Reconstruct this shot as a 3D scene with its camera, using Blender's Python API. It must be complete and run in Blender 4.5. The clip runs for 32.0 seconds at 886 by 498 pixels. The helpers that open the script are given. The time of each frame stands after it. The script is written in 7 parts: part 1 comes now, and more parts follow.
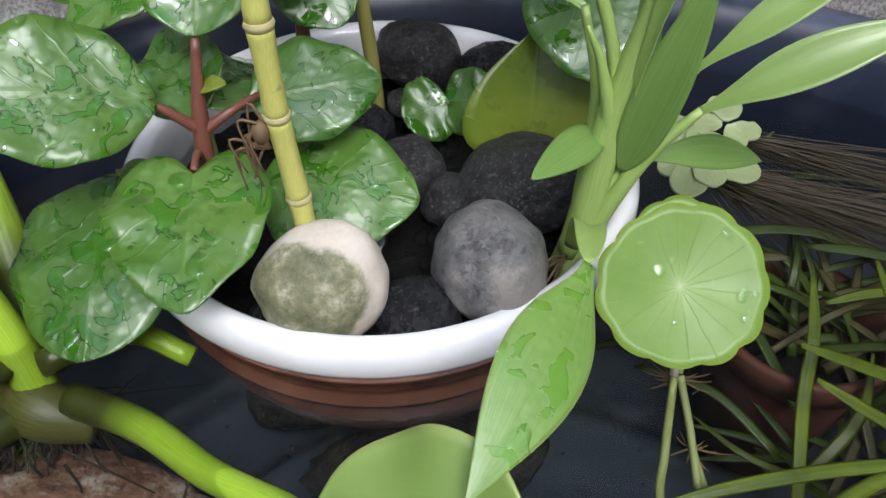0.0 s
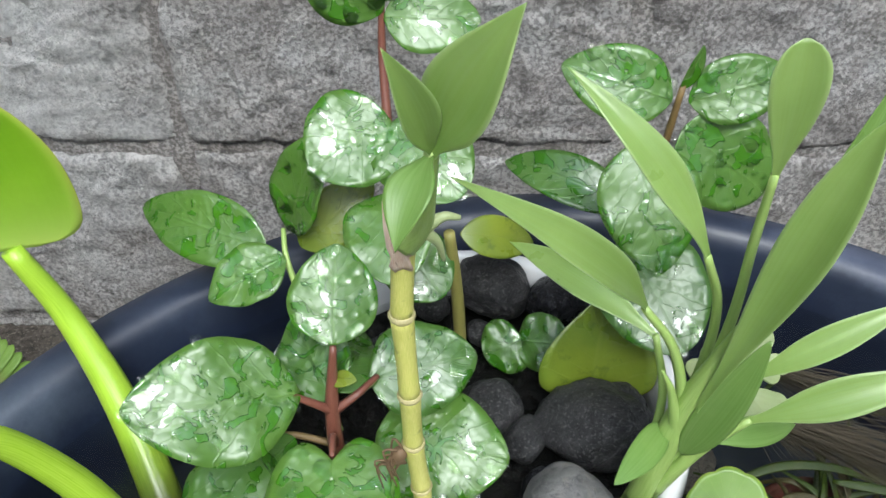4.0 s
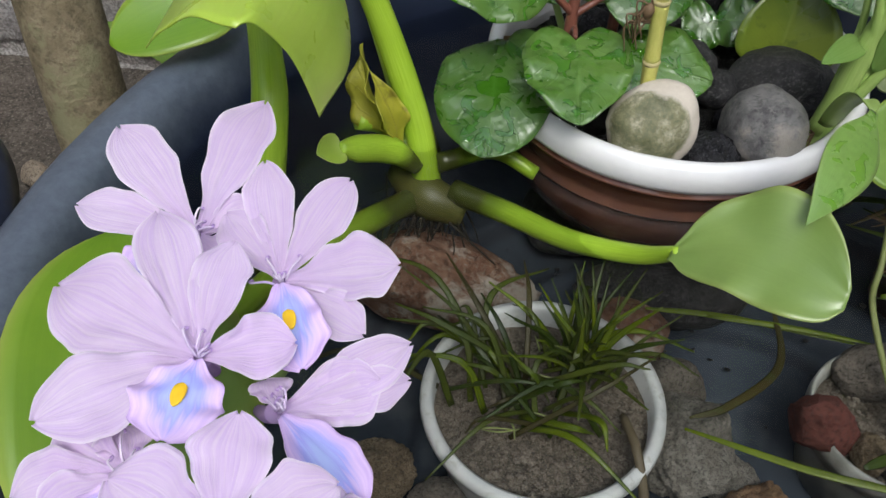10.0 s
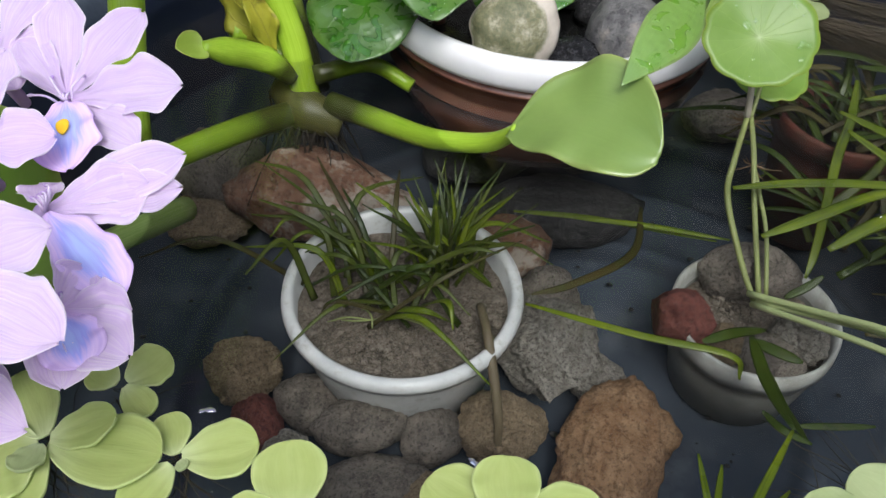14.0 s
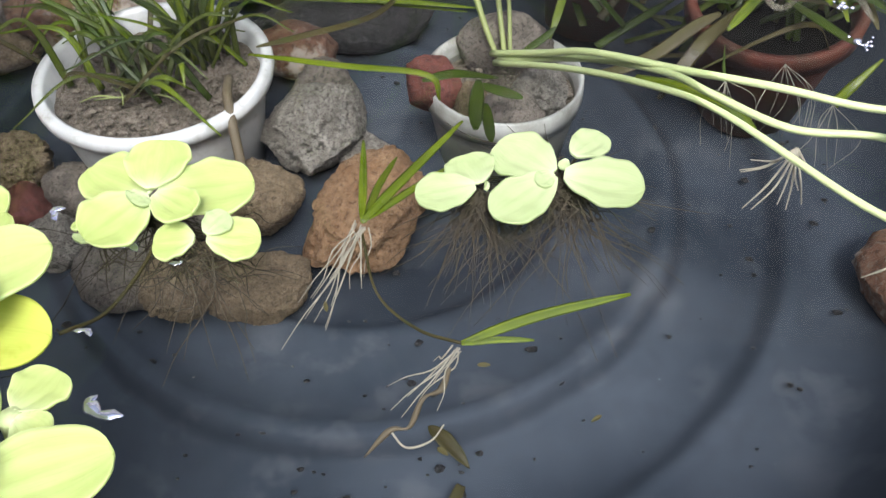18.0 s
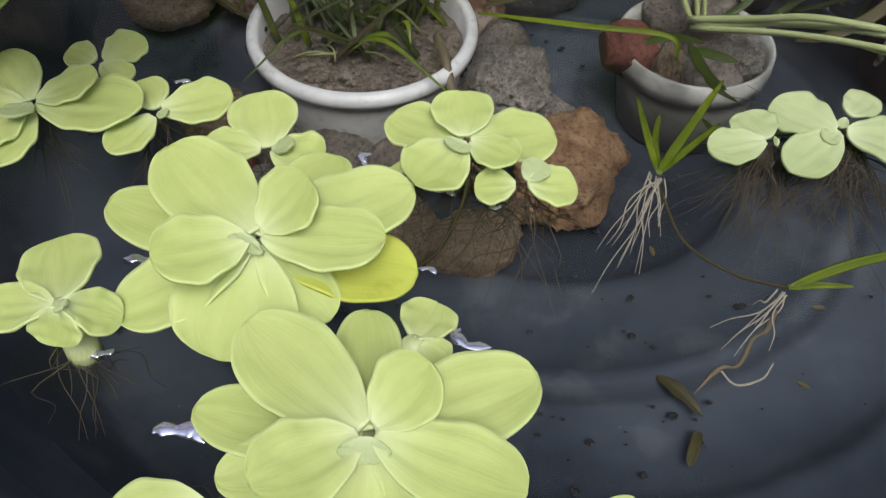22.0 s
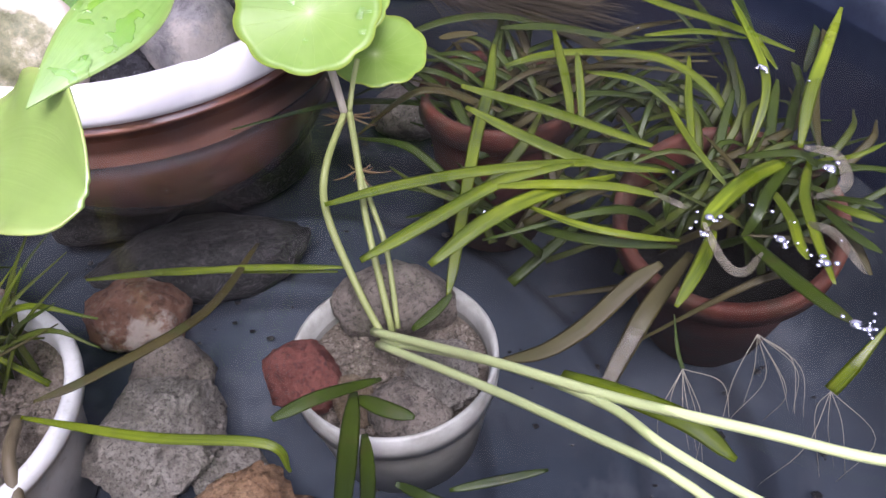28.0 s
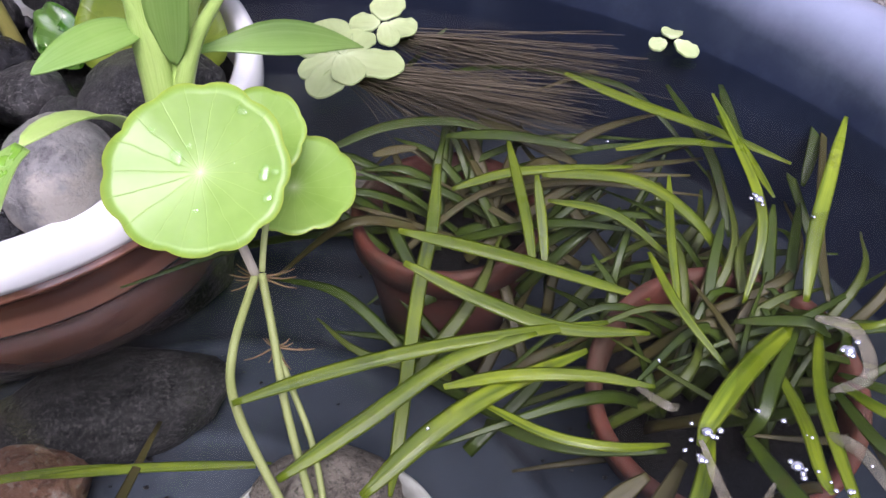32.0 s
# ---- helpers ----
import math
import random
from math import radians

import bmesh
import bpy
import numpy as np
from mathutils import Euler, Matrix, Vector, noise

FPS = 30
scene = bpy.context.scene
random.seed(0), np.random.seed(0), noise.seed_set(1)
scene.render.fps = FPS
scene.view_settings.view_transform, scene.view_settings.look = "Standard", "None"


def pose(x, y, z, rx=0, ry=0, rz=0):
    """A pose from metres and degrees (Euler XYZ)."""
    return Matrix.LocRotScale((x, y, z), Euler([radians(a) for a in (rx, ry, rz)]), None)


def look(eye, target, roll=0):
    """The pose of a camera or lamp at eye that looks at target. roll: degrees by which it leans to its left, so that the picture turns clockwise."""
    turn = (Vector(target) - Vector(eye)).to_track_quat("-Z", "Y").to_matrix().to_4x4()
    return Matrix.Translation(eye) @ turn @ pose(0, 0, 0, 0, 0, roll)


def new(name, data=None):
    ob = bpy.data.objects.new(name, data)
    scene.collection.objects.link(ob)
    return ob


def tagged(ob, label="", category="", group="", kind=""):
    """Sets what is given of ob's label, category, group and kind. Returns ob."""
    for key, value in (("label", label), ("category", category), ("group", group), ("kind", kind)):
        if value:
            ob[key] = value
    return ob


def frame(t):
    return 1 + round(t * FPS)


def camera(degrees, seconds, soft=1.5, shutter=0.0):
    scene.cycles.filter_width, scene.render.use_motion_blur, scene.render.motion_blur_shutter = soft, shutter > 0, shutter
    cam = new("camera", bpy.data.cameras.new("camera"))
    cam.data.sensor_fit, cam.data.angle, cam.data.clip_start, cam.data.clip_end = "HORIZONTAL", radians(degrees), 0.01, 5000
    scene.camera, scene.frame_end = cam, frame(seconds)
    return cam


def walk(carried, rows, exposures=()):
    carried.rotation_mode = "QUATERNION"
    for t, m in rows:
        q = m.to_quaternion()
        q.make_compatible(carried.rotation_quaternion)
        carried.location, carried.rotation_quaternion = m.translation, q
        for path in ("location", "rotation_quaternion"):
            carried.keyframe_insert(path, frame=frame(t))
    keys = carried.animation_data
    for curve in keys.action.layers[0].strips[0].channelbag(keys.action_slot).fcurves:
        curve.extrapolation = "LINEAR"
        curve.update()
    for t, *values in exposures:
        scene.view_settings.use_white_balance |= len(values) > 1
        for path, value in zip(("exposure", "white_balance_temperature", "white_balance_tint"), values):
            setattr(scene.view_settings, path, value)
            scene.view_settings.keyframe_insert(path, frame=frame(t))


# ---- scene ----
cam = camera(56.0, 32.0)
PATH = [
    (0, (0.108, 0.11, 0.231), (0.088, 1.526, -1.182), -0.3),
    (0.5, (0.099, 0.125, 0.241), (0.076, 1.548, -1.164), -0.3),
    (1, (0.09, 0.137, 0.27), (0.07, 1.566, -1.128), -0.1),
    (1.5, (0.086, 0.141, 0.293), (0.058, 1.576, -1.099), -0.4),
    (2, (0.089, 0.144, 0.306), (0.057, 1.576, -1.091), -0.5),
    (2.5, (0.091, 0.146, 0.326), (0.059, 1.58, -1.068), -0.5),
    (4.5, (0.059, 0.136, 0.35), (0.028, 1.573, -1.04), -0.3),
    (5, (0.044, 0.128, 0.341), (-0.009, 1.55, -1.065), -0.6),
    (5.5, (0.025, 0.107, 0.335), (-0.058, 1.523, -1.075), 0.1),
    (6, (0.008, 0.081, 0.334), (-0.106, 1.489, -1.082), 0.2),
    (6.5, (-0.003, 0.059, 0.331), (-0.14, 1.46, -1.089), 0.5),
    (7, (-0.002, 0.047, 0.325), (-0.155, 1.442, -1.101), 0.6),
    (7.5, (-0.001, 0.038, 0.322), (-0.159, 1.428, -1.107), 0.8),
    (8, (0.0, 0.028, 0.322), (-0.167, 1.414, -1.11), 1.0),
    (8.5, (0.0, 0.011, 0.313), (-0.173, 1.39, -1.125), 1.2),
    (9, (0.006, 0.004, 0.308), (-0.174, 1.373, -1.139), 1.3),
    (9.5, (0.01, -0.016, 0.3), (-0.173, 1.348, -1.151), 1.4),
    (10, (0.009, -0.035, 0.282), (-0.174, 1.309, -1.188), 1.9),
    (10.5, (0.007, -0.049, 0.272), (-0.177, 1.286, -1.206), 2.2),
    (11, (0.009, -0.06, 0.271), (-0.181, 1.274, -1.207), 2.3),
    (11.5, (0.015, -0.07, 0.27), (-0.194, 1.269, -1.201), 1.7),
    (12, (0.027, -0.068, 0.269), (-0.184, 1.29, -1.184), 1.6),
    (12.5, (0.04, -0.061, 0.271), (-0.175, 1.322, -1.158), 1.3),
    (13, (0.057, -0.061, 0.265), (-0.153, 1.331, -1.155), 1.4),
    (13.5, (0.072, -0.067, 0.259), (-0.122, 1.322, -1.167), 1.7),
    (14, (0.081, -0.073, 0.247), (-0.102, 1.311, -1.186), 1.7),
    (14.5, (0.095, -0.085, 0.237), (-0.084, 1.291, -1.203), 1.6),
    (16.5, (0.149, -0.133, 0.207), (-0.04, 1.199, -1.273), -0.3),
    (17, (0.171, -0.133, 0.202), (-0.013, 1.187, -1.29), -0.9),
    (17.5, (0.181, -0.136, 0.199), (0.026, 1.186, -1.294), -0.9),
    (18, (0.197, -0.136, 0.198), (0.081, 1.173, -1.309), -0.4),
    (18.5, (0.22, -0.132, 0.192), (0.14, 1.173, -1.321), -0.0),
    (19, (0.232, -0.122, 0.189), (0.181, 1.178, -1.33), 0.9),
    (19.5, (0.209, -0.13, 0.187), (0.178, 1.181, -1.324), 1.0),
    (20, (0.175, -0.147, 0.19), (0.129, 1.147, -1.334), 0.9),
    (20.5, (0.156, -0.157, 0.195), (0.108, 1.127, -1.338), 1.6),
    (21, (0.142, -0.164, 0.201), (0.082, 1.116, -1.335), 2.2),
    (21.5, (0.117, -0.169, 0.196), (0.039, 1.099, -1.349), 1.9),
    (22, (0.096, -0.16, 0.2), (0.005, 1.11, -1.343), 1.5),
    (22.5, (0.081, -0.142, 0.205), (-0.018, 1.143, -1.325), 1.5),
    (23, (0.076, -0.123, 0.207), (-0.037, 1.188, -1.299), 0.4),
    (23.5, (0.087, -0.102, 0.213), (-0.014, 1.228, -1.278), 0.3),
    (24, (0.121, -0.073, 0.217), (-0.007, 1.278, -1.252), -2.0),
    (24.5, (0.156, -0.052, 0.207), (0.023, 1.329, -1.234), -3.8),
    (25, (0.177, -0.032, 0.196), (0.084, 1.37, -1.228), -3.7),
    (25.5, (0.191, -0.018, 0.193), (0.126, 1.406, -1.21), -3.6),
    (26, (0.206, -0.006, 0.194), (0.152, 1.426, -1.201), -4.0),
    (26.5, (0.218, 0.002, 0.191), (0.182, 1.43, -1.209), -4.1),
    (28.5, (0.223, 0.008, 0.192), (0.214, 1.432, -1.212), -4.1),
    (29, (0.224, 0.011, 0.193), (0.226, 1.436, -1.212), -3.9),
    (29.5, (0.224, 0.014, 0.192), (0.224, 1.441, -1.209), -4.1),
    (30, (0.226, 0.02, 0.191), (0.242, 1.441, -1.216), -3.8),
    (30.5, (0.226, 0.035, 0.191), (0.254, 1.445, -1.227), -3.5),
    (31, (0.232, 0.053, 0.198), (0.25, 1.469, -1.215), -4.3),
    (31.5, (0.236, 0.072, 0.196), (0.264, 1.491, -1.213), -4.3),
    (32, (0.237, 0.096, 0.198), (0.297, 1.472, -1.252), -4.0),
]
EXPOSURES = [(0, 0.15, 5850, 10), (1, -0.32, 5800, 3), (2, 0.2, 5800, 3), (4.5, 0.45, 5800, 3), (6, -0.08, 5850, 3), (7, -0.1, 5900, 4), (9, -0.18, 6000, 6), (11, -0.12, 6100, 8), (13, -0.1, 6000, 8), (14, 0.15, 5950, 9), (15.5, 0.5, 5950, 10), (17, 0.65, 5950, 11), (18, 1.1, 5950, 12), (19, 1.3, 5950, 13), (20, 1.35, 5900, 14), (21, 0.3, 6100, 13), (22, 0.3, 6150, 13), (23, 0.32, 6100, 14), (24, 0.55, 6000, 17), (24.5, 0.72, 5900, 20), (26, 1.05, 5750, 30), (29, 1.05, 5750, 30), (32, 1.05, 5800, 27)]
walk(cam, [(t, look(eye, target, roll)) for t, eye, target, roll in PATH], EXPOSURES)

# ---------------------------------------------------------------- light
world = bpy.data.worlds.new("overcast_sky")
scene.world = world
world.use_nodes = True
wn = world.node_tree.nodes
sky = wn.new("ShaderNodeTexSky")
sky.sky_type = "NISHITA"
sky.sun_disc = False
sky.sun_elevation, sky.sun_rotation = radians(57), radians(168)
sky.air_density, sky.dust_density, sky.ozone_density = 1.0, 4.0, 1.0
wn["Background"].inputs["Strength"].default_value = 0.13
# a clouded sky: whiter than a clear one, brightest overhead on the side of the veiled sun and dim near the horizon
wl = world.node_tree.links
wtc, wdot, wgain, wwhite, wmul = wn.new("ShaderNodeTexCoord"), wn.new("ShaderNodeVectorMath"), wn.new("ShaderNodeMapRange"), wn.new("ShaderNodeMix"), wn.new("ShaderNodeVectorMath")
wdot.operation = "DOT_PRODUCT"
wdot.inputs[1].default_value = (0.08, -0.37, 0.925)
wl.new(wtc.outputs["Generated"], wdot.inputs[0])
wpow = wn.new("ShaderNodeMath")
wpow.operation = "POWER"
wpow.use_clamp = True
wl.new(wdot.outputs["Value"], wpow.inputs[0])
wpow.inputs[1].default_value = 4.2
wl.new(wpow.outputs[0], wgain.inputs["Value"])
wgain.inputs["From Min"].default_value, wgain.inputs["From Max"].default_value = 0.0, 1.0
wgain.inputs["To Min"].default_value, wgain.inputs["To Max"].default_value = 0.07, 3.3
wwhite.data_type = "RGBA"
wwhite.inputs[0].default_value = 0.45
wl.new(sky.outputs[0], wwhite.inputs[6])
wwhite.inputs[7].default_value = (4.6, 4.6, 4.9, 1)
wmul.operation = "SCALE"
wl.new(wwhite.outputs[2], wmul.inputs[0])
wl.new(wgain.outputs[0], wmul.inputs["Scale"])
wl.new(wmul.outputs[0], wn["Background"].inputs["Color"])
sun_data = bpy.data.lights.new("sun", "SUN")
sun_data.energy, sun_data.angle, sun_data.color = 1.5, radians(22), (1.0, 0.98, 0.95)
sun = new("sun", sun_data)
sun.matrix_world = look((0.5, -1.7, 3.0), (0.1, 0.2, 0))

# ---------------------------------------------------------------- mesh helpers
V = Vector


def lerp(a, b, t):
    return a + (b - a) * t


def table(rows, u):
    """A smooth curve through the (place, value) rows."""
    for k in range(len(rows) - 1):
        (u0, w0), (u1, w1) = rows[k], rows[k + 1]
        if u <= u1 or k == len(rows) - 2:
            h = u1 - u0
            m0 = (w1 - rows[k - 1][1]) / (u1 - rows[k - 1][0]) if k else (w1 - w0) / h
            m1 = (rows[k + 2][1] - w0) / (rows[k + 2][0] - u0) if k < len(rows) - 2 else (w1 - w0) / h
            t = min((u - u0) / h, 1.0)
            return max(0.004, (2 * t ** 3 - 3 * t * t + 1) * w0 + (t ** 3 - 2 * t * t + t) * h * m0 + (3 * t * t - 2 * t ** 3) * w1 + (t ** 3 - t * t) * h * m1)
    return rows[-1][1]


def make(name, verts, faces, mat, parent=None, label="", uvs=None, smooth=True):
    me = bpy.data.meshes.new(name)
    me.from_pydata([tuple(v) for v in verts], [], faces)
    me.update()
    if smooth:
        me.polygons.foreach_set("use_smooth", [True] * len(me.polygons))
    if uvs is not None:
        layer = me.uv_layers.new(name="UVMap")
        idx = np.empty(len(me.loops), dtype=np.int32)
        me.loops.foreach_get("vertex_index", idx)
        layer.data.foreach_set("uv", np.array(uvs, dtype=np.float32)[idx].ravel())
    if mat is not None:
        me.materials.append(mat)
    ob = new(name, me)
    if parent is not None:
        ob.parent = parent
    if label:
        ob["label"] = label
    return ob


def thing(name, label, category, group="", kind="", at=(0, 0, 0)):
    ob = new(name)
    ob.location = at
    ob.empty_display_size = 0.02
    return tagged(ob, label, category, group, kind)


def lathe(profile, n=64, centre=(0, 0, 0), closed=False):
    """A ring of revolution from (radius, z) pairs."""
    verts, faces = [], []
    m = len(profile)
    for i in range(n):
        a = 2 * math.pi * i / n
        for r, z in profile:
            verts.append((centre[0] + r * math.cos(a), centre[1] + r * math.sin(a), centre[2] + z))
    last = m if closed else m - 1
    for i in range(n):
        j = (i + 1) % n
        for k in range(last):
            l = (k + 1) % m
            faces.append((i * m + k, i * m + l, j * m + l, j * m + k))
    return verts, faces


def spline(points, steps=6):
    """Catmull-Rom through the points."""
    p = [V(q) for q in points]
    p = [p[0] * 2 - p[1]] + p + [p[-1] * 2 - p[-2]]
    out = []
    for i in range(1, len(p) - 2):
        for s in range(steps):
            t = s / steps
            a, b, c, d = p[i - 1], p[i], p[i + 1], p[i + 2]
            out.append(0.5 * ((2 * b) + (c - a) * t + (2 * a - 5 * b + 4 * c - d) * t * t + (3 * b - a - 3 * c + d) * t ** 3))
    out.append(p[-2])
    return out


def tube_data(points, radii, n=10, steps=6, squash=1.0, flat_up=None):
    path = spline(points, steps) if len(points) > 2 else [lerp(V(points[0]), V(points[1]), i / steps) for i in range(steps + 1)]
    m = len(path)
    verts, faces, uvs = [], [], []
    ref = None
    for i, q in enumerate(path):
        d = (path[min(i + 1, m - 1)] - path[max(i - 1, 0)]).normalized()
        if ref is None:
            ref = d.orthogonal().normalized()
        if flat_up is not None:
            side = d.cross(V(flat_up))
            ref = side.normalized() if side.length > 1e-4 else ref
        ref = (ref - d * ref.dot(d)).normalized()
        b = d.cross(ref)
        u = i / (m - 1)
        f = u * (len(radii) - 1)
        k = min(int(f), len(radii) - 2)
        r = lerp(radii[k], radii[k + 1], f - k)
        for j in range(n):
            a = 2 * math.pi * j / n
            verts.append(q + (ref * math.cos(a) + b * math.sin(a) * squash) * r)
            uvs.append((u, j / n))
    for i in range(m - 1):
        for j in range(n):
            k = (j + 1) % n
            faces.append((i * n + j, i * n + k, i * n + n + k, i * n + n + j))
    faces.append(tuple(range(n))[::-1])
    faces.append(tuple(range((m - 1) * n, m * n)))
    return verts, faces, uvs


def tube(name, points, radii, mat, parent=None, n=10, steps=6, label="", squash=1.0, flat_up=None):
    v, f, uv = tube_data(points, radii, n, steps, squash, flat_up)
    return make(name, v, f, mat, parent, label, uv)


BROAD = [(0, 0.08), (0.03, 0.30), (0.09, 0.58), (0.18, 0.84), (0.32, 0.99), (0.45, 1.0), (0.6, 0.92), (0.75, 0.74), (0.87, 0.50), (0.95, 0.29), (1, 0.06)]
OVATE = [(0, 0.05), (0.03, 0.26), (0.1, 0.58), (0.2, 0.85), (0.33, 0.98), (0.45, 1.0), (0.6, 0.92), (0.75, 0.72), (0.87, 0.47), (0.95, 0.26), (1, 0.05)]
ROUND = [(0, 0.08), (0.02, 0.32), (0.08, 0.64), (0.18, 0.88), (0.35, 1), (0.52, 0.99), (0.68, 0.89), (0.82, 0.69), (0.92, 0.46), (0.97, 0.29), (1, 0.08)]
LANCE = [(0, 0.18), (0.08, 0.26), (0.18, 0.5), (0.32, 0.86), (0.45, 1), (0.58, 0.95), (0.72, 0.72), (0.86, 0.38), (0.95, 0.14), (1, 0.01)]
TAPER = [(0, 0.16), (0.12, 0.18), (0.25, 0.28), (0.4, 0.54), (0.55, 0.84), (0.68, 1), (0.8, 0.92), (0.9, 0.62), (0.97, 0.26), (1, 0.03)]
STRAP = [(0, 0.75), (0.1, 0.9), (0.4, 1), (0.75, 0.92), (0.9, 0.7), (0.97, 0.38), (1, 0.08)]
SPOON = [(0, 0.12), (0.1, 0.2), (0.25, 0.4), (0.45, 0.75), (0.65, 0.98), (0.8, 1), (0.9, 0.84), (0.97, 0.5), (1, 0.12)]
PADDLE = [(0, 0.14), (0.05, 0.42), (0.13, 0.78), (0.25, 0.97), (0.4, 1), (0.58, 0.95), (0.74, 0.82), (0.87, 0.58), (0.95, 0.32), (1, 0.04)]


def blade_data(base, tip, width, up=(0, 0, 1), bend=0.0, cup=0.0, prof=OVATE, nl=22, nw=10, thick=0.0005, wave=0.0, seed=0, droop=0.0, twist=0.0, sway=0.0, notch=0.0, fray=0.0, heart=0.0, flute=0.0):
    """A leaf from its base to its tip: two skins, sewn at the rim. bend: how far the rib bows to the leaf's upper side, cup: how far
    the edges lift, wave: ripples of the edge, all in parts of the length or the half width."""
    base, tip = V(base), V(tip)
    d = tip - base
    length = d.length
    s0 = d.cross(V(up)).normalized()
    n0 = s0.cross(d).normalized()
    half = width / 2
    verts, uvs, top = [], [], []
    for i in range(nl + 1):
        u = 0.5 * i / nl + 0.25 * (1 - math.cos(math.pi * i / nl))
        rib = base + d * u + n0 * length * (bend * 4 * u * (1 - u) - droop * u * u) + s0 * length * sway * 4 * u * (1 - u)
        a = twist * u
        s, n = s0 * math.cos(a) + n0 * math.sin(a), n0 * math.cos(a) - s0 * math.sin(a)
        w = half * table(prof, u)
        row = []
        for j in range(nw + 1):
            v = 2 * j / nw - 1
            ww = w * (1 + fray * noise.noise((u * 7 + seed * 1.3, (2.0 if v > 0 else -2.0) + seed, 0.5))) if fray else w
            lift = cup * abs(v) ** 1.6 * w
            if flute:
                lift += flute * half * math.cos(v * 10.5) * math.sin(math.pi * min(1, u * 1.15)) * (1 - 0.5 * abs(v))
            if wave:
                lift += wave * half * abs(v) ** 2 * math.sin(u * 17 + seed * 3.1 + (2.1 if v > 0 else 0)) * (0.4 + 0.6 * math.sin(math.pi * u))
                lift += wave * 0.5 * half * noise.noise((u * 5 + seed, v * 2.2, seed * 1.7))
            row.append((rib + s * v * ww + n * lift - d * (notch * (1 - v * v) * u ** 5 + heart * (1 - (1 - abs(v)) ** 2) * max(0.0, 1 - u * 3.2) ** 2), n, (u, v * 0.5 + 0.5)))
        top.append(row)
    faces = []
    m = nw + 1
    for row in top:
        for p, n, uv in row:
            verts.append(p)
            uvs.append(uv)
    off = len(verts)
    for row in top:
        for p, n, uv in row:
            verts.append(p - n * thick)
            uvs.append(uv)
    for i in range(nl):
        for j in range(nw):
            a = i * m + j
            faces.append((a, a + m, a + m + 1, a + 1))
            faces.append((off + a, off + a + 1, off + a + m + 1, off + a + m))
    for i in range(nl):
        a, b = i * m, i * m + nw
        faces.append((a, off + a, off + a + m, a + m))
        faces.append((b, b + m, off + b + m, off + b))
    for j in range(nw):
        a, b = j, nl * m + j
        faces.append((a, a + 1, off + a + 1, off + a))
        faces.append((b, off + b, off + b + 1, b + 1))
    return verts, faces, uvs, top


def drops_on(top, count, seed, parent, size=0.0016):
    """Beads of water lying on a blade."""
    r = random.Random(seed)
    verts, faces = [], []
    nl, nw = len(top) - 1, len(top[0]) - 1
    for _ in range(count):
        i, j = r.randint(1, nl - 1), r.randint(1, nw - 1)
        fu, fv = r.random(), r.random()
        p0, n, _uv = top[i][j]
        p1 = top[min(i + 1, nl)][j][0]
        p2 = top[i][min(j + 1, nw)][0]
        p = p0 + (p1 - p0) * fu + (p2 - p0) * fv
        a = n.orthogonal().normalized()
        b = n.cross(a)
        ang = r.random() * 6.28
        a, b = a * math.cos(ang) + b * math.sin(ang), b * math.cos(ang) - a * math.sin(ang)
        rad = size * (0.22 + r.random() ** 2.2 * 1.35)
        ex = 1 + r.random() * (0.8 if rad > size else 0.3)
        tall = 0.26 if rad > size * 0.6 else 0.42
        o = len(verts)
        ring = 12
        for k, (rr, hh) in enumerate(((1, -0.05), (0.93, 0.3), (0.62, 0.55))):
            for q in range(ring):
                t = 2 * math.pi * q / ring
                wob = 1 + (0.16 * math.sin(2 * t + ang) + 0.10 * math.sin(3 * t + 2 * ang)) * (1 if rad > size else 0.25)
                verts.append(p + (a * math.cos(t) * ex + b * math.sin(t)) * rad * rr * wob + n * rad * hh * tall)
        verts.append(p + n * rad * 0.63 * tall)
        for k in range(2):
            for q in range(ring):
                q2 = (q + 1) % ring
                faces.append((o + k * ring + q, o + k * ring + q2, o + k * ring + ring + q2, o + k * ring + ring + q))
        for q in range(ring):
            faces.append((o + 2 * ring + q, o + 2 * ring + (q + 1) % ring, o + 3 * ring))
    return make("water_drops", verts, faces, M["drop"], parent, "clear beads of rain water on the leaf")


def leaf(parent, base, tip, width, mat, drops=0, seed=1, name="leaf", label="", **kw):
    v, f, uv, top = blade_data(base, tip, width, seed=seed, **kw)
    ob = make(name, v, f, mat, parent, label, uv)
    if drops:
        drops_on(top, int(drops * 1.5), seed * 13 + 5, ob, 0.0022)["kind"] = "stuff"
    return ob


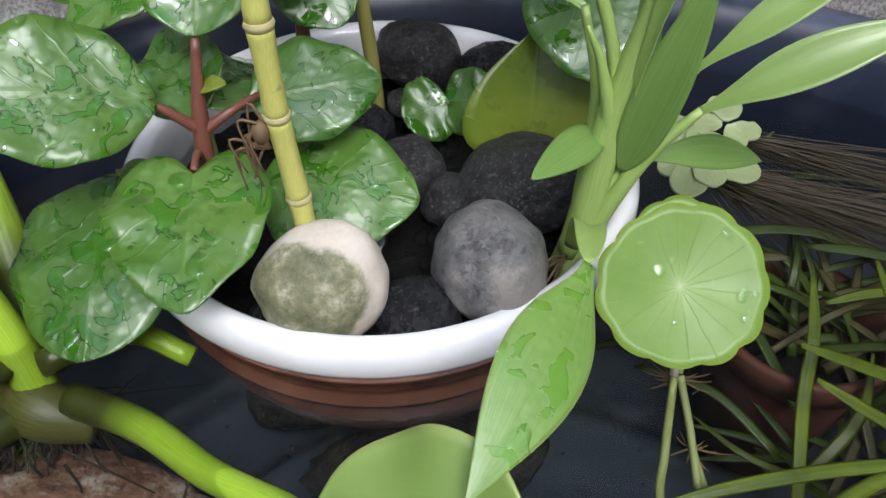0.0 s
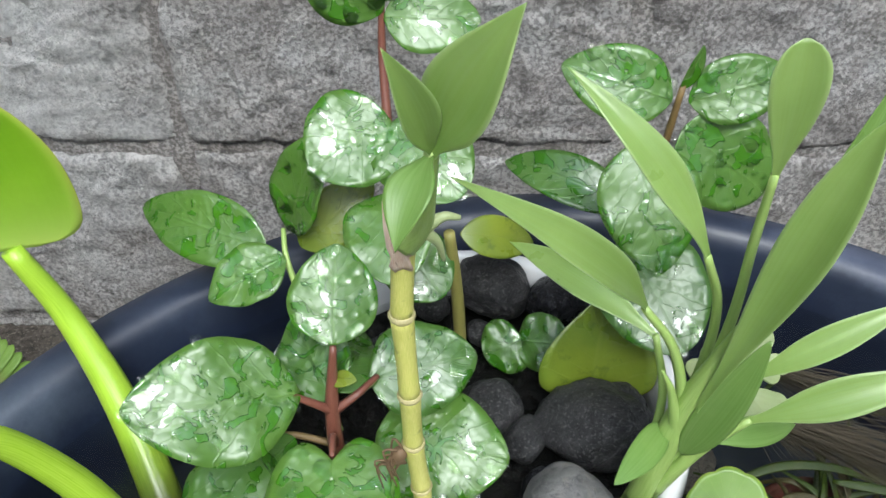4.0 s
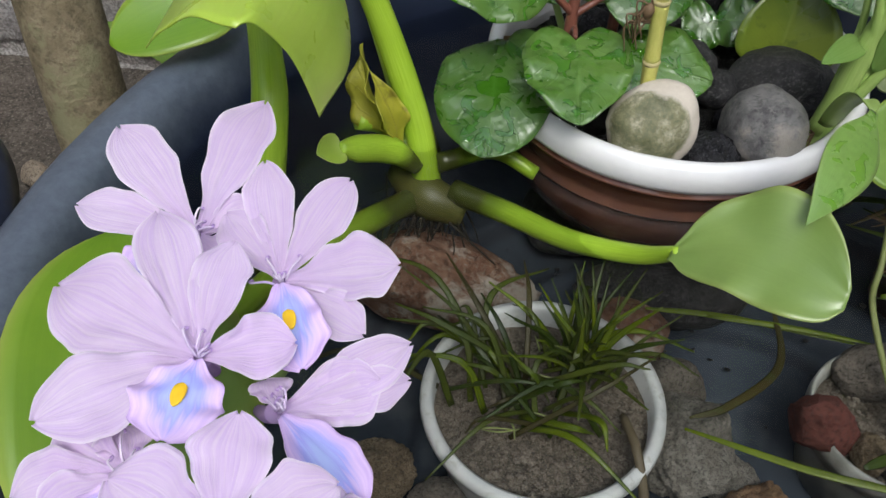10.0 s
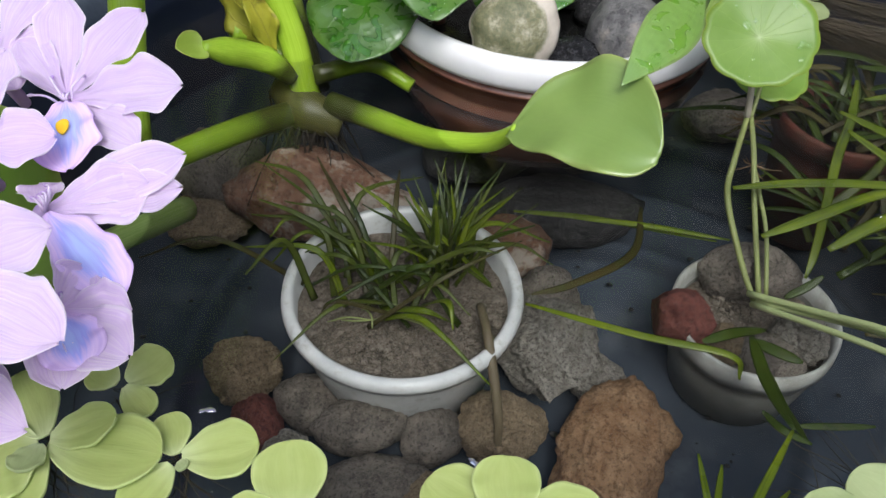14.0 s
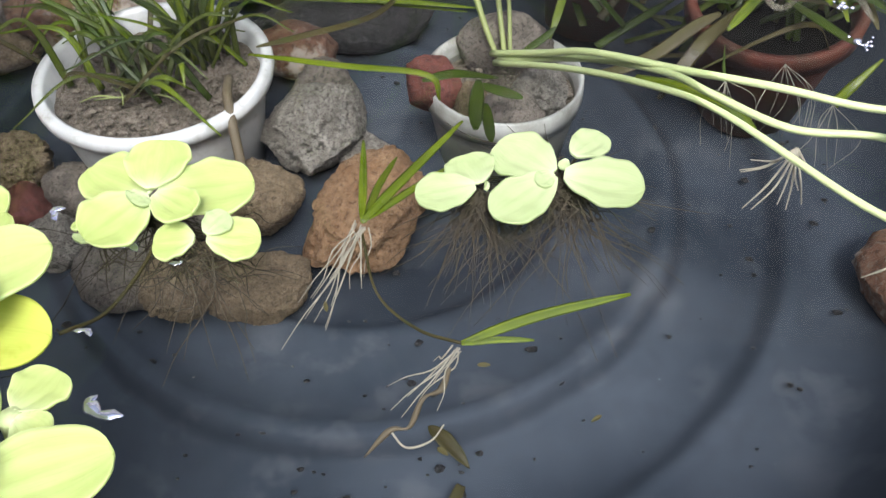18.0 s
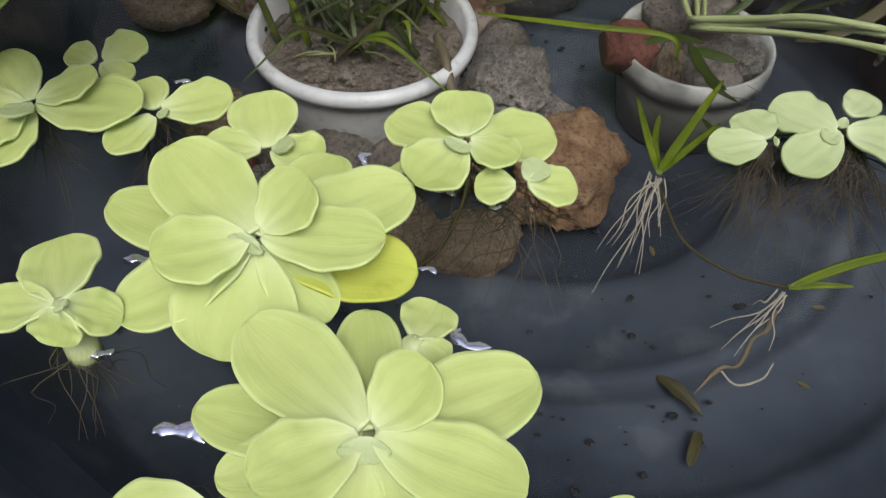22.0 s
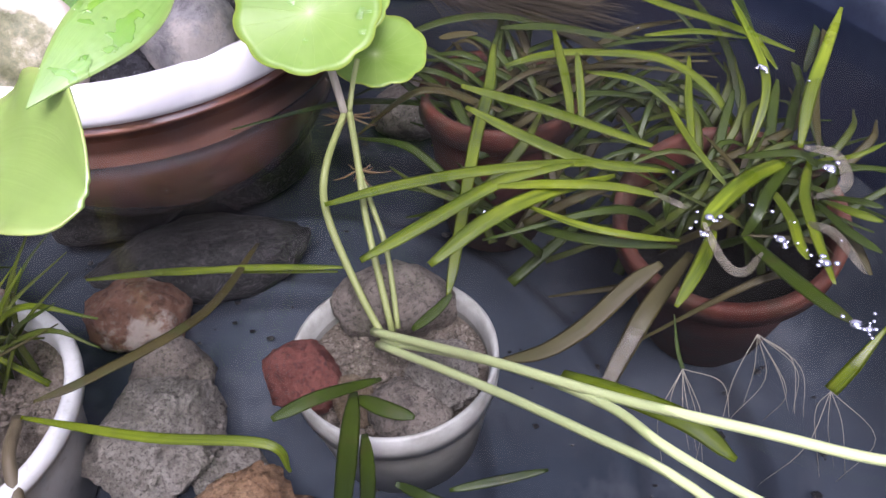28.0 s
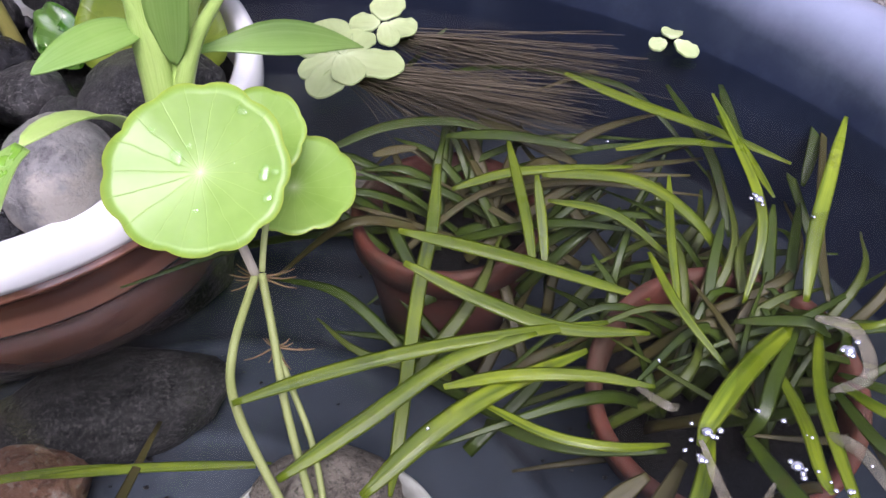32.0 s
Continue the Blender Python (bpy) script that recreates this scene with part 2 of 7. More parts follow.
def draped_leaf(parent, rib, left, right, mat, nl=32, nw=28, thick=0.0008, label=""):
    """A soft leaf that hangs over its rib: its two edges drop away from it on their own lines."""
    rows = [spline(p, 12) for p in (rib, left, right)]
    pick = lambda row, u: lerp(V(row[int(u * (len(row) - 1))]), V(row[min(int(u * (len(row) - 1)) + 1, len(row) - 1)]), u * (len(row) - 1) % 1.0)
    top, verts, uvs, faces = [], [], [], []
    for i in range(nl + 1):
        u = i / nl
        c = pick(rows[0], u)
        row = []
        for j in range(nw + 1):
            v = 2 * j / nw - 1
            e = pick(rows[1] if v < 0 else rows[2], u)
            k = abs(v)
            p = c + (e - c) * k
            p.z = c.z + (e.z - c.z) * k ** 2.3 + 0.0010 * noise.noise((u * 4, v * 3, 2.0)) * u
            p.z += 0.0005 * math.sin(v * 11) * u ** 3
            row.append(p)
        top.append(row)
    m = nw + 1
    for low in (0.0, thick):
        for i, row in enumerate(top):
            for j, p in enumerate(row):
                verts.append(p - V((0, 0, low)))
                uvs.append((i / nl, j / nw))
    off = (nl + 1) * m
    for i in range(nl):
        for j in range(nw):
            a = i * m + j
            faces += [(a, a + m, a + m + 1, a + 1), (off + a, off + a + 1, off + a + m + 1, off + a + m)]
        a, b = i * m, i * m + nw
        faces += [(a, off + a, off + a + m, a + m), (b, b + m, off + b + m, off + b)]
    for j in range(nw):
        a, b = j, nl * m + j
        faces += [(a, a + 1, off + a + 1, off + a), (b, off + b, off + b + 1, b + 1)]
    return make("leaf", verts, faces, mat, parent, label, uvs)


def ico(sub):
    bm = bmesh.new()
    bmesh.ops.create_icosphere(bm, subdivisions=sub, radius=1)
    vs = [v.co.copy() for v in bm.verts]
    fs = [tuple(v.index for v in f.verts) for f in bm.faces]
    bm.free()
    return vs, fs


ICO = {k: ico(k) for k in (1, 2, 3, 4, 5)}


def stone(label, centre, size, mat, seed, turn=(0, 0, 0), rough=0.12, angular=0.0, sub=4, group="", taper=0.0, name="stone", parent=None, pit=0.0):
    """A pebble or rock: a ball squeezed to size, dented at two scales; angular cuts flat faces."""
    vs, fs = ICO[sub]
    r = random.Random(seed)
    cuts = [(V((r.gauss(0, 1), r.gauss(0, 1), r.gauss(0, 1))).normalized(), 0.62 + r.random() * 0.25) for _ in range(9)] if angular else []
    rot = Euler([radians(a) for a in turn]).to_matrix()
    verts = []
    for v in vs:
        p = v * (1 + rough * noise.noise(v * 1.3 + V((seed * 3.7, 0, 0))) + rough * 0.45 * noise.noise(v * 3.2 + V((0, seed * 1.9, 0))))
        for n, dist in cuts:
            over = p.dot(n) - dist
            if over > 0:
                p = p - n * over * angular
        p = p * (1 + rough * 0.16 * noise.noise(v * 9 + V((0, 0, seed))) - pit * max(0.0, noise.noise(v * 13 + V((seed, 2, 5))) - 0.12))
        if angular or pit:
            p = p * (1 + 0.055 * noise.noise(v * 6 + V((seed, 1, 1))) + 0.035 * noise.noise(v * 14 + V((1, seed, 1))))
        if taper:
            k = 1 - taper * (p.z * 0.5 + 0.5)
            p = V((p.x * k, p.y * k, p.z))
        verts.append(rot @ V((p.x * size[0] / 2, p.y * size[1] / 2, p.z * size[2] / 2)))
    ob = make(name, verts, fs, mat, parent)
    ob.location = centre
    if parent is None:
        tagged(ob, label, "stone", group)
    return ob


# ---------------------------------------------------------------- materials
M = {}


class Nodes:
    def __init__(self, name, rough=0.6, metal=0.0, spec=0.5):
        self.mat = bpy.data.materials.new(name)
        self.mat.use_nodes = True
        self.t = self.mat.node_tree
        self.b = self.t.nodes["Principled BSDF"]
        self.b.inputs["Roughness"].default_value = rough
        self.b.inputs["Metallic"].default_value = metal
        self.b.inputs["Specular IOR Level"].default_value = spec

    def add(self, kind, **inputs):
        n = self.t.nodes.new("ShaderNode" + kind)
        for k, val in inputs.items():
            n.inputs[k.replace("_", " ")].default_value = val
        return n

    def link(self, a, b):
        self.t.links.new(a, b)

    def noise(self, scale, detail=4.0, rough=0.55, coord="Object", distort=0.0):
        c = self.add("NewGeometry" if coord == "Position" else "TexCoord")
        n = self.add("TexNoise", Scale=scale, Detail=detail, Roughness=rough, Distortion=distort)
        self.link(c.outputs[coord], n.inputs["Vector"])
        return n.outputs["Fac"]

    def ramp(self, fac, stops):
        r = self.add("ValToRGB")
        els = r.color_ramp.elements
        while len(els) < len(stops):
            els.new(0.5)
        for e, (pos, col) in zip(els, stops):
            e.position = pos
            e.color = (*col, 1) if len(col) == 3 else col
        self.link(fac, r.inputs["Fac"])
        return r.outputs["Color"]

    def mix(self, fac, a, b, blend="MIX"):
        n = self.t.nodes.new("ShaderNodeMix")
        n.data_type, n.blend_type = "RGBA", blend
        for val, key in ((fac, 0), (a, 6), (b, 7)):
            if hasattr(val, "links"):
                self.link(val, n.inputs[key])
            elif key == 0:
                n.inputs[0].default_value = val
            else:
                n.inputs[key].default_value = (*val, 1)
        return n.outputs[2]

    def math(self, op, a, b=0.0, c=0.0):
        n = self.t.nodes.new("ShaderNodeMath")
        n.operation = op
        for i, val in enumerate((a, b, c)):
            if hasattr(val, "links"):
                self.link(val, n.inputs[i])
            else:
                n.inputs[i].default_value = val
        return n.outputs[0]

    def bump(self, height, strength=0.4, dist=0.001, prev=None):
        n = self.add("Bump", Strength=strength, Distance=dist)
        self.link(height, n.inputs["Height"])
        if prev is not None:
            self.link(prev, n.inputs["Normal"])
        self.link(n.outputs[0], self.b.inputs["Normal"])
        return n.outputs[0]

    def colour(self, sock):
        self.link(sock, self.b.inputs["Base Color"])

    def random(self):
        return self.add("ObjectInfo").outputs["Random"]


def leaf_material(key, dark, light, rough=0.35, veins=0.3, vein_col=None, lateral=7.0, translucent=0.35, spot=None, bump=0.3, tip=None, edge=None, ridges=0, spec=0.5, wet=None, relief=0.4, coat=0.0, foot=None):
    """ridges: fine streaks along the blade in place of a rib and side veins; wet: the deep colour of patches under a film of rain."""
    n = Nodes(key, rough, 0.0, spec)
    n.b.inputs["Coat Weight"].default_value, n.b.inputs["Coat IOR"].default_value, n.b.inputs["Coat Roughness"].default_value = coat, 1.75, rough
    uv = n.add("UVMap")
    sep = n.add("SeparateXYZ")
    n.link(uv.outputs[0], sep.inputs[0])
    u, v = sep.outputs[0], sep.outputs[1]
    side = n.math("ABSOLUTE", n.math("SUBTRACT", v, 0.5))
    if ridges:
        cm = n.add("CombineXYZ")
        n.link(n.math("MULTIPLY", u, 1.4), cm.inputs[0])
        n.link(n.math("MULTIPLY", v, float(ridges)), cm.inputs[1])
        n.link(n.math("MULTIPLY", n.random(), 40.0), cm.inputs[2])
        st = n.add("TexNoise", Scale=1.0, Detail=3.0, Roughness=0.6)
        n.link(cm.outputs[0], st.inputs["Vector"])
        vein = n.ramp(st.outputs["Fac"], [(0.35, (0, 0, 0)), (0.68, (1, 1, 1))])
    else:
        warp = n.math("MULTIPLY", n.math("SUBTRACT", n.noise(70, 3), 0.5), 0.10)
        rib = n.math("SMOOTH_MIN", n.math("MULTIPLY", side, 30.0), 1.0, 0.2)
        run = n.math("SUBTRACT", n.math("ADD", u, warp), n.math("MULTIPLY", n.math("POWER", side, 0.8), 0.62))
        lat = n.math("ABSOLUTE", n.math("SINE", n.math("MULTIPLY", run, lateral * math.pi)))
        lat = n.math("SMOOTH_MIN", n.math("MULTIPLY", lat, 5.0), 1.0, 0.2)
        lat = n.math("MAXIMUM", lat, n.math("SUBTRACT", 1.0, n.math("MULTIPLY", u, 2.6)))
        vein = n.math("SUBTRACT", 1.0, n.math("MINIMUM", rib, n.math("MULTIPLY_ADD", lat, 0.5, 0.5)))
    big = n.noise(28, 3)
    fine = n.noise(420, 5)
    col = n.ramp(big, [(0.3, dark), (0.72, light)])
    col = n.mix(n.math("MULTIPLY", fine, 0.25), col, tuple(c * 0.75 for c in dark))
    col = n.mix(n.math("MULTIPLY", n.random(), 0.25), col, tuple(c * 0.65 for c in light))
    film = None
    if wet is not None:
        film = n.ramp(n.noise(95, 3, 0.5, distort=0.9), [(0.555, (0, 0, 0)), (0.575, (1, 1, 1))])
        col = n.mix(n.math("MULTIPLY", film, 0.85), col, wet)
    if vein_col is not None:
        col = n.mix(n.math("MULTIPLY", vein, veins), col, vein_col)
    if spot is not None:
        sp = n.ramp(n.noise(95, 4, 0.6), [(0.58, (0, 0, 0)), (0.68, (1, 1, 1))])
        col = n.mix(n.math("MULTIPLY", sp, 0.5), col, spot)
    if tip is not None:
        col = n.mix(n.math("POWER", u, 3.0), col, tip)
    if edge is not None:
        col = n.mix(n.math("POWER", n.math("MULTIPLY", side, 2.0), 14.0), col, edge)
    if foot is not None:
        col = n.mix(n.math("MULTIPLY", n.math("POWER", n.math("SUBTRACT", 1.0, u), 5.0), 0.8), col, foot)
    n.colour(col)
    h = n.math("ADD", n.math("MULTIPLY", vein, -0.6), n.math("MULTIPLY", n.noise(110, 3), relief))
    if wet is not None:
        vo = n.t.nodes.new("ShaderNodeTexVoronoi")
        vo.feature = "SMOOTH_F1"
        vo.inputs["Scale"].default_value = 270.0
        n.link(n.add("TexCoord").outputs["Object"], vo.inputs["Vector"])
        h = n.math("ADD", n.math("MULTIPLY", vein, -0.28), n.math("MULTIPLY", vo.outputs["Distance"], -0.80))
        h = n.math("ADD", h, n.math("MULTIPLY", n.noise(60, 2), 0.18))
        h = n.math("MULTIPLY", h, n.math("MULTIPLY_ADD", film, -0.6, 1.0))
        h = n.math("ADD", h, n.math("MULTIPLY", film, 0.7))
    n.bump(h, bump, 0.0012)
    rr = n.math("MULTIPLY_ADD", n.noise(60, 3), 0.24, rough - 0.12)
    if film is not None:
        rr = n.math("MULTIPLY_ADD", film, 0.07 - rough, rr)
    rr = n.math("MAXIMUM", rr, 0.06)
    n.link(rr, n.b.inputs["Roughness"])
    if coat:
        n.link(rr, n.b.inputs["Coat Roughness"])
    if translucent:
        tr = n.add("BsdfTranslucent")
        hs = n.add("HueSaturation", Value=1.2, Saturation=1.05)
        n.link(col, hs.inputs["Color"])
        n.link(hs.outputs[0], tr.inputs["Color"])
        mx = n.add("MixShader", Fac=translucent)
        n.link(n.b.outputs[0], mx.inputs[1])
        n.link(tr.outputs[0], mx.inputs[2])
        n.link(mx.outputs[0], n.t.nodes["Material Output"].inputs["Surface"])
    M[key] = n.mat
    return n


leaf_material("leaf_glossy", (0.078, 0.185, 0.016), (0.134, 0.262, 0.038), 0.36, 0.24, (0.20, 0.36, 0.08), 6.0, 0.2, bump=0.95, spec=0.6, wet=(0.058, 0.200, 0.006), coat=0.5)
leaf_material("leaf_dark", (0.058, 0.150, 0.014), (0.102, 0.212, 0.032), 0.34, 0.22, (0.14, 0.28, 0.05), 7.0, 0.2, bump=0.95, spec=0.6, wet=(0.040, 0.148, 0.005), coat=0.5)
leaf_material("leaf_yellowing", (0.15, 0.25, 0.02), (0.33, 0.40, 0.04), 0.30, 0.35, (0.30, 0.36, 0.06), 6.0, 0.35, spot=(0.07, 0.14, 0.015), coat=0.6, bump=0.5)
leaf_material("leaf_withered", (0.40, 0.42, 0.03), (0.60, 0.56, 0.06), 0.5, 0.3, (0.30, 0.26, 0.06), 5.0, 0.3, spot=(0.14, 0.10, 0.02), bump=0.7, relief=0.8)
leaf_material("leaf_bamboo", (0.29, 0.44, 0.09), (0.40, 0.56, 0.15), 0.32, 0.30, (0.38, 0.54, 0.20), 0.5, 0.4, bump=0.12, ridges=16, edge=(0.50, 0.64, 0.28), relief=0.15, spec=0.7, coat=0.35)
leaf_material("leaf_bamboo_dark", (0.17, 0.31, 0.06), (0.25, 0.40, 0.09), 0.33, 0.30, (0.32, 0.47, 0.16), 0.5, 0.35, bump=0.12, ridges=16, relief=0.15)
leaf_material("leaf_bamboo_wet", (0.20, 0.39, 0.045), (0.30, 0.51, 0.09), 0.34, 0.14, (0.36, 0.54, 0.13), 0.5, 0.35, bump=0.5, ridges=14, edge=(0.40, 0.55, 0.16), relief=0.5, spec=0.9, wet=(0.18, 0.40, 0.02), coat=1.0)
leaf_material("leaf_hyacinth", (0.48, 0.69, 0.055), (0.61, 0.80, 0.12), 0.30, 0.22, (0.60, 0.78, 0.14), 0.6, 0.25, bump=0.14, ridges=38, coat=0.6, edge=(0.62, 0.72, 0.16), relief=0.3, foot=(0.70, 0.82, 0.30))
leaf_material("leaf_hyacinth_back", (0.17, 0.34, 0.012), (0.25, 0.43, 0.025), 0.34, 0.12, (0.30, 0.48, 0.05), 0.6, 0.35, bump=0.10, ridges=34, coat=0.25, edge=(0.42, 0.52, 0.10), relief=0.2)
leaf_material("leaf_hyacinth_upright", (0.30, 0.55, 0.012), (0.40, 0.66, 0.030), 0.40, 0.12, (0.46, 0.66, 0.08), 0.6, 0.5, bump=0.08, ridges=34, coat=0.1, edge=(0.60, 0.66, 0.12), relief=0.15, foot=(0.62, 0.72, 0.20))
leaf_material("leaf_hyacinth_grey", (0.255, 0.400, 0.085), (0.355, 0.505, 0.130), 0.34, 0.12, (0.35, 0.50, 0.13), 0.6, 0.35, bump=0.10, ridges=34, coat=0.7, edge=(0.44, 0.54, 0.16), relief=0.2)
leaf_material("leaf_lettuce", (0.41, 0.500, 0.140), (0.52, 0.605, 0.21), 0.62, 0.16, (0.62, 0.71, 0.32), 0.3, 0.35, bump=0.22, ridges=9, spec=0.35, relief=0.7, foot=(0.70, 0.77, 0.46), edge=(0.60, 0.69, 0.30))
leaf_material("leaf_lettuce_pale", (0.38, 0.465, 0.20), (0.48, 0.555, 0.29), 0.62, 0.14, (0.58, 0.67, 0.36), 0.3, 0.35, bump=0.22, ridges=9, spec=0.35, relief=0.7, foot=(0.64, 0.71, 0.44))
leaf_material("leaf_lettuce_yellow", (0.47, 0.56, 0.09), (0.60, 0.63, 0.11), 0.7, 0.2, (0.46, 0.56, 0.08), 0.3, 0.35, bump=0.28, ridges=5, spec=0.3, relief=0.6, spot=(0.38, 0.42, 0.05), foot=(0.60, 0.68, 0.30))
leaf_material("leaf_fern", (0.14, 0.27, 0.03), (0.25, 0.40, 0.06), 0.45, 0.3, (0.34, 0.42, 0.14), 3.0, 0.35, foot=(0.34, 0.25, 0.13))
leaf_material("strap_green", (0.110, 0.170, 0.006), (0.36, 0.45, 0.022), 0.30, 0.75, (0.045, 0.090, 0.006), 0.2, 0.4, bump=0.25, ridges=7, edge=(0.34, 0.42, 0.06), spot=(0.09, 0.10, 0.02))
leaf_material("strap_dark", (0.024, 0.046, 0.004), (0.085, 0.135, 0.010), 0.4, 0.4, (0.03, 0.05, 0.008), 0.2, 0.35, bump=0.25, ridges=4, spot=(0.08, 0.085, 0.02))
leaf_material("grass_green", (0.065, 0.092, 0.010), (0.155, 0.195, 0.022), 0.45, 0.4, (0.04, 0.07, 0.010), 0.2, 0.35, bump=0.2, ridges=4, spot=(0.09, 0.085, 0.025))
leaf_material("strap_brown", (0.046, 0.037, 0.011), (0.115, 0.090, 0.027), 0.5, 0.3, (0.10, 0.12, 0.03), 0.2, 0.35, bump=0.3, spot=(0.08, 0.11, 0.03), ridges=4)
leaf_material("petal", (0.82, 0.68, 0.865), (0.92, 0.83, 0.95), 0.6, 0.48, (0.62, 0.44, 0.78), 0.4, 0.4, bump=0.38, ridges=30, spec=0.35, relief=0.35, foot=(0.78, 0.63, 0.86), edge=(0.95, 0.90, 0.97))
leaf_material("petal_deep", (0.62, 0.44, 0.78), (0.74, 0.58, 0.86), 0.66, 0.2, (0.52, 0.36, 0.7), 0.4, 0.4, bump=0.16, ridges=24, spec=0.3, relief=0.25)


def stalk_material(key, a, b, rough=0.35, streak=0.4, spot=None, foot=None):
    n = Nodes(key, rough)
    c = n.add("TexCoord")
    mp = n.add("Mapping")
    mp.inputs["Scale"].default_value = (3, 26, 1)
    n.link(c.outputs["UV"], mp.inputs[0])
    w = n.add("TexNoise", Scale=3.0, Detail=4.0)
    n.link(mp.outputs[0], w.inputs["Vector"])
    col = n.ramp(w.outputs["Fac"], [(0.3, a), (0.7, b)])
    col = n.mix(n.math("MULTIPLY", n.noise(60, 4), streak), col, tuple(x * 0.7 for x in a))
    if spot is not None:
        sp = n.ramp(n.noise(130, 3, 0.6), [(0.62, (0, 0, 0)), (0.7, (1, 1, 1))])
        col = n.mix(n.math("MULTIPLY", sp, 0.6), col, spot)
    # dark base: brown-olive tissue, deepened for the shade under water
    if foot is not None:
        fu = n.add("SeparateXYZ")
        n.link(c.outputs["UV"], fu.inputs[0])
        fk = n.math("ADD", fu.outputs[0], n.math("MULTIPLY", n.noise(40, 4), 0.12))
        col = n.mix(n.ramp(fk, [(0.20, (1, 1, 1)), (0.38, (0, 0, 0))]), col, foot)
    n.colour(col)
    n.bump(w.outputs["Fac"], 0.25, 0.0006)
    M[key] = n.mat
    return n


stalk_material("stalk_green", (0.32, 0.52, 0.022), (0.47, 0.67, 0.06), 0.26)
stalk_material("stalk_footed", (0.30, 0.50, 0.022), (0.46, 0.66, 0.06), 0.28, foot=(0.050, 0.060, 0.012))
stalk_material("crown", (0.060, 0.064, 0.014), (0.145, 0.140, 0.036), 0.45, 0.5, (0.06, 0.045, 0.02))
stalk_material("stalk_pale", (0.40, 0.48, 0.20), (0.56, 0.62, 0.32), 0.35)
stalk_material("stalk_bamboo", (0.26, 0.40, 0.08), (0.42, 0.54, 0.18), 0.35)
stalk_material("cane", (0.54, 0.55, 0.10), (0.72, 0.68, 0.23), 0.4, 0.35, (0.22, 0.24, 0.05))
stalk_material("cane_ring", (0.42, 0.36, 0.14), (0.58, 0.52, 0.28), 0.5)
stalk_material("cane_husk", (0.55, 0.33, 0.22), (0.80, 0.73, 0.62), 0.7)
stalk_material("stem_red", (0.13, 0.04, 0.026), (0.23, 0.095, 0.06), 0.3)
stalk_material("stem_brown", (0.16, 0.10, 0.035), (0.28, 0.19, 0.07), 0.45)
stalk_material("old_stem", (0.085, 0.064, 0.034), (0.18, 0.145, 0.088), 0.6)
stalk_material("twig", (0.25, 0.24, 0.06), (0.34, 0.30, 0.09), 0.4)
stalk_material("root_white", (0.30, 0.27, 0.20), (0.46, 0.43, 0.34), 0.6)
stalk_material("root_brown", (0.11, 0.065, 0.03), (0.24, 0.155, 0.08), 0.7)
stalk_material("stalk_under", (0.22, 0.26, 0.08), (0.36, 0.40, 0.15), 0.5)
stalk_material("root_dark", (0.018, 0.014, 0.009), (0.045, 0.036, 0.022), 0.9)
stalk_material("root_hair", (0.045, 0.036, 0.020), (0.115, 0.092, 0.058), 0.9)


def rock_material(key, dark, light, rough=0.75, scale=70.0, speck=None, moss=None, bump=0.9, pits=0.75, spec=0.25):
    n = Nodes(key, rough, 0.0, spec)
    c1 = n.noise(scale, 8, 0.7)
    c2 = n.noise(scale * 5, 6, 0.75)
    col = n.ramp(c1, [(0.34, dark), (0.64, light)])
    # shade of the pits is put into the colour, along with real speckle
    col = n.mix(n.math("MULTIPLY", n.ramp(c2, [(0.50, (0, 0, 0)), (0.60, (1, 1, 1))]), pits), col, tuple(x * 0.4 for x in dark))
    if speck is not None:
        sp = n.ramp(n.noise(scale * 8, 3, 0.6), [(0.57, (0, 0, 0)), (0.63, (1, 1, 1))])
        col = n.mix(n.math("MULTIPLY", sp, 0.75), col, speck)
    if moss is not None:
        ms = n.ramp(n.noise(26, 6, 0.7), [(0.53, (0, 0, 0)), (0.60, (1, 1, 1))])
        col = n.mix(n.math("MULTIPLY", ms, 0.8), col, moss)
    col = n.mix(n.math("MULTIPLY", n.random(), 0.3), col, tuple(x * 0.8 for x in dark))
    n.colour(col)
    b1 = n.bump(n.math("MULTIPLY", c2, -1.0), bump, 0.0022)
    n.bump(c1, bump, 0.004, b1)
    rr = n.math("MULTIPLY_ADD", c1, 0.35, rough - 0.2)
    n.link(rr, n.b.inputs["Roughness"])
    M[key] = n.mat
    return n


rock_material("bark", (0.17, 0.135, 0.075), (0.40, 0.34, 0.215), 0.85, 40, (0.24, 0.19, 0.12), moss=(0.30, 0.29, 0.16), bump=1.0, pits=0.5)
rock_material("rock_dark_wet", (0.006, 0.006, 0.008), (0.030, 0.030, 0.034), 0.30, 90, (0.075, 0.075, 0.08), spec=0.4)
rock_material("rock_dark", (0.012, 0.012, 0.013), (0.075, 0.073, 0.072), 0.40, 90, (0.19, 0.185, 0.175), spec=0.35)
rock_material("grit", (0.003, 0.003, 0.003), (0.014, 0.013, 0.012), 0.6, 120, (0.03, 0.03, 0.028), spec=0.15)
rock_material("rock_grey", (0.075, 0.074, 0.075), (0.27, 0.262, 0.25), 0.5, 40, (0.20, 0.19, 0.18), moss=(0.31, 0.285, 0.245), bump=0.6, pits=0.6)
rock_material("rock_submerged", (0.13, 0.112, 0.094), (0.37, 0.325, 0.272), 0.7, 110, (0.30, 0.27, 0.23))
rock_material("rock_concrete", (0.25, 0.228, 0.192), (0.53, 0.492, 0.432), 0.85, 120, (0.08, 0.08, 0.072), bump=1.0)
rock_material("rock_orange", (0.27, 0.15, 0.075), (0.47, 0.31, 0.18), 0.8, 80, (0.2, 0.1, 0.05))
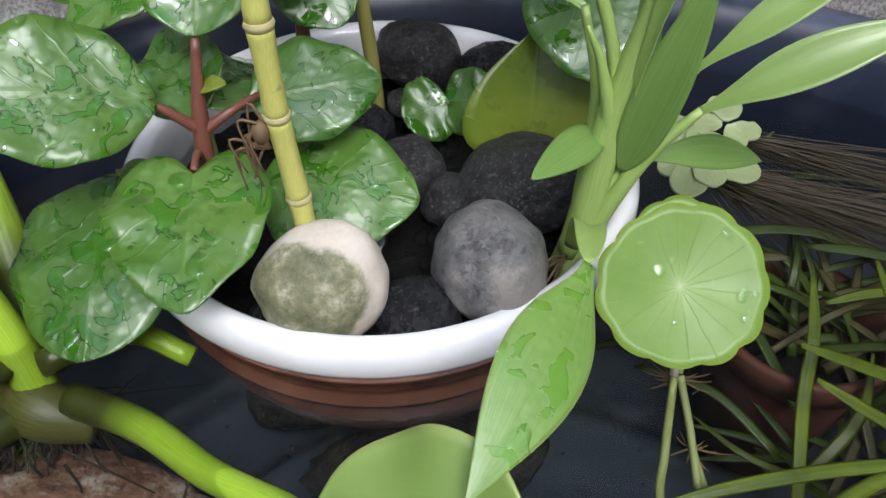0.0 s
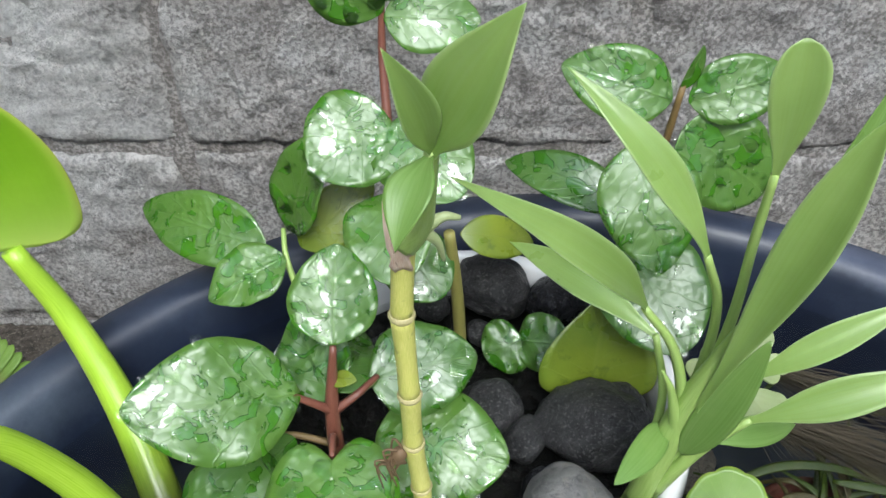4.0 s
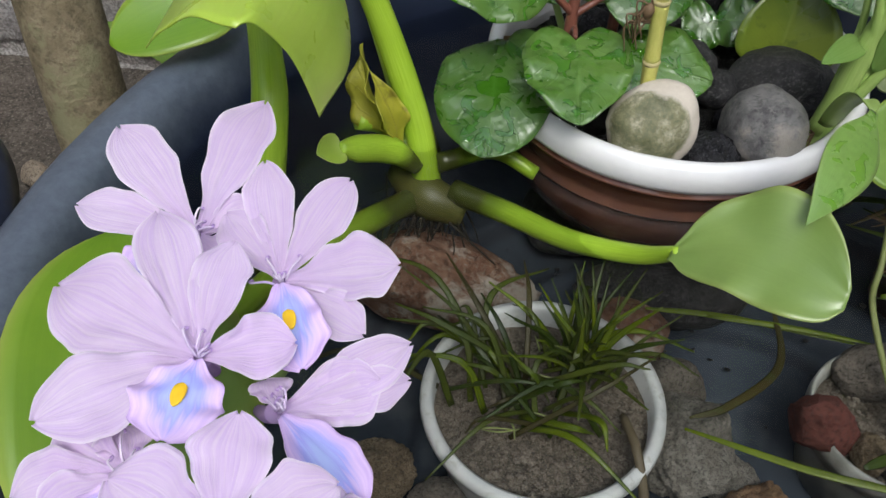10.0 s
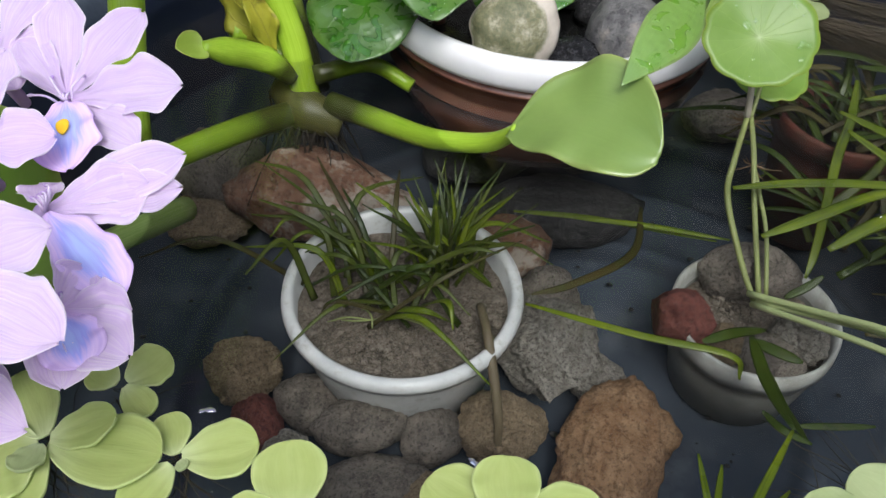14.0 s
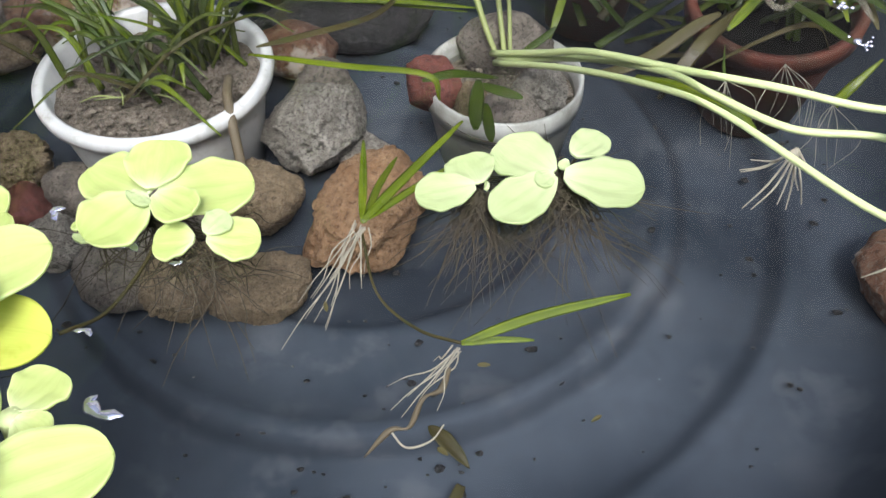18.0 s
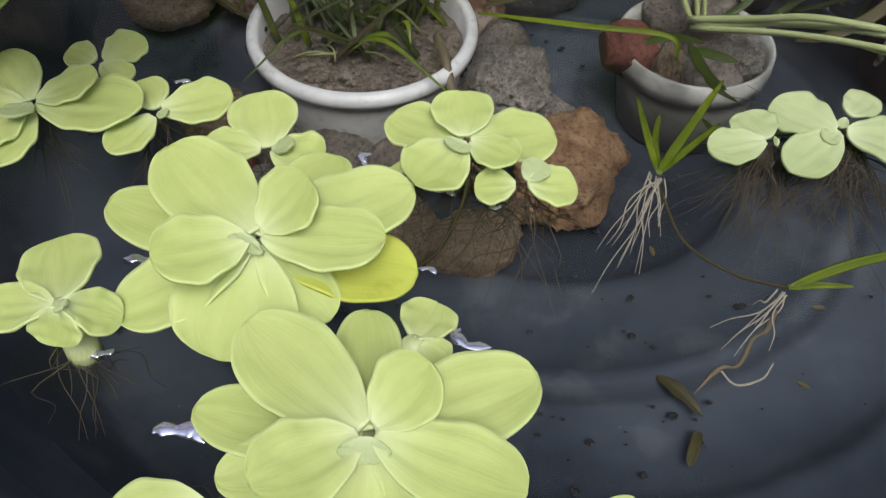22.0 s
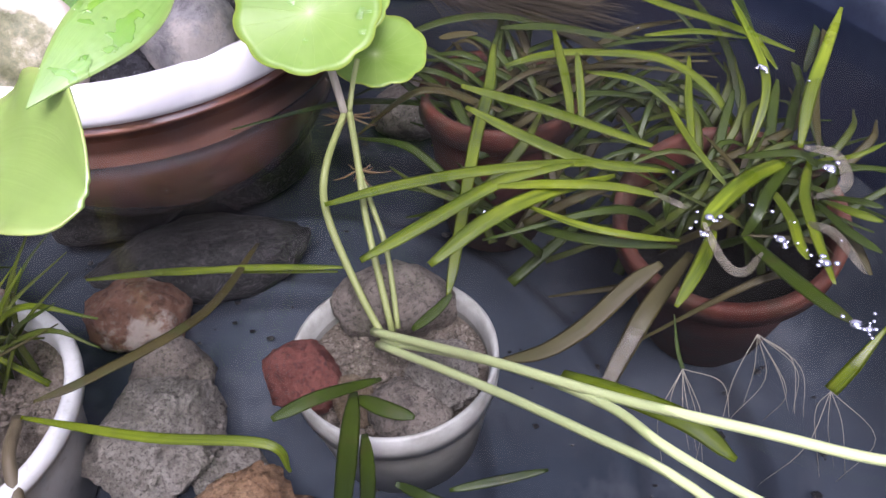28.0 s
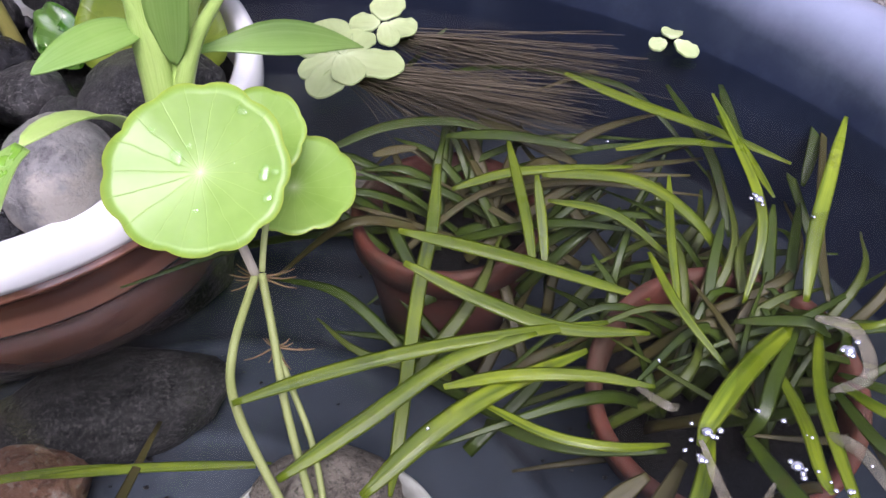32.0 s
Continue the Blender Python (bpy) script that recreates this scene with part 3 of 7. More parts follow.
rock_material("rock_tan", (0.23, 0.17, 0.105), (0.44, 0.345, 0.225), 0.8, 130, (0.13, 0.09, 0.05))
rock_material("rock_red", (0.13, 0.042, 0.032), (0.24, 0.09, 0.07), 0.7, 60, (0.07, 0.03, 0.03))
rock_material("rock_brown", (0.155, 0.075, 0.045), (0.33, 0.195, 0.13), 0.7, 50, (0.27, 0.22, 0.175), moss=(0.56, 0.51, 0.44))
rock_material("rock_buff", (0.24, 0.19, 0.13), (0.44, 0.37, 0.28), 0.7, 60, (0.14, 0.10, 0.06))
rock_material("soil_crumb", (0.22, 0.18, 0.14), (0.52, 0.45, 0.36), 0.9, 130, (0.48, 0.43, 0.36), bump=1.0)
rock_material("soil", (0.135, 0.110, 0.083), (0.38, 0.32, 0.255), 0.9, 160, (0.44, 0.40, 0.31), bump=1.0)
rock_material("ground_soil", (0.06, 0.05, 0.04), (0.17, 0.145, 0.115), 0.9, 45, (0.26, 0.23, 0.18), bump=1.0)

n = Nodes("stone_pale", 0.6)
tc = n.add("TexCoord")
c1 = n.noise(70, 8, 0.7)
c2 = n.noise(420, 6, 0.7)
moss = n.ramp(c1, [(0.32, (0.07, 0.078, 0.030)), (0.5, (0.21, 0.205, 0.11)), (0.68, (0.52, 0.48, 0.36))])
moss = n.mix(n.math("MULTIPLY", n.ramp(c2, [(0.45, (0, 0, 0)), (0.6, (1, 1, 1))]), 0.6), moss, (0.09, 0.10, 0.05))
cream = n.ramp(c1, [(0.3, (0.46, 0.41, 0.33)), (0.7, (0.66, 0.60, 0.51))])
face = n.t.nodes.new("ShaderNodeVectorMath")
face.operation = "DISTANCE"
n.link(tc.outputs["Object"], face.inputs[0])
face.inputs[1].default_value = (-0.005, -0.019, 0.006)
side = n.math("ADD", n.math("MULTIPLY", face.outputs["Value"], -38.0), n.math("MULTIPLY_ADD", c1, 0.55, 0.62))
n.colour(n.mix(n.ramp(side, [(0.0, (0, 0, 0)), (0.09, (1, 1, 1))]), cream, moss))
M["stone_pale"] = n.mat
n.bump(c2, 0.5, 0.0008)

n = Nodes("tub_plastic", 0.42, spec=0.45)
c1, c2 = n.noise(9, 5), n.noise(190, 6, 0.7)
col = n.ramp(c1, [(0.3, (0.005, 0.008, 0.020)), (0.7, (0.011, 0.017, 0.037))])
dust = n.ramp(n.noise(34, 7, 0.7), [(0.5, (0, 0, 0)), (0.72, (1, 1, 1))])
col = n.mix(n.math("MULTIPLY", dust, 0.3), col, (0.045, 0.058, 0.09))
# the lip is paler, mostly on its near side
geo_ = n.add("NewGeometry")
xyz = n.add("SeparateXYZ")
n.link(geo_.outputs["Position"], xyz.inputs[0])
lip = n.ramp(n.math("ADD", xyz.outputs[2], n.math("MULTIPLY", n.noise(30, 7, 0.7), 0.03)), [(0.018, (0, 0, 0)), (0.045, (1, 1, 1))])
lip_front = n.ramp(n.math("ADD", xyz.outputs[1], n.math("MULTIPLY", n.noise(14, 6, 0.65), 0.10)), [(0.36, (1, 1, 1)), (0.46, (0.12, 0.12, 0.12))])
lip = n.math("MULTIPLY", lip, lip_front)
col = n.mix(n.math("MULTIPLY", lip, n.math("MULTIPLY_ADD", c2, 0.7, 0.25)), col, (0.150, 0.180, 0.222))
# a reflection of the sky is painted pale onto the upper right-hand rim
sky_sheen = n.math("ADD", n.math("ADD", xyz.outputs[0], n.math("MULTIPLY", xyz.outputs[2], 9.0)), n.math("MULTIPLY", n.noise(11, 6, 0.65), 0.22))
col = n.mix(n.math("MULTIPLY", n.ramp(sky_sheen, [(0.60, (0, 0, 0)), (0.80, (1, 1, 1))]), 0.8), col, (0.24, 0.265, 0.36))
n.colour(col)
n.bump(c2, 0.25, 0.0004)
n.link(n.math("MULTIPLY_ADD", n.noise(25, 5), 0.35, 0.17), n.b.inputs["Roughness"])
M["tub_plastic"] = n.mat

n = Nodes("tub_floor", 0.8, spec=0.1)
col = n.ramp(n.noise(10, 6, 0.6), [(0.3, (0.025, 0.033, 0.045)), (0.7, (0.062, 0.075, 0.094))])
silt = n.ramp(n.noise(30, 5, 0.62), [(0.54, (0, 0, 0)), (0.72, (1, 1, 1))])
col = n.mix(n.math("MULTIPLY", silt, 0.6), col, (0.115, 0.125, 0.140))
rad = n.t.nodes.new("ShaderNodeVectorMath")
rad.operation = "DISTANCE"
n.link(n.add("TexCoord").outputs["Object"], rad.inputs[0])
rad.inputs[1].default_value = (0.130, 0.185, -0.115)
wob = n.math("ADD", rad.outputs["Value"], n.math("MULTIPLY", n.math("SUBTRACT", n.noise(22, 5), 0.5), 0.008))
# dark rings put the shade beside the floor's ribs into its colour
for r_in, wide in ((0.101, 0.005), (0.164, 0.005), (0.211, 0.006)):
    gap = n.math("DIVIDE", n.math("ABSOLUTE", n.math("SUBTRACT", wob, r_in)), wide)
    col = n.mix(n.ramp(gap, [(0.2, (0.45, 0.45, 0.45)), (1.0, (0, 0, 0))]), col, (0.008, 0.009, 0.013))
col = n.mix(n.math("MULTIPLY", n.ramp(n.noise(120, 3, 0.6), [(0.5, (0, 0, 0)), (0.62, (1, 1, 1))]), 0.14), col, (0.04, 0.045, 0.052))
col = n.mix(n.math("MULTIPLY", n.ramp(n.noise(330, 2, 0.5), [(0.75, (0, 0, 0)), (0.79, (1, 1, 1))]), 0.4), col, (0.26, 0.28, 0.29))
n.colour(col)
M["tub_floor"] = n.mat

n = Nodes("white_enamel", 0.16)
col = n.ramp(n.noise(40, 5), [(0.35, (0.78, 0.78, 0.77)), (0.7, (0.86, 0.86, 0.85))])
n.colour(col)
M["white_enamel"] = n.mat
n = Nodes("brown_glaze", 0.14, spec=0.8)
col = n.ramp(n.noise(30, 6, 0.6, distort=1.0), [(0.3, (0.12, 0.048, 0.030)), (0.7, (0.26, 0.118, 0.078))])
sc = n.ramp(n.noise(120, 6, 0.7), [(0.62, (0, 0, 0)), (0.7, (1, 1, 1))])
n.colour(n.mix(n.math("MULTIPLY", sc, 0.3), col, (0.26, 0.17, 0.12)))
n.bump(n.noise(70, 4), 0.15, 0.0008)
M["brown_glaze"] = n.mat
n = Nodes("white_plastic", 0.4)
col = n.ramp(n.noise(45, 6, 0.65), [(0.3, (0.50, 0.52, 0.52)), (0.7, (0.70, 0.71, 0.70))])
n.colour(n.mix(n.math("MULTIPLY", n.ramp(n.noise(160, 6, 0.7), [(0.55, (0, 0, 0)), (0.7, (1, 1, 1))]), 0.5), col, (0.27, 0.25, 0.18)))
M["white_plastic"] = n.mat
n = Nodes("clear_plastic", 0.35)
col = n.ramp(n.noise(45, 6, 0.65), [(0.3, (0.20, 0.20, 0.17)), (0.7, (0.36, 0.36, 0.32))])
n.colour(col)
n.b.inputs["Alpha"].default_value = 0.75
M["clear_plastic"] = n.mat
n = Nodes("rim_plastic", 0.35)
n.colour(n.ramp(n.noise(60, 6, 0.65), [(0.3, (0.30, 0.30, 0.26)), (0.7, (0.58, 0.59, 0.56))]))
n.b.inputs["Alpha"].default_value = 0.85
M["rim_plastic"] = n.mat
n = Nodes("terracotta", 0.75)
col = n.ramp(n.noise(50, 7, 0.65), [(0.3, (0.068, 0.014, 0.007)), (0.7, (0.155, 0.036, 0.017))])
n.colour(n.mix(n.math("MULTIPLY", n.ramp(n.noise(24, 6, 0.7), [(0.42, (0, 0, 0)), (0.60, (1, 1, 1))]), 0.75), col, (0.034, 0.026, 0.014)))
n.bump(n.noise(200, 5), 0.3, 0.0005)
M["terracotta"] = n.mat

n = Nodes("concrete_block", 0.95, spec=0.2)
c1, c2, c3 = n.noise(16, 8, 0.7, "Position"), n.noise(320, 4, 0.6, "Position"), n.noise(60, 8, 0.75, "Position")
col = n.ramp(c1, [(0.28, (0.40, 0.365, 0.34)), (0.5, (0.67, 0.635, 0.60)), (0.70, (0.86, 0.84, 0.81))])
far = n.t.nodes.new("ShaderNodeVectorMath")
far.operation = "DISTANCE"
n.link(n.add("NewGeometry").outputs["Position"], far.inputs[0])
far.inputs[1].default_value = (-0.34, 0.65, 0.00)
lime = n.ramp(n.math("ADD", n.math("MULTIPLY", far.outputs["Value"], 1.9), n.math("MULTIPLY", n.noise(18, 8, 0.75, "Position"), 1.1)), [(0.72, (1, 1, 1)), (1.15, (0, 0, 0))])
col = n.mix(n.math("MULTIPLY", n.ramp(c2, [(0.44, (1, 1, 1)), (0.54, (0, 0, 0))]), 0.55), col, (0.14, 0.122, 0.108))
col = n.mix(n.math("MULTIPLY", n.ramp(c2, [(0.58, (0, 0, 0)), (0.68, (1, 1, 1))]), 0.6), col, (0.74, 0.72, 0.69))
col = n.mix(n.math("MULTIPLY", n.ramp(c3, [(0.36, (1, 1, 1)), (0.46, (0, 0, 0))]), 0.5), col, (0.10, 0.085, 0.072))
col = n.mix(n.math("MULTIPLY", lime, n.math("MULTIPLY_ADD", c2, 0.9, 0.35)), col, (0.93, 0.91, 0.87))
n.colour(col)
b1 = n.bump(c2, 1.0, 0.006)
n.bump(c3, 1.0, 0.012, b1)
M["concrete_block"] = n.mat
n = Nodes("mortar", 0.95, spec=0.2)
col = n.ramp(n.noise(30, 7, 0.7, "Position"), [(0.3, (0.24, 0.21, 0.19)), (0.5, (0.52, 0.48, 0.445)), (0.70, (0.82, 0.80, 0.76))])
col = n.mix(n.math("MULTIPLY", n.ramp(n.noise(320, 4, 0.6, "Position"), [(0.46, (1, 1, 1)), (0.56, (0, 0, 0))]), 0.6), col, (0.10, 0.09, 0.08))
n.colour(col)
n.bump(n.noise(120, 8, 0.75, "Position"), 1.0, 0.009)
M["mortar"] = n.mat

for key, tint, ior in (("drop", (0.93, 1.0, 0.86), 1.48),):
    n = Nodes(key, 0.03)
    tr = n.add("BsdfTransparent")
    tr.inputs["Color"].default_value = (*tint, 1)
    gl = n.add("BsdfGlossy", Roughness=0.04)
    fr = n.add("Fresnel", IOR=ior)
    mx = n.add("MixShader")
    n.link(fr.outputs[0], mx.inputs[0])
    n.link(tr.outputs[0], mx.inputs[1])
    n.link(gl.outputs[0], mx.inputs[2])
    n.link(mx.outputs[0], n.t.nodes["Material Output"].inputs["Surface"])
    M[key] = n.mat

# water: clear to look through, with the gloss of its surface
n = Nodes("water", 0.02)
tr = n.add("BsdfTransparent")
tr.inputs["Color"].default_value = (0.86, 0.87, 0.85, 1)
g1, g2 = n.add("BsdfGlossy", Roughness=0.03), n.add("BsdfGlossy", Roughness=0.12)
gl = n.add("MixShader", Fac=0.25)
n.link(g1.outputs[0], gl.inputs[1])
n.link(g2.outputs[0], gl.inputs[2])
fr = n.add("Fresnel", IOR=1.333)
mx = n.add("MixShader")
n.link(fr.outputs[0], mx.inputs[0])
n.link(tr.outputs[0], mx.inputs[1])
n.link(gl.outputs[0], mx.inputs[2])
bp = n.add("Bump", Strength=0.08, Distance=0.004)
n.link(n.noise(14, 2), bp.inputs["Height"])
n.link(bp.outputs[0], g1.inputs["Normal"])
n.link(bp.outputs[0], fr.inputs["Normal"])
n.link(mx.outputs[0], n.t.nodes["Material Output"].inputs["Surface"])
M["water"] = n.mat

n = Nodes("shred", 0.3)
sn = n.noise(160, 5, 0.6)
n.colour(n.ramp(sn, [(0.3, (0.10, 0.09, 0.055)), (0.7, (0.24, 0.22, 0.17))]))
n.link(n.ramp(sn, [(0.3, (0.15, 0.15, 0.15)), (0.7, (0.55, 0.55, 0.55))]), n.b.inputs["Alpha"])
M["shred"] = n.mat
n = Nodes("yellow_guide", 0.6)
n.colour(n.ramp(n.noise(200, 3), [(0.3, (0.85, 0.50, 0.01)), (0.7, (0.90, 0.62, 0.02))]))
M["yellow_guide"] = n.mat
n = Nodes("bubble", 0.05, 0.85)
n.b.inputs["Base Color"].default_value = (0.58, 0.60, 0.70, 1)
M["bubble"] = n.mat
n = Nodes("stamen", 0.5)
n.colour(n.ramp(n.noise(200, 3), [(0.3, (0.66, 0.52, 0.76)), (0.7, (0.82, 0.76, 0.86))]))
M["stamen"] = n.mat

# ---------------------------------------------------------------- the setting
TUB = V((0.130, 0.185, 0.0))
GROUND = -0.25
FLOOR = -0.115

gv, gf = [], []
N = 60
for i in range(N + 1):
    for j in range(N + 1):
        x = (i / N * 2 - 1)
        y = (j / N * 2 - 1)
        x, y = x * abs(x) ** 2 * 60, y * abs(y) ** 2 * 60 
        gv.append((x, y, GROUND + 0.008 * noise.noise((x * 6, y * 6, 0.3)) + 0.01 * noise.noise((x * 1.3, y * 1.3, 4))))
for i in range(N):
    for j in range(N):
        a = i * (N + 1) + j
        gf.append((a, a + N + 1, a + N + 2, a + 1))
tagged(make("ground", gv, gf, M["ground_soil"]), "brown bare soil ground round the tub", "ground", kind="structure")

# tub: wall with a rolled flange, ribs in the floor
RI = 0.312
prof = [(0.0, FLOOR)]
for r0, r1 in ((0.104, 0.112), (0.152, 0.160), (0.214, 0.223)):
    prof += [(r0 - 0.004, FLOOR), (r0, FLOOR + 0.0055), (r1, FLOOR + 0.0055), (r1 + 0.004, FLOOR)]
floor_prof = prof + [(0.250, FLOOR), (0.262, FLOOR + 0.006), (0.272, FLOOR + 0.025), (0.2865, -0.050)]
tub = thing("tub", "large round dark blue plastic tub filled with pond water", "tub")
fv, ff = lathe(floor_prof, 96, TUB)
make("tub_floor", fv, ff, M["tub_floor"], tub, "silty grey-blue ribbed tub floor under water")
wall_prof = [(0.2865, -0.050), (0.300, -0.01), (RI, 0.018), (RI + 0.004, 0.026), (RI + 0.012, 0.030), (RI + 0.024, 0.028), (RI + 0.030, 0.022), (RI + 0.031, 0.010), (RI + 0.027, 0.006), (RI + 0.022, 0.012), (RI + 0.012, 0.016), (RI + 0.008, -0.02), (0.285, FLOOR + 0.02), (0.275, GROUND + 0.002)]
fv, ff = lathe(wall_prof, 96, TUB)
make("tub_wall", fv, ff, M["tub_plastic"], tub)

wv, wf = lathe([(0.0, 0.0), (0.1, 0.0), (0.2, 0.0), (0.3035, 0.0)], 96, TUB)
water = make("water", wv, wf, M["water"])
tagged(water, "clear still pond water filling the tub", "water", kind="structure")

# block wall behind
WALL_Y = 0.655
wall = tagged(make("wall_north", [(-6, WALL_Y + 0.001, GROUND - 0.1), (6, WALL_Y + 0.001, GROUND - 0.1), (6, WALL_Y + 0.001, 0.9), (-6, WALL_Y + 0.001, 0.9), (-6, WALL_Y + 0.16, GROUND - 0.1), (6, WALL_Y + 0.16, GROUND - 0.1), (6, WALL_Y + 0.16, 0.9), (-6, WALL_Y + 0.16, 0.9)],
              [(0, 1, 2, 3), (5, 4, 7, 6), (1, 5, 6, 2), (4, 0, 3, 7), (3, 2, 6, 7), (4, 5, 1, 0)], M["mortar"], smooth=False), "weathered grey concrete block wall with rough mortar joints", "wall", kind="structure")

block_rows = ((GROUND - 0.10, -0.247), (-0.235, -0.047), (-0.035, 0.155), (0.167, 0.355), (0.367, 0.555), (0.567, 0.755))
joint_xs = (0.196, -0.139, 0.196, -0.139, 0.196, -0.139)


def block_mesh(w, h, seed):
    nx, nz = max(4, int(w / 0.005)), max(4, int(h / 0.005))
    vs, fs = [], []
    for k in range(nz + 1):
        for i in range(nx + 1):
            u, w0 = i / nx, k / nz
            edge = min(u * w, (1 - u) * w, w0 * h, (1 - w0) * h)
            y = 0.004 * noise.noise((u * w * 11 + seed, w0 * h * 11, seed)) + 0.003 * noise.noise((u * w * 60, w0 * h * 60 + seed, 3)) + 0.0028 * noise.noise((u * w * 170, w0 * h * 170 + seed, 3)) + max(0, 0.005 - edge) * 0.5
            wob = 0.005 * noise.noise((u * w * 25, w0 * h * 25, seed + 9)) + 0.003 * noise.noise((u * w * 90, w0 * h * 90, seed + 9))
            vs.append((u * w + (wob if 0 < i < nx else wob * 1.2), y, w0 * h + wob))
    off = len(vs)
    m = nx + 1
    for k in range(nz):
        for i in range(nx):
            a = k * m + i
            fs.append((a, a + 1, a + m + 1, a + m))
    rim = [i for i in range(m)] + [k * m + nx for k in range(1, nz + 1)] + [nz * m + i for i in range(nx - 1, -1, -1)] + [k * m for k in range(nz - 1, 0, -1)]
    for q in rim:
        vs.append((vs[q][0], 0.05, vs[q][2]))
    for q in range(len(rim)):
        r2 = (q + 1) % len(rim)
        fs.append((rim[r2], rim[q], off + q, off + r2))
    return vs, fs


for row, (z0, z1) in enumerate(block_rows):
    for k in range(-5, 5):
        x0 = joint_xs[row] + 0.332 * 2 * k * 0.5 + 0.005
        bv, bf = block_mesh(0.320, z1 - z0, row * 17 + k * 3.3)
        blk = make("block", bv, bf, M["concrete_block"], wall)
        blk.location = (x0, WALL_Y - 0.0022, z0)

# ---------------------------------------------------------------- second tub, trunk, fern
tub2 = thing("tub", "smaller dark blue plastic tub standing beside the large one", "tub", at=(-0.385, 0.165, 0))
v, f = lathe([(0.0, -0.15), (0.115, -0.15), (0.132, -0.03), (0.134, -0.016), (0.140, -0.010), (0.150, -0.012), (0.154, -0.022), (0.148, -0.028), (0.142, -0.03), (0.122, GROUND + 0.002)], 64)
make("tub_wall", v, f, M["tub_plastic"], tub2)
v, f = lathe([(0, -0.045), (0.129, -0.045)], 48)
make("water_surface", v, f, M["water"], tub2, "dark still water")

trunk_pts = [(-0.247, 0.312, GROUND - 0.01), (-0.250, 0.318, -0.05), (-0.262, 0.345, 0.12), (-0.275, 0.365, 0.32), (-0.285, 0.38, 0.6)]
tree = thing("sapling", "slender grey-brown tree trunk with warty bark beside the tub", "tree")
tube("trunk", trunk_pts, [0.026, 0.023, 0.0215, 0.021, 0.020], M["bark"], tree, n=20, steps=10)
r = random.Random(3)
for k in range(7):
    z = -0.12 + 0.066 * k
    a = r.random() * 6.28
    q = V((-0.25 - 0.05 * max(0, z), 0.318 + 0.12 * max(0, z), z)) + V((math.cos(a), math.sin(a), 0)) * 0.0208
    stone("", q, (0.007, 0.007, 0.004), M["bark"], k + 70, sub=2, rough=0.3, name="bark_wart", parent=tree)

fern = thing("fern", "small arching fern frond with pinnate green leaflets by the wall", "fern", at=(0, 0, 0))
fp = spline([(-0.235, 0.47, GROUND), (-0.25, 0.49, -0.13), (-0.31, 0.53, -0.125), (-0.407, 0.575, -0.150)], 12)
tube("rachis", fp[::4] + [fp[-1]], [0.0016, 0.0008], M["stalk_bamboo"], fern, n=6)
for k in range(9, len(fp) - 1, 1):
    u = (k - 8) / (len(fp) - 9)
    d = (fp[k + 1] - fp[k - 1]).normalized()
    s = d.cross(V((0, -0.5, 1))).normalized()
    for sg in (-1, 1):
        L = 0.030 * (1 - u * 0.75)
        leaf(fern, fp[k], fp[k] + s * sg * L + d * 0.006, 0.0100, M["leaf_fern"], seed=k, name="leaflet", prof=STRAP, nl=8, nw=4, sway=0.05 * sg, up=(0, -0.4, 1), bend=0.06)
for k, (px, py) in enumerate([(-0.33, 0.45), (-0.29, 0.40), (-0.36, 0.51), (-0.24, 0.44), (-0.44, 0.47), (-0.20, 0.53)]):
    stone("small grey-brown stone lying on the soil by the wall", (px, py, GROUND + 0.006), (0.03 + 0.01 * (k % 3), 0.026, 0.022), M["rock_buff"], 300 + k, (0, 0, 40 * k), 0.25, 0.6, sub=3, group="stones on the soil")

# ---------------------------------------------------------------- glazed bowl with pebbles
C1 = V((0.0795, 0.377, 0.0))
bowl = thing("planter_bowl", "brown glazed bowl planter with thick white rim, standing in water", "planter", at=C1)
v, f = lathe([(0.092, -0.02), (0.0935, 0.010), (0.0945, 0.0185), (0.097, 0.0218), (0.1005, 0.0222), (0.1030, 0.0200), (0.1042, 0.0150), (0.1038, 0.0085), (0.1022, 0.0052), (0.0990, 0.0045)], 96)
make("rim", v, f, M["white_enamel"], bowl, "glossy white rim")
# the ledge near z -0.018 is added to mimic the waterline's sky reflection
v, f = lathe([(0.0, -0.076), (0.052, -0.076), (0.063, -0.074), (0.078, -0.062), (0.0880, -0.046), (0.0922, -0.034), (0.0930, -0.030), (0.0932, -0.026), (0.0950, -0.0205), (0.0966, -0.0192), (0.0968, -0.0182), (0.0940, -0.0160), (0.0952, -0.012), (0.0965, -0.009), (0.0970, -0.006), (0.0985, -0.0022), (0.1002, -0.0006), (0.1000, 0.0008), (0.0984, 0.0014), (0.0986, 0.0038), (0.0995, 0.0052)], 96)
make("body", v, f, M["brown_glaze"], bowl)
v, f = lathe([(0.044, -0.080), (0.0525, -0.080), (0.0535, -0.0765), (0.0515, -0.0745)], 64)
make("foot_ring", v, f, M["white_enamel"], bowl)
v, f = lathe([(0.0, -0.006), (0.05, -0.005), (0.0932, -0.006)], 48)
make("soil", v, f, M["grit"], bowl, "wet dark grit in the bowl")

G1 = "pebbles in the bowl"
stone("pale cream pebble with a mossy greenish speckled face", (0.0660, 0.2990, 0.0265), (0.050, 0.036, 0.047), M["stone_pale"], 11, (-16, 30, 4), 0.08, group=G1, taper=0.20)
stone("smooth grey pebble with a paler worn top", (0.1215, 0.3165, 0.0185), (0.040, 0.052, 0.042), M["rock_grey"], 12, (-18, 14, 10), 0.10, group=G1)
stone("wet black pitted pebble between larger stones", (0.0965, 0.3000, 0.0085), (0.030, 0.030, 0.028), M["rock_dark_wet"], 13, (0, 0, 0), 0.14, group=G1, pit=0.3)
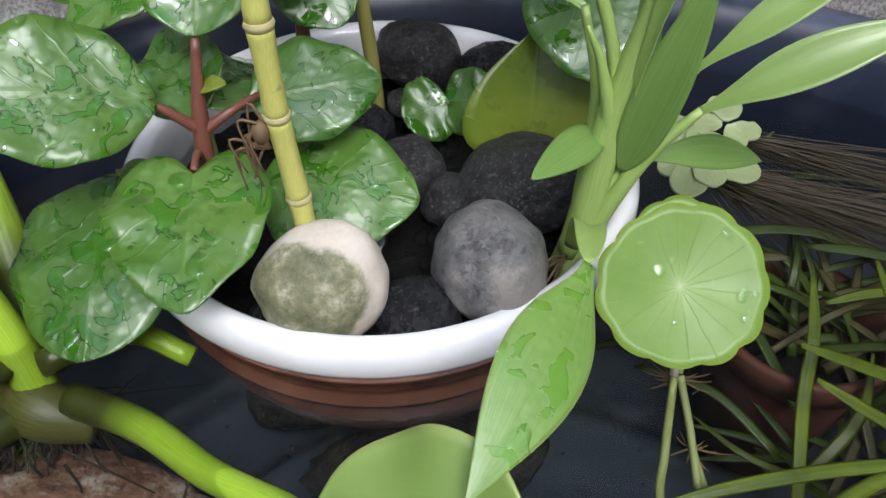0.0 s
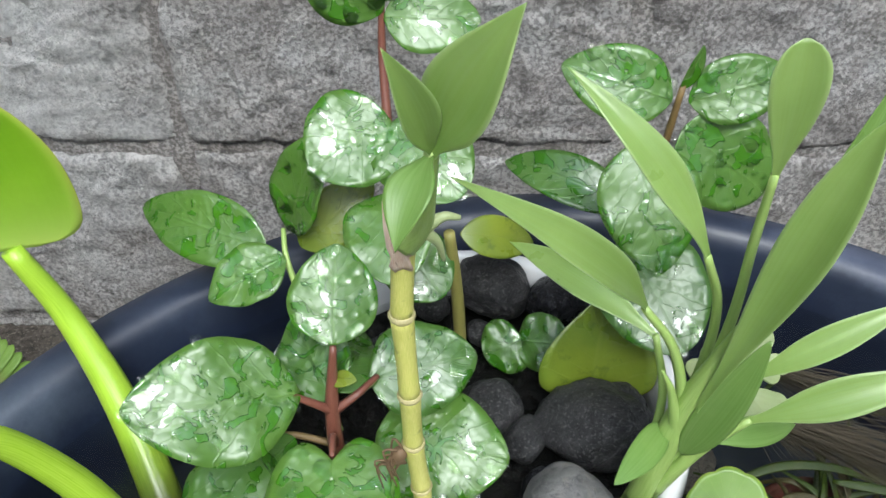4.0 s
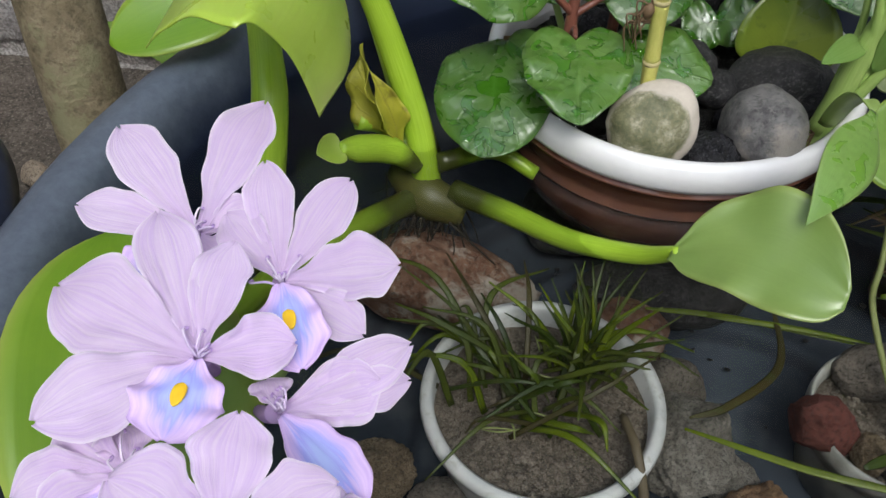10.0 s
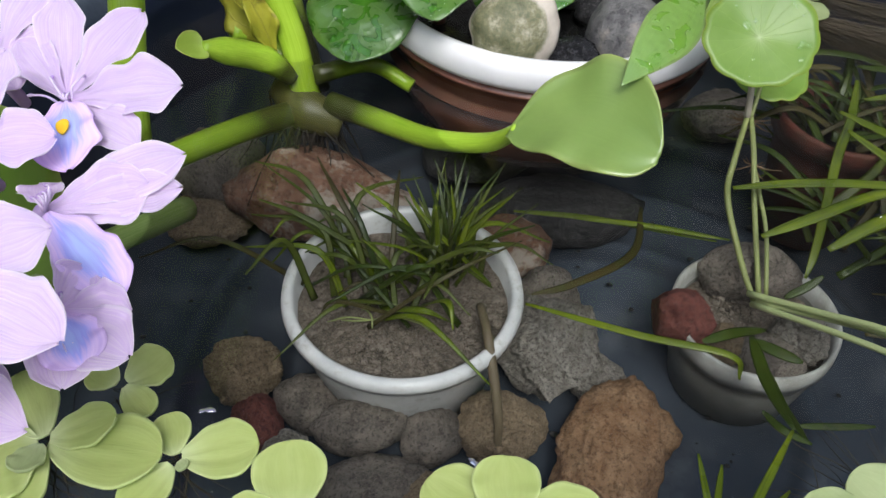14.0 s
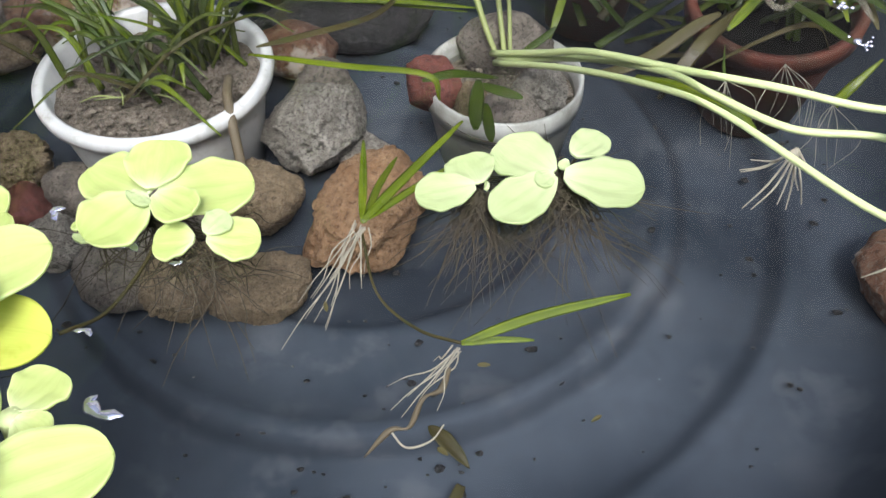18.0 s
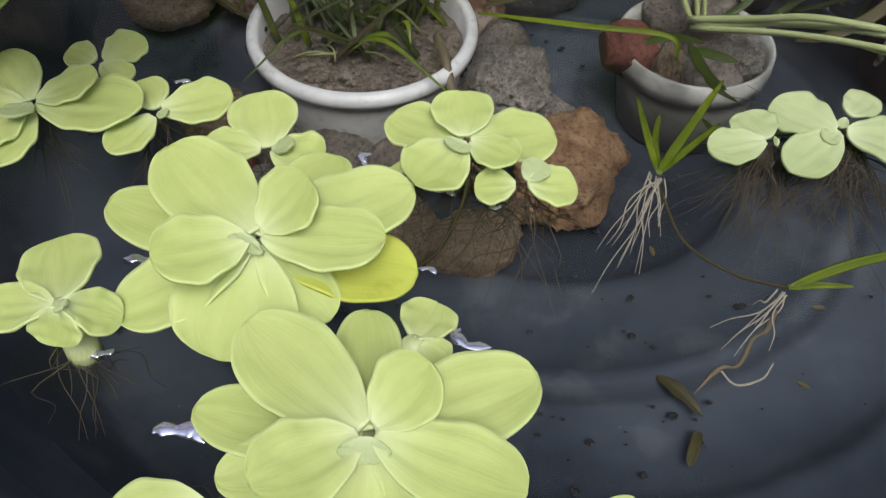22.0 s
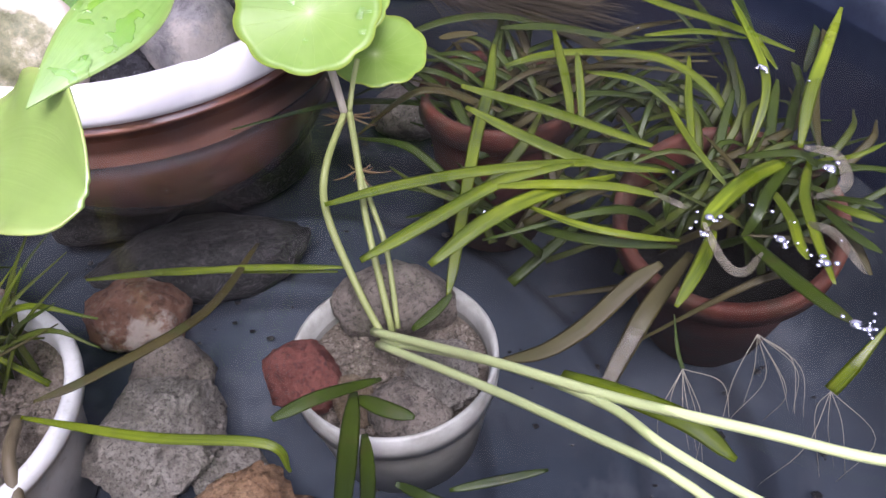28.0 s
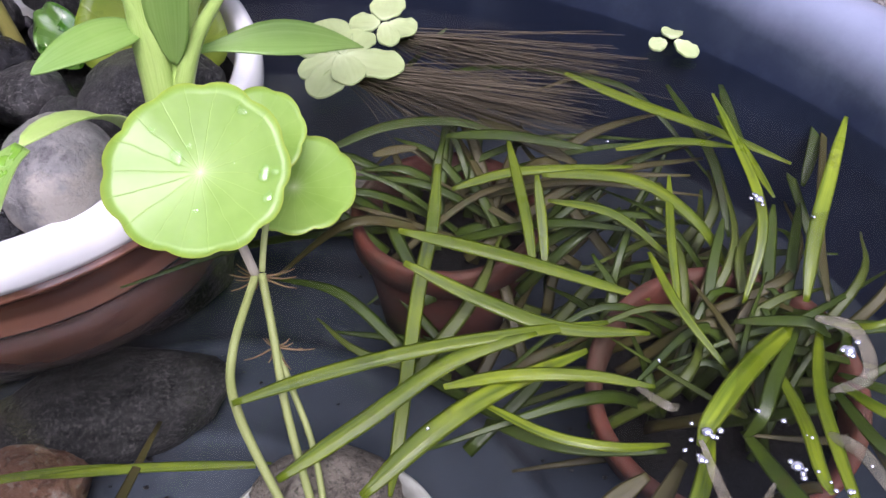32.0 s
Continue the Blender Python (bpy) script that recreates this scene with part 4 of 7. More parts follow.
stone("large dark grey speckled pebble", (0.1400, 0.3720, 0.0090), (0.056, 0.046, 0.036), M["rock_dark"], 14, (0, -8, -12), 0.16, group=G1)
for k, (x, y, z, s, m) in enumerate([(0.0894, 0.382, 0.008, 0.029, "rock_dark"), (0.066, 0.412, 0.004, 0.030, "rock_dark_wet"), (0.0851, 0.431, 0.006, 0.015, "rock_dark"), (0.092, 0.456, 0.016, 0.040, "rock_dark"), (0.128, 0.452, 0.010, 0.034, "rock_dark_wet"), (0.106, 0.366, 0.004, 0.022, "rock_dark"), (0.045, 0.300, 0.004, 0.018, "rock_dark_wet"), (0.152, 0.385, 0.006, 0.025, "rock_dark"), (0.036, 0.420, 0.0, 0.026, "rock_dark_wet"), (0.112, 0.340, 0.002, 0.02, "rock_dark_wet"), (0.058, 0.452, 0.006, 0.022, "rock_dark")]):
    stone("dark grey rounded pebble among others in the bowl", (x, y, z), (s * 1.1, s, s * 0.85), M[m], 20 + k, (10 * k, 0, 50 * k), 0.15, group=G1)
gr = random.Random(5)
gv, gf = [], []
vs2, fs2 = ICO[1]
for k in range(260):
    a, rr = gr.random() * 6.28, 0.088 * math.sqrt(gr.random())
    c = C1 + V((rr * math.cos(a), rr * math.sin(a), -0.004))
    s = 0.0022 + 0.003 * gr.random()
    o = len(gv)
    gv += [c + V((p.x * s * (0.7 + 0.6 * gr.random()), p.y * s, p.z * s * 0.8)) for p in vs2]
    gf += [tuple(i + o for i in q) for q in fs2]
tagged(make("grit", gv, gf, M["grit"]), "wet black gravel between the pebbles in the bowl", "gravel", kind="stuff")

# ---------------------------------------------------------------- red-stemmed leafy plant in the bowl
spinach = thing("leafy_plant", "glossy broad-leaved plant with red stems, wet with rain, in the bowl", "plant")
tube("main_stem", [(0.0195, 0.345, -0.004), (0.0195, 0.344, 0.036), (0.0196, 0.349, 0.058), (0.0216, 0.357, 0.084)], [0.0042, 0.0036, 0.003, 0.0014], M["stem_red"], spinach, n=10)
tube("leaf_stalk", [(0.0196, 0.347, 0.053), (0.011, 0.345, 0.062), (0.003, 0.344, 0.068)], [0.0022, 0.0014], M["stem_red"], spinach, n=8)
tube("leaf_stalk", [(0.0196, 0.347, 0.052), (0.030, 0.352, 0.058), (0.038, 0.362, 0.058)], [0.0022, 0.0013], M["stem_red"], spinach, n=8)
tube("leaf_stalk", [(0.0195, 0.345, 0.03), (0.0, 0.346, 0.036), (-0.014, 0.343, 0.037)], [0.0018, 0.0012], M["stem_brown"], spinach, n=8)
tube("leaf_stalk", [(0.0195, 0.344, 0.03), (0.021, 0.335, 0.052), (0.022, 0.324, 0.054)], [0.0018, 0.0012], M["stem_red"], spinach, n=8)
LG, LD = M["leaf_glossy"], M["leaf_dark"]
leaf(spinach, (0.005, 0.344, 0.068), (-0.0554, 0.3218, 0.086), 0.051, LG, 46, 1, heart=0.05, prof=OVATE, up=(-0.15, -0.55, 0.8), bend=0.05, cup=0.10, wave=0.08)
leaf(spinach, (0.0216, 0.357, 0.0846), (0.0215, 0.3914, 0.109), 0.037, LG, 26, 2, prof=BROAD, up=(0.0, -0.7, 0.75), bend=0.05, cup=0.16, wave=0.07)
leaf(spinach, (-0.0162, 0.3424, 0.0367), (-0.0127, 0.2765, 0.0119), 0.062, LD, 40, 3, prof=ROUND, up=(-0.1, -0.2, 1), bend=0.03, cup=-0.08, wave=0.08)
leaf(spinach, (0.0223, 0.3223, 0.0536), (0.0283, 0.2708, 0.043), 0.053, LG, 48, 4, heart=0.16, prof=[(0, 0.45), (0.03, 0.66), (0.1, 0.87), (0.2, 0.98), (0.36, 1.0), (0.55, 0.90), (0.75, 0.66), (0.9, 0.36), (0.96, 0.2), (1, 0.04)], up=(0, -0.3, 1), bend=0.04, cup=0.06, wave=0.07)
leaf(spinach, (0.0196, 0.349, 0.058), (0.000, 0.386, 0.070), 0.034, LD, 16, 5, up=(-0.2, -0.5, 0.8), bend=0.05, cup=0.1, wave=0.08)
leaf(spinach, (0.0205, 0.352, 0.060), (0.028, 0.392, 0.052), 0.032, LD, 14, 51, up=(0.2, -0.5, 0.8), bend=0.05, cup=0.1, wave=0.08)
leaf(spinach, (0.034, 0.362, 0.055), (0.0815, 0.376, 0.056), 0.042, LD, 26, 6, prof=BROAD, up=(0.0, -0.5, 0.85), bend=0.07, cup=-0.06, wave=0.08)
leaf(spinach, (0.036, 0.352, 0.026), (0.0960, 0.3405, 0.026), 0.055, LG, 40, 7, prof=BROAD, up=(0.0, -0.45, 0.9), bend=0.06, cup=-0.06, wave=0.08)
leaf(spinach, (0.020, 0.3535, 0.0665), (0.031, 0.3495, 0.071), 0.008, M["leaf_yellowing"], 0, 8, up=(0, -0.3, 1), bend=0.1, name="young_leaf")
leaf(spinach, (0.004, 0.338, 0.045), (-0.012, 0.330, 0.030), 0.018, LD, 4, 81, up=(0, -0.3, 1), bend=0.1)
# upper side shoot
tube("side_shoot", [(0.0196, 0.352, 0.03), (0.002, 0.400, 0.05), (-0.008, 0.418, 0.072), (-0.011, 0.432, 0.08)], [0.0022, 0.0016, 0.0012], M["stalk_bamboo"], spinach, n=8)
leaf(spinach, (-0.0225, 0.436, 0.062), (-0.0925, 0.4678, 0.0625), 0.036, LG, 26, 9, up=(0, -0.65, 0.75), bend=0.06, cup=0.1, wave=0.06)
leaf(spinach, (-0.0084, 0.4169, 0.0761), (-0.043, 0.400, 0.064), 0.030, LG, 14, 10, up=(-0.2, -0.5, 0.85), bend=0.06, cup=0.1, wave=0.06)
leaf(spinach, (-0.0111, 0.4436, 0.0672), (0.012, 0.452, 0.124), 0.033, LG, 18, 11, up=(-0.6, -0.7, 0.3), bend=0.06, cup=0.22, wave=0.05)
leaf(spinach, (-0.006, 0.440, 0.060), (0.030, 0.462, 0.086), 0.030, M["leaf_yellowing"], 4, 12, up=(0, -0.8, 0.5), bend=0.06, cup=0.1)
# tall second stem
tube("tall_stem", [(0.045, 0.400, -0.004), (0.046, 0.420, 0.06), (0.042, 0.440, 0.105), (0.038, 0.468, 0.150), (0.038, 0.478, 0.175)], [0.0034, 0.0028, 0.0022, 0.0014], M["stem_red"], spinach, n=8)
leaf(spinach, (0.038, 0.430, 0.104), (0.047, 0.388, 0.088), 0.040, LG, 20, 13, prof=ROUND, up=(0, -0.75, 0.6), bend=0.05, cup=0.12, wave=0.06)
leaf(spinach, (0.044, 0.425, 0.080), (0.066, 0.405, 0.062), 0.034, LD, 10, 131, prof=ROUND, up=(0.1, -0.7, 0.6), bend=0.05, cup=0.1, wave=0.06)
leaf(spinach, (0.040, 0.452, 0.132), (0.008, 0.428, 0.118), 0.046, LG, 24, 14, prof=ROUND, up=(-0.1, -0.7, 0.65), bend=0.05, cup=0.1, wave=0.06)
leaf(spinach, (0.042, 0.448, 0.130), (0.075, 0.420, 0.112), 0.044, LG, 22, 15, prof=ROUND, up=(0.1, -0.7, 0.65), bend=0.05, cup=0.1, wave=0.06)
leaf(spinach, (0.038, 0.474, 0.170), (0.004, 0.480, 0.200), 0.034, LG, 16, 16, up=(-0.3, -0.8, 0.3), bend=0.06, cup=0.15)
leaf(spinach, (0.039, 0.474, 0.168), (0.082, 0.478, 0.165), 0.032, LG, 16, 17, up=(0, -0.75, 0.6), bend=0.08, cup=0.1)
leaf(spinach, (0.038, 0.478, 0.174), (0.050, 0.480, 0.205), 0.020, LG, 6, 18, up=(0.2, -0.8, 0.3), bend=0.06, cup=0.2)
# stem at the far side of the bowl
back_plant = thing("leafy_plant", "broad-leaved plant with reddish stem at the far side of the bowl", "plant")
tube("main_stem", [(0.140, 0.425, -0.004), (0.152, 0.437, 0.055), (0.166, 0.452, 0.100), (0.170, 0.452, 0.148)], [0.0036, 0.0030, 0.0022, 0.0015], M["stem_brown"], back_plant, n=8)
leaf(back_plant, (0.1459, 0.420, 0.1418), (0.158, 0.385, 0.1000), 0.043, LG, 30, 21, up=(0.05, -0.85, 0.5), bend=0.05, cup=0.08, wave=0.05)
leaf(back_plant, (0.172, 0.445, 0.130), (0.215, 0.440, 0.098), 0.045, LG, 24, 22, prof=ROUND, up=(0.1, -0.85, 0.5), bend=0.05, cup=0.08, wave=0.05)
leaf(back_plant, (0.152, 0.432, 0.075), (0.178, 0.385, 0.048), 0.052, LD, 30, 23, prof=ROUND, up=(0.05, -0.75, 0.6), bend=0.05, cup=0.06, wave=0.05)
leaf(back_plant, (0.174, 0.452, 0.140), (0.219, 0.459, 0.150), 0.030, LG, 18, 24, up=(0, -0.8, 0.55), bend=0.08, cup=0.08)
leaf(back_plant, (0.166, 0.450, 0.142), (0.1174, 0.4605, 0.153), 0.034, LG, 18, 25, up=(0, -0.8, 0.55), bend=0.08, cup=0.08)
leaf(back_plant, (0.152, 0.437, 0.090), (0.096, 0.470, 0.092), 0.026, LD, 8, 26, up=(0, -0.5, 0.85), bend=0.12, cup=0.15)
leaf(back_plant, (0.170, 0.452, 0.146), (0.176, 0.455, 0.166), 0.009, LG, 0, 27, up=(0.5, -0.8, 0.2), bend=0.05, cup=0.2, name="young_leaf")
leaf(back_plant, (0.074, 0.440, 0.070), (0.112, 0.455, 0.050), 0.022, M["leaf_yellowing"], 2, 28, up=(0, -0.6, 0.8), bend=0.1)
# leaves low in the bowl
leaf(back_plant, (0.106, 0.418, 0.018), (0.0874, 0.412, 0.0084), 0.030, LD, 14, 29, prof=ROUND, up=(0, -0.7, 0.7), bend=0.05, cup=-0.05, wave=0.1)
leaf(back_plant, (0.104, 0.418, 0.016), (0.1300, 0.410, 0.022), 0.030, LD, 14, 30, prof=ROUND, up=(0, -0.7, 0.7), bend=0.05, cup=-0.05, wave=0.1)
leaf(back_plant, (0.140, 0.392, 0.004), (0.1440, 0.415, 0.056), 0.058, M["leaf_yellowing"], 0, 31, prof=[(0, 0.4), (0.1, 0.85), (0.25, 1), (0.45, 0.95), (0.65, 0.72), (0.82, 0.4), (0.94, 0.14), (1, 0.01)], up=(0.05, -0.9, 0.4), bend=0.03, cup=0.25)
twig = thing("twig", "bare olive-brown twig standing in the bowl", "twig")
tube("stick", [(0.0745, 0.424, 0.0), (0.0735, 0.422, 0.03), (0.0715, 0.420, 0.06), (0.0685, 0.417, 0.092)], [0.0034, 0.0032, 0.0030, 0.0026], M["twig"], twig, n=10)

# ---------------------------------------------------------------- yellow-green cane
cane = thing("bamboo_cane", "yellow-green jointed bamboo-like cane with a torn husk at its top", "bamboo")
cpts = [(0.0600, 0.3115, 0.030), (0.0588, 0.3115, 0.0537), (0.0566, 0.3103, 0.0863), (0.0563, 0.3095, 0.1167), (0.0550, 0.3115, 0.1555), (0.0565, 0.3125, 0.187)]
for k, (a, b) in enumerate(zip(cpts, cpts[1:])):
    tube("internode", [a, lerp(V(a), V(b), 0.5), b], [0.0041 - 0.0001 * k, 0.0036, 0.0036, 0.0040], M["cane"], cane, n=14, steps=5)
    d = (V(b) - V(a)).normalized() * 0.0013
    tube("node_ring", [V(a) - d, V(a), V(a) + d], [0.0040, 0.0045, 0.0040], M["cane_ring"], cane, n=14, steps=3, label="pale swollen joint")
tube("husk", [(0.0563, 0.3123, 0.183), (0.0575, 0.3135, 0.195), (0.0586, 0.3145, 0.2035)], [0.0041, 0.0042, 0.0036, 0.0022], M["cane_husk"], cane, n=12, label="torn papery cream husk")
tube("side_shoot", [(0.0580, 0.307, 0.190), (0.0625, 0.303, 0.200), (0.0645, 0.296, 0.217), (0.066, 0.288, 0.2366)], [0.0036, 0.0028, 0.0022, 0.0018], M["stalk_bamboo"], cane, n=8)
tube("side_shoot", [(0.0625, 0.303, 0.199), (0.0665, 0.306, 0.192), (0.0682, 0.309, 0.182)], [0.0020, 0.0006], M["stalk_pale"], cane, n=8)
tube("side_shoot", [(0.0625, 0.303, 0.199), (0.068, 0.304, 0.203), (0.0725, 0.306, 0.201)], [0.0020, 0.0008], M["stalk_pale"], cane, n=8)
leaf(cane, (0.066, 0.288, 0.236), (0.0835, 0.2764, 0.2784), 0.017, M["leaf_bamboo"], 0, 41, prof=LANCE, up=(-0.5, -0.8, 0.3), bend=0.05, cup=0.35)
leaf(cane, (0.066, 0.288, 0.236), (0.0577, 0.2747, 0.2702), 0.009, M["leaf_bamboo"], 0, 42, prof=LANCE, up=(0.5, -0.8, 0.2), bend=0.05, cup=0.5)
leaf(cane, (0.066, 0.288, 0.236), (0.0585, 0.2680, 0.2250), 0.011, M["leaf_bamboo_dark"], 0, 43, prof=LANCE, up=(-0.3, -0.6, 0.7), bend=0.14, cup=0.3)
for k, (tip, w) in enumerate((((0.0535, 0.3080, 0.2110), 0.0060), ((0.0560, 0.3075, 0.2015), 0.0050), ((0.0625, 0.3085, 0.2060), 0.0045), ((0.0610, 0.3060, 0.1930), 0.0040))):
    leaf(cane, (0.0562, 0.3088, 0.178 + 0.003 * k), tip, w, M["cane_husk"], 0, 44 + k, prof=STRAP, up=(0.1, -0.95, 0.2), bend=0.06, cup=0.5, nl=10, nw=6, wave=0.3, fray=0.4, name="husk_strip", label="torn pinkish husk strip")
r = random.Random(9)
for k in range(15):
    p0 = V((0.0535, 0.308, 0.084 - 0.004 * (k % 3)))
    p1 = p0 + V((-0.003 - 0.008 * r.random(), -0.003 + 0.005 * r.random(), -0.008 + 0.018 * r.random()))
    p2 = p1 + V((-0.003 + 0.007 * r.random(), -0.001, -0.016 + 0.018 * r.random()))
    tube("root", [p0, p1, p2], [0.0006, 0.0003], M["root_brown"], cane, n=5, steps=4)
stone("", (0.0515, 0.308, 0.082), (0.006, 0.006, 0.008), M["root_brown"], 77, sub=2, name="root_knot", parent=cane)

# ---------------------------------------------------------------- lucky bamboo shoot
shoot = thing("bamboo_shoot", "pale green bamboo-like shoot with long lance leaves at the bowl's edge", "bamboo")
SB = M["stalk_bamboo"]
tube("stem", [(0.152, 0.330, 0.000), (0.156, 0.333, 0.020), (0.160, 0.334, 0.068), (0.166, 0.330, 0.110), (0.171, 0.324, 0.150)], [0.0075, 0.0066, 0.0050, 0.0032, 0.0008], SB, shoot, n=12)
tube("stem", [(0.152, 0.330, 0.010), (0.166, 0.336, 0.045), (0.178, 0.345, 0.085), (0.184, 0.350, 0.120)], [0.0052, 0.0042, 0.0026, 0.0007], SB, shoot, n=10)
tube("stem", [(0.153, 0.331, 0.010), (0.1606, 0.332, 0.055), (0.1545, 0.331, 0.088), (0.1480, 0.3305, 0.104)], [0.0048, 0.0034, 0.0018, 0.0006], SB, shoot, n=10)
LB, LBD = M["leaf_bamboo"], M["leaf_bamboo_dark"]
leaf(shoot, (0.1640, 0.330, 0.078), (0.1850, 0.322, 0.222), 0.0170, LB, 0, 61, prof=TAPER, up=(-0.45, -0.85, 0.05), bend=0.04, cup=0.34, nl=26, twist=0.25)
tube("leaf_stalk", [(0.157, 0.333, 0.030), (0.1660, 0.3400, 0.090), (0.1640, 0.3390, 0.130), (0.1540, 0.3360, 0.158)], [0.0030, 0.0020, 0.0014], SB, shoot, n=8)
leaf(shoot, (0.1545, 0.336, 0.157), (0.1044, 0.357, 0.216), 0.0128, LB, 0, 62, prof=LANCE, up=(0.45, -0.75, 0.45), bend=0.12, cup=0.30, nl=26, wave=0.05)
tube("leaf_stalk", [(0.155, 0.332, 0.030), (0.1600, 0.3340, 0.075), (0.1520, 0.3350, 0.110), (0.1380, 0.3375, 0.131)], [0.0030, 0.0022, 0.0015], SB, shoot, n=8)
leaf(shoot, (0.1390, 0.3375, 0.130), (0.0700, 0.306, 0.215), 0.0128, LB, 0, 63, prof=LANCE, up=(0.45, -0.60, 0.60), bend=0.10, cup=0.30, nl=26, wave=0.05)
tube("leaf_stalk", [(0.153, 0.334, 0.030), (0.1560, 0.3430, 0.070), (0.1500, 0.3520, 0.099)], [0.0024, 0.0014], SB, shoot, n=8)
leaf(shoot, (0.1505, 0.352, 0.098), (0.0954, 0.407, 0.0964), 0.0145, LB, 0, 64, prof=LANCE, up=(0.1, -0.55, 0.8), bend=0.10, cup=0.30, nl=22, wave=0.06)
tube("leaf_stalk", [(0.158, 0.330, 0.020), (0.1723, 0.330, 0.0541), (0.1875, 0.330, 0.0744)], [0.0036, 0.0028, 0.0015], SB, shoot, n=8)
leaf(shoot, (0.1870, 0.330, 0.0738), (0.2520, 0.330, 0.1080), 0.0150, LB, 0, 65, prof=LANCE, up=(-0.25, -0.6, 0.75), bend=0.08, cup=0.30, nl=24)
tube("leaf_stalk", [(0.160, 0.336, 0.03), (0.172, 0.340, 0.060), (0.1880, 0.345, 0.080)], [0.0024, 0.0013], SB, shoot, n=8)
leaf(shoot, (0.1875, 0.345, 0.0795), (0.2450, 0.352, 0.122), 0.0120, LB, 0, 66, prof=LANCE, up=(-0.25, -0.6, 0.75), bend=0.08, cup=0.30, nl=24)
tube("leaf_stalk", [(0.162, 0.334, 0.05), (0.1680, 0.334, 0.120), (0.1655, 0.332, 0.168), (0.1638, 0.330, 0.197)], [0.0024, 0.0014], SB, shoot, n=8)
leaf(shoot, (0.1640, 0.330, 0.1955), (0.1600, 0.330, 0.2410), 0.0150, LB, 0, 73, prof=SPOON, up=(-0.1, -0.95, 0.2), bend=0.04, cup=0.25, nl=18)
leaf(shoot, (0.172, 0.336, 0.050), (0.225, 0.357, 0.032), 0.0135, LBD, 0, 67, prof=LANCE, up=(0, -0.5, 0.85), bend=0.12, cup=0.1, nl=16)
leaf(shoot, (0.158, 0.337, 0.060), (0.1326, 0.306, 0.066), 0.013, LBD, 0, 68, prof=OVATE, up=(0, -0.6, 0.8), bend=0.08, cup=0.1)
leaf(shoot, (0.1656, 0.330, 0.0491), (0.1827, 0.330, 0.1218), 0.0160, LBD, 0, 69, prof=OVATE, up=(-0.3, -0.9, 0.25), bend=0.04, cup=0.22, nl=22)
leaf(shoot, (0.186, 0.352, 0.120), (0.215, 0.372, 0.215), 0.012, LBD, 0, 70, prof=LANCE, up=(-0.2, -0.95, 0.2), bend=0.06, cup=0.42, nl=16)
leaf(shoot, (0.152, 0.322, 0.020), (0.1438, 0.262, 0.074), 0.010, SB, 0, 71, prof=STRAP, up=(0, -0.4, 0.9), bend=0.12, cup=0.3, nl=12, name="leaf_sheath")
leaf(shoot, (0.1445, 0.262, 0.074), (0.1110, 0.197, 0.067), 0.0225, M["leaf_bamboo_wet"], 4, 72, prof=LANCE, up=(0.34, -0.30, 0.88), bend=0.07, cup=-0.08, nl=24, nw=10)
r = random.Random(19)
for k in range(9):
    p0 = V((0.150, 0.326, 0.012))
    p1 = p0 + V((-0.012 + 0.006 * r.random(), -0.008 - 0.01 * r.random(), 0.012 * r.random() - 0.002))
    tube("root", [p0, p1, p1 + V((-0.008 * r.random(), -0.008, -0.008))], [0.0006, 0.0002], M["root_brown"], shoot, n=5, steps=4)

# ---------------------------------------------------------------- pennywort
def round_leaf(parent, centre, normal, radius, lobes, mat, seed, drops=0):
    n = V(normal).normalized()
    a = n.cross(V((0, 1, 0))).normalized()
    b = n.cross(a)
    rings, seg = 9, 88
    verts, uvs, faces = [], [], []
    rows = []
    for k in range(rings + 1):
        q = k / rings
        row = []
        for s in range(seg):
            t = 2 * math.pi * s / seg
            rad = radius * q * (1 + ((0.075 + 0.02 * math.sin(3 * t + seed)) * abs(math.sin(t * lobes / 2 + 0.25 * math.sin(2 * t + seed))) ** 0.6 - 0.03) * q ** 5 + 0.035 * q * math.sin(2 * t + seed))
            h = radius * (0.16 * q ** 1.7 + 0.02 * q * math.sin(3 * t + seed) + 0.012 * q * math.sin(5 * t + 2 * seed))
            p = V(centre) + (a * math.cos(t) + b * math.sin(t)) * rad + n * (h - 0.05 * radius)
            row.append((p, n, (q, s / seg)))
        rows.append(row)
    for sgn in (0, 1):
        for row in rows:
            for p, nn, uv in row:
                verts.append(p - nn * 0.0006 * sgn)
                uvs.append(uv)
    off = (rings + 1) * seg
    for k in range(rings):
        for s in range(seg):
            s2 = (s + 1) % seg
            faces.append((k * seg + s, k * seg + seg + s, k * seg + seg + s2, k * seg + s2))
            faces.append((off + k * seg + s, off + k * seg + s2, off + k * seg + seg + s2, off + k * seg + seg + s))
    for s in range(seg):
        s2 = (s + 1) % seg
        faces.append((rings * seg + s, off + rings * seg + s, off + rings * seg + s2, rings * seg + s2))
    ob = make("leaf", verts, faces, mat, parent, "", uvs)
    if drops:
        drops_on([r0[::8] for r0 in rows[2:]], drops, seed, ob, 0.0013)["kind"] = "stuff"
    return ob


n = Nodes("leaf_penny_veined", 0.38)
uvn = n.add("UVMap")
sp = n.add("SeparateXYZ")
n.link(uvn.outputs[0], sp.inputs[0])
ray_v = n.math("ABSOLUTE", n.math("SINE", n.math("MULTIPLY", n.math("ADD", sp.outputs[1], n.math("MULTIPLY", n.noise(90, 3), 0.03)), 18 * math.pi)))
ray_v = n.math("SUBTRACT", 1.0, n.math("SMOOTH_MIN", n.math("MULTIPLY", n.math("MULTIPLY", ray_v, sp.outputs[0]), 14.0), 1.0, 0.3))
col = n.ramp(n.noise(45, 4), [(0.3, (0.165, 0.295, 0.036)), (0.7, (0.235, 0.375, 0.070))])
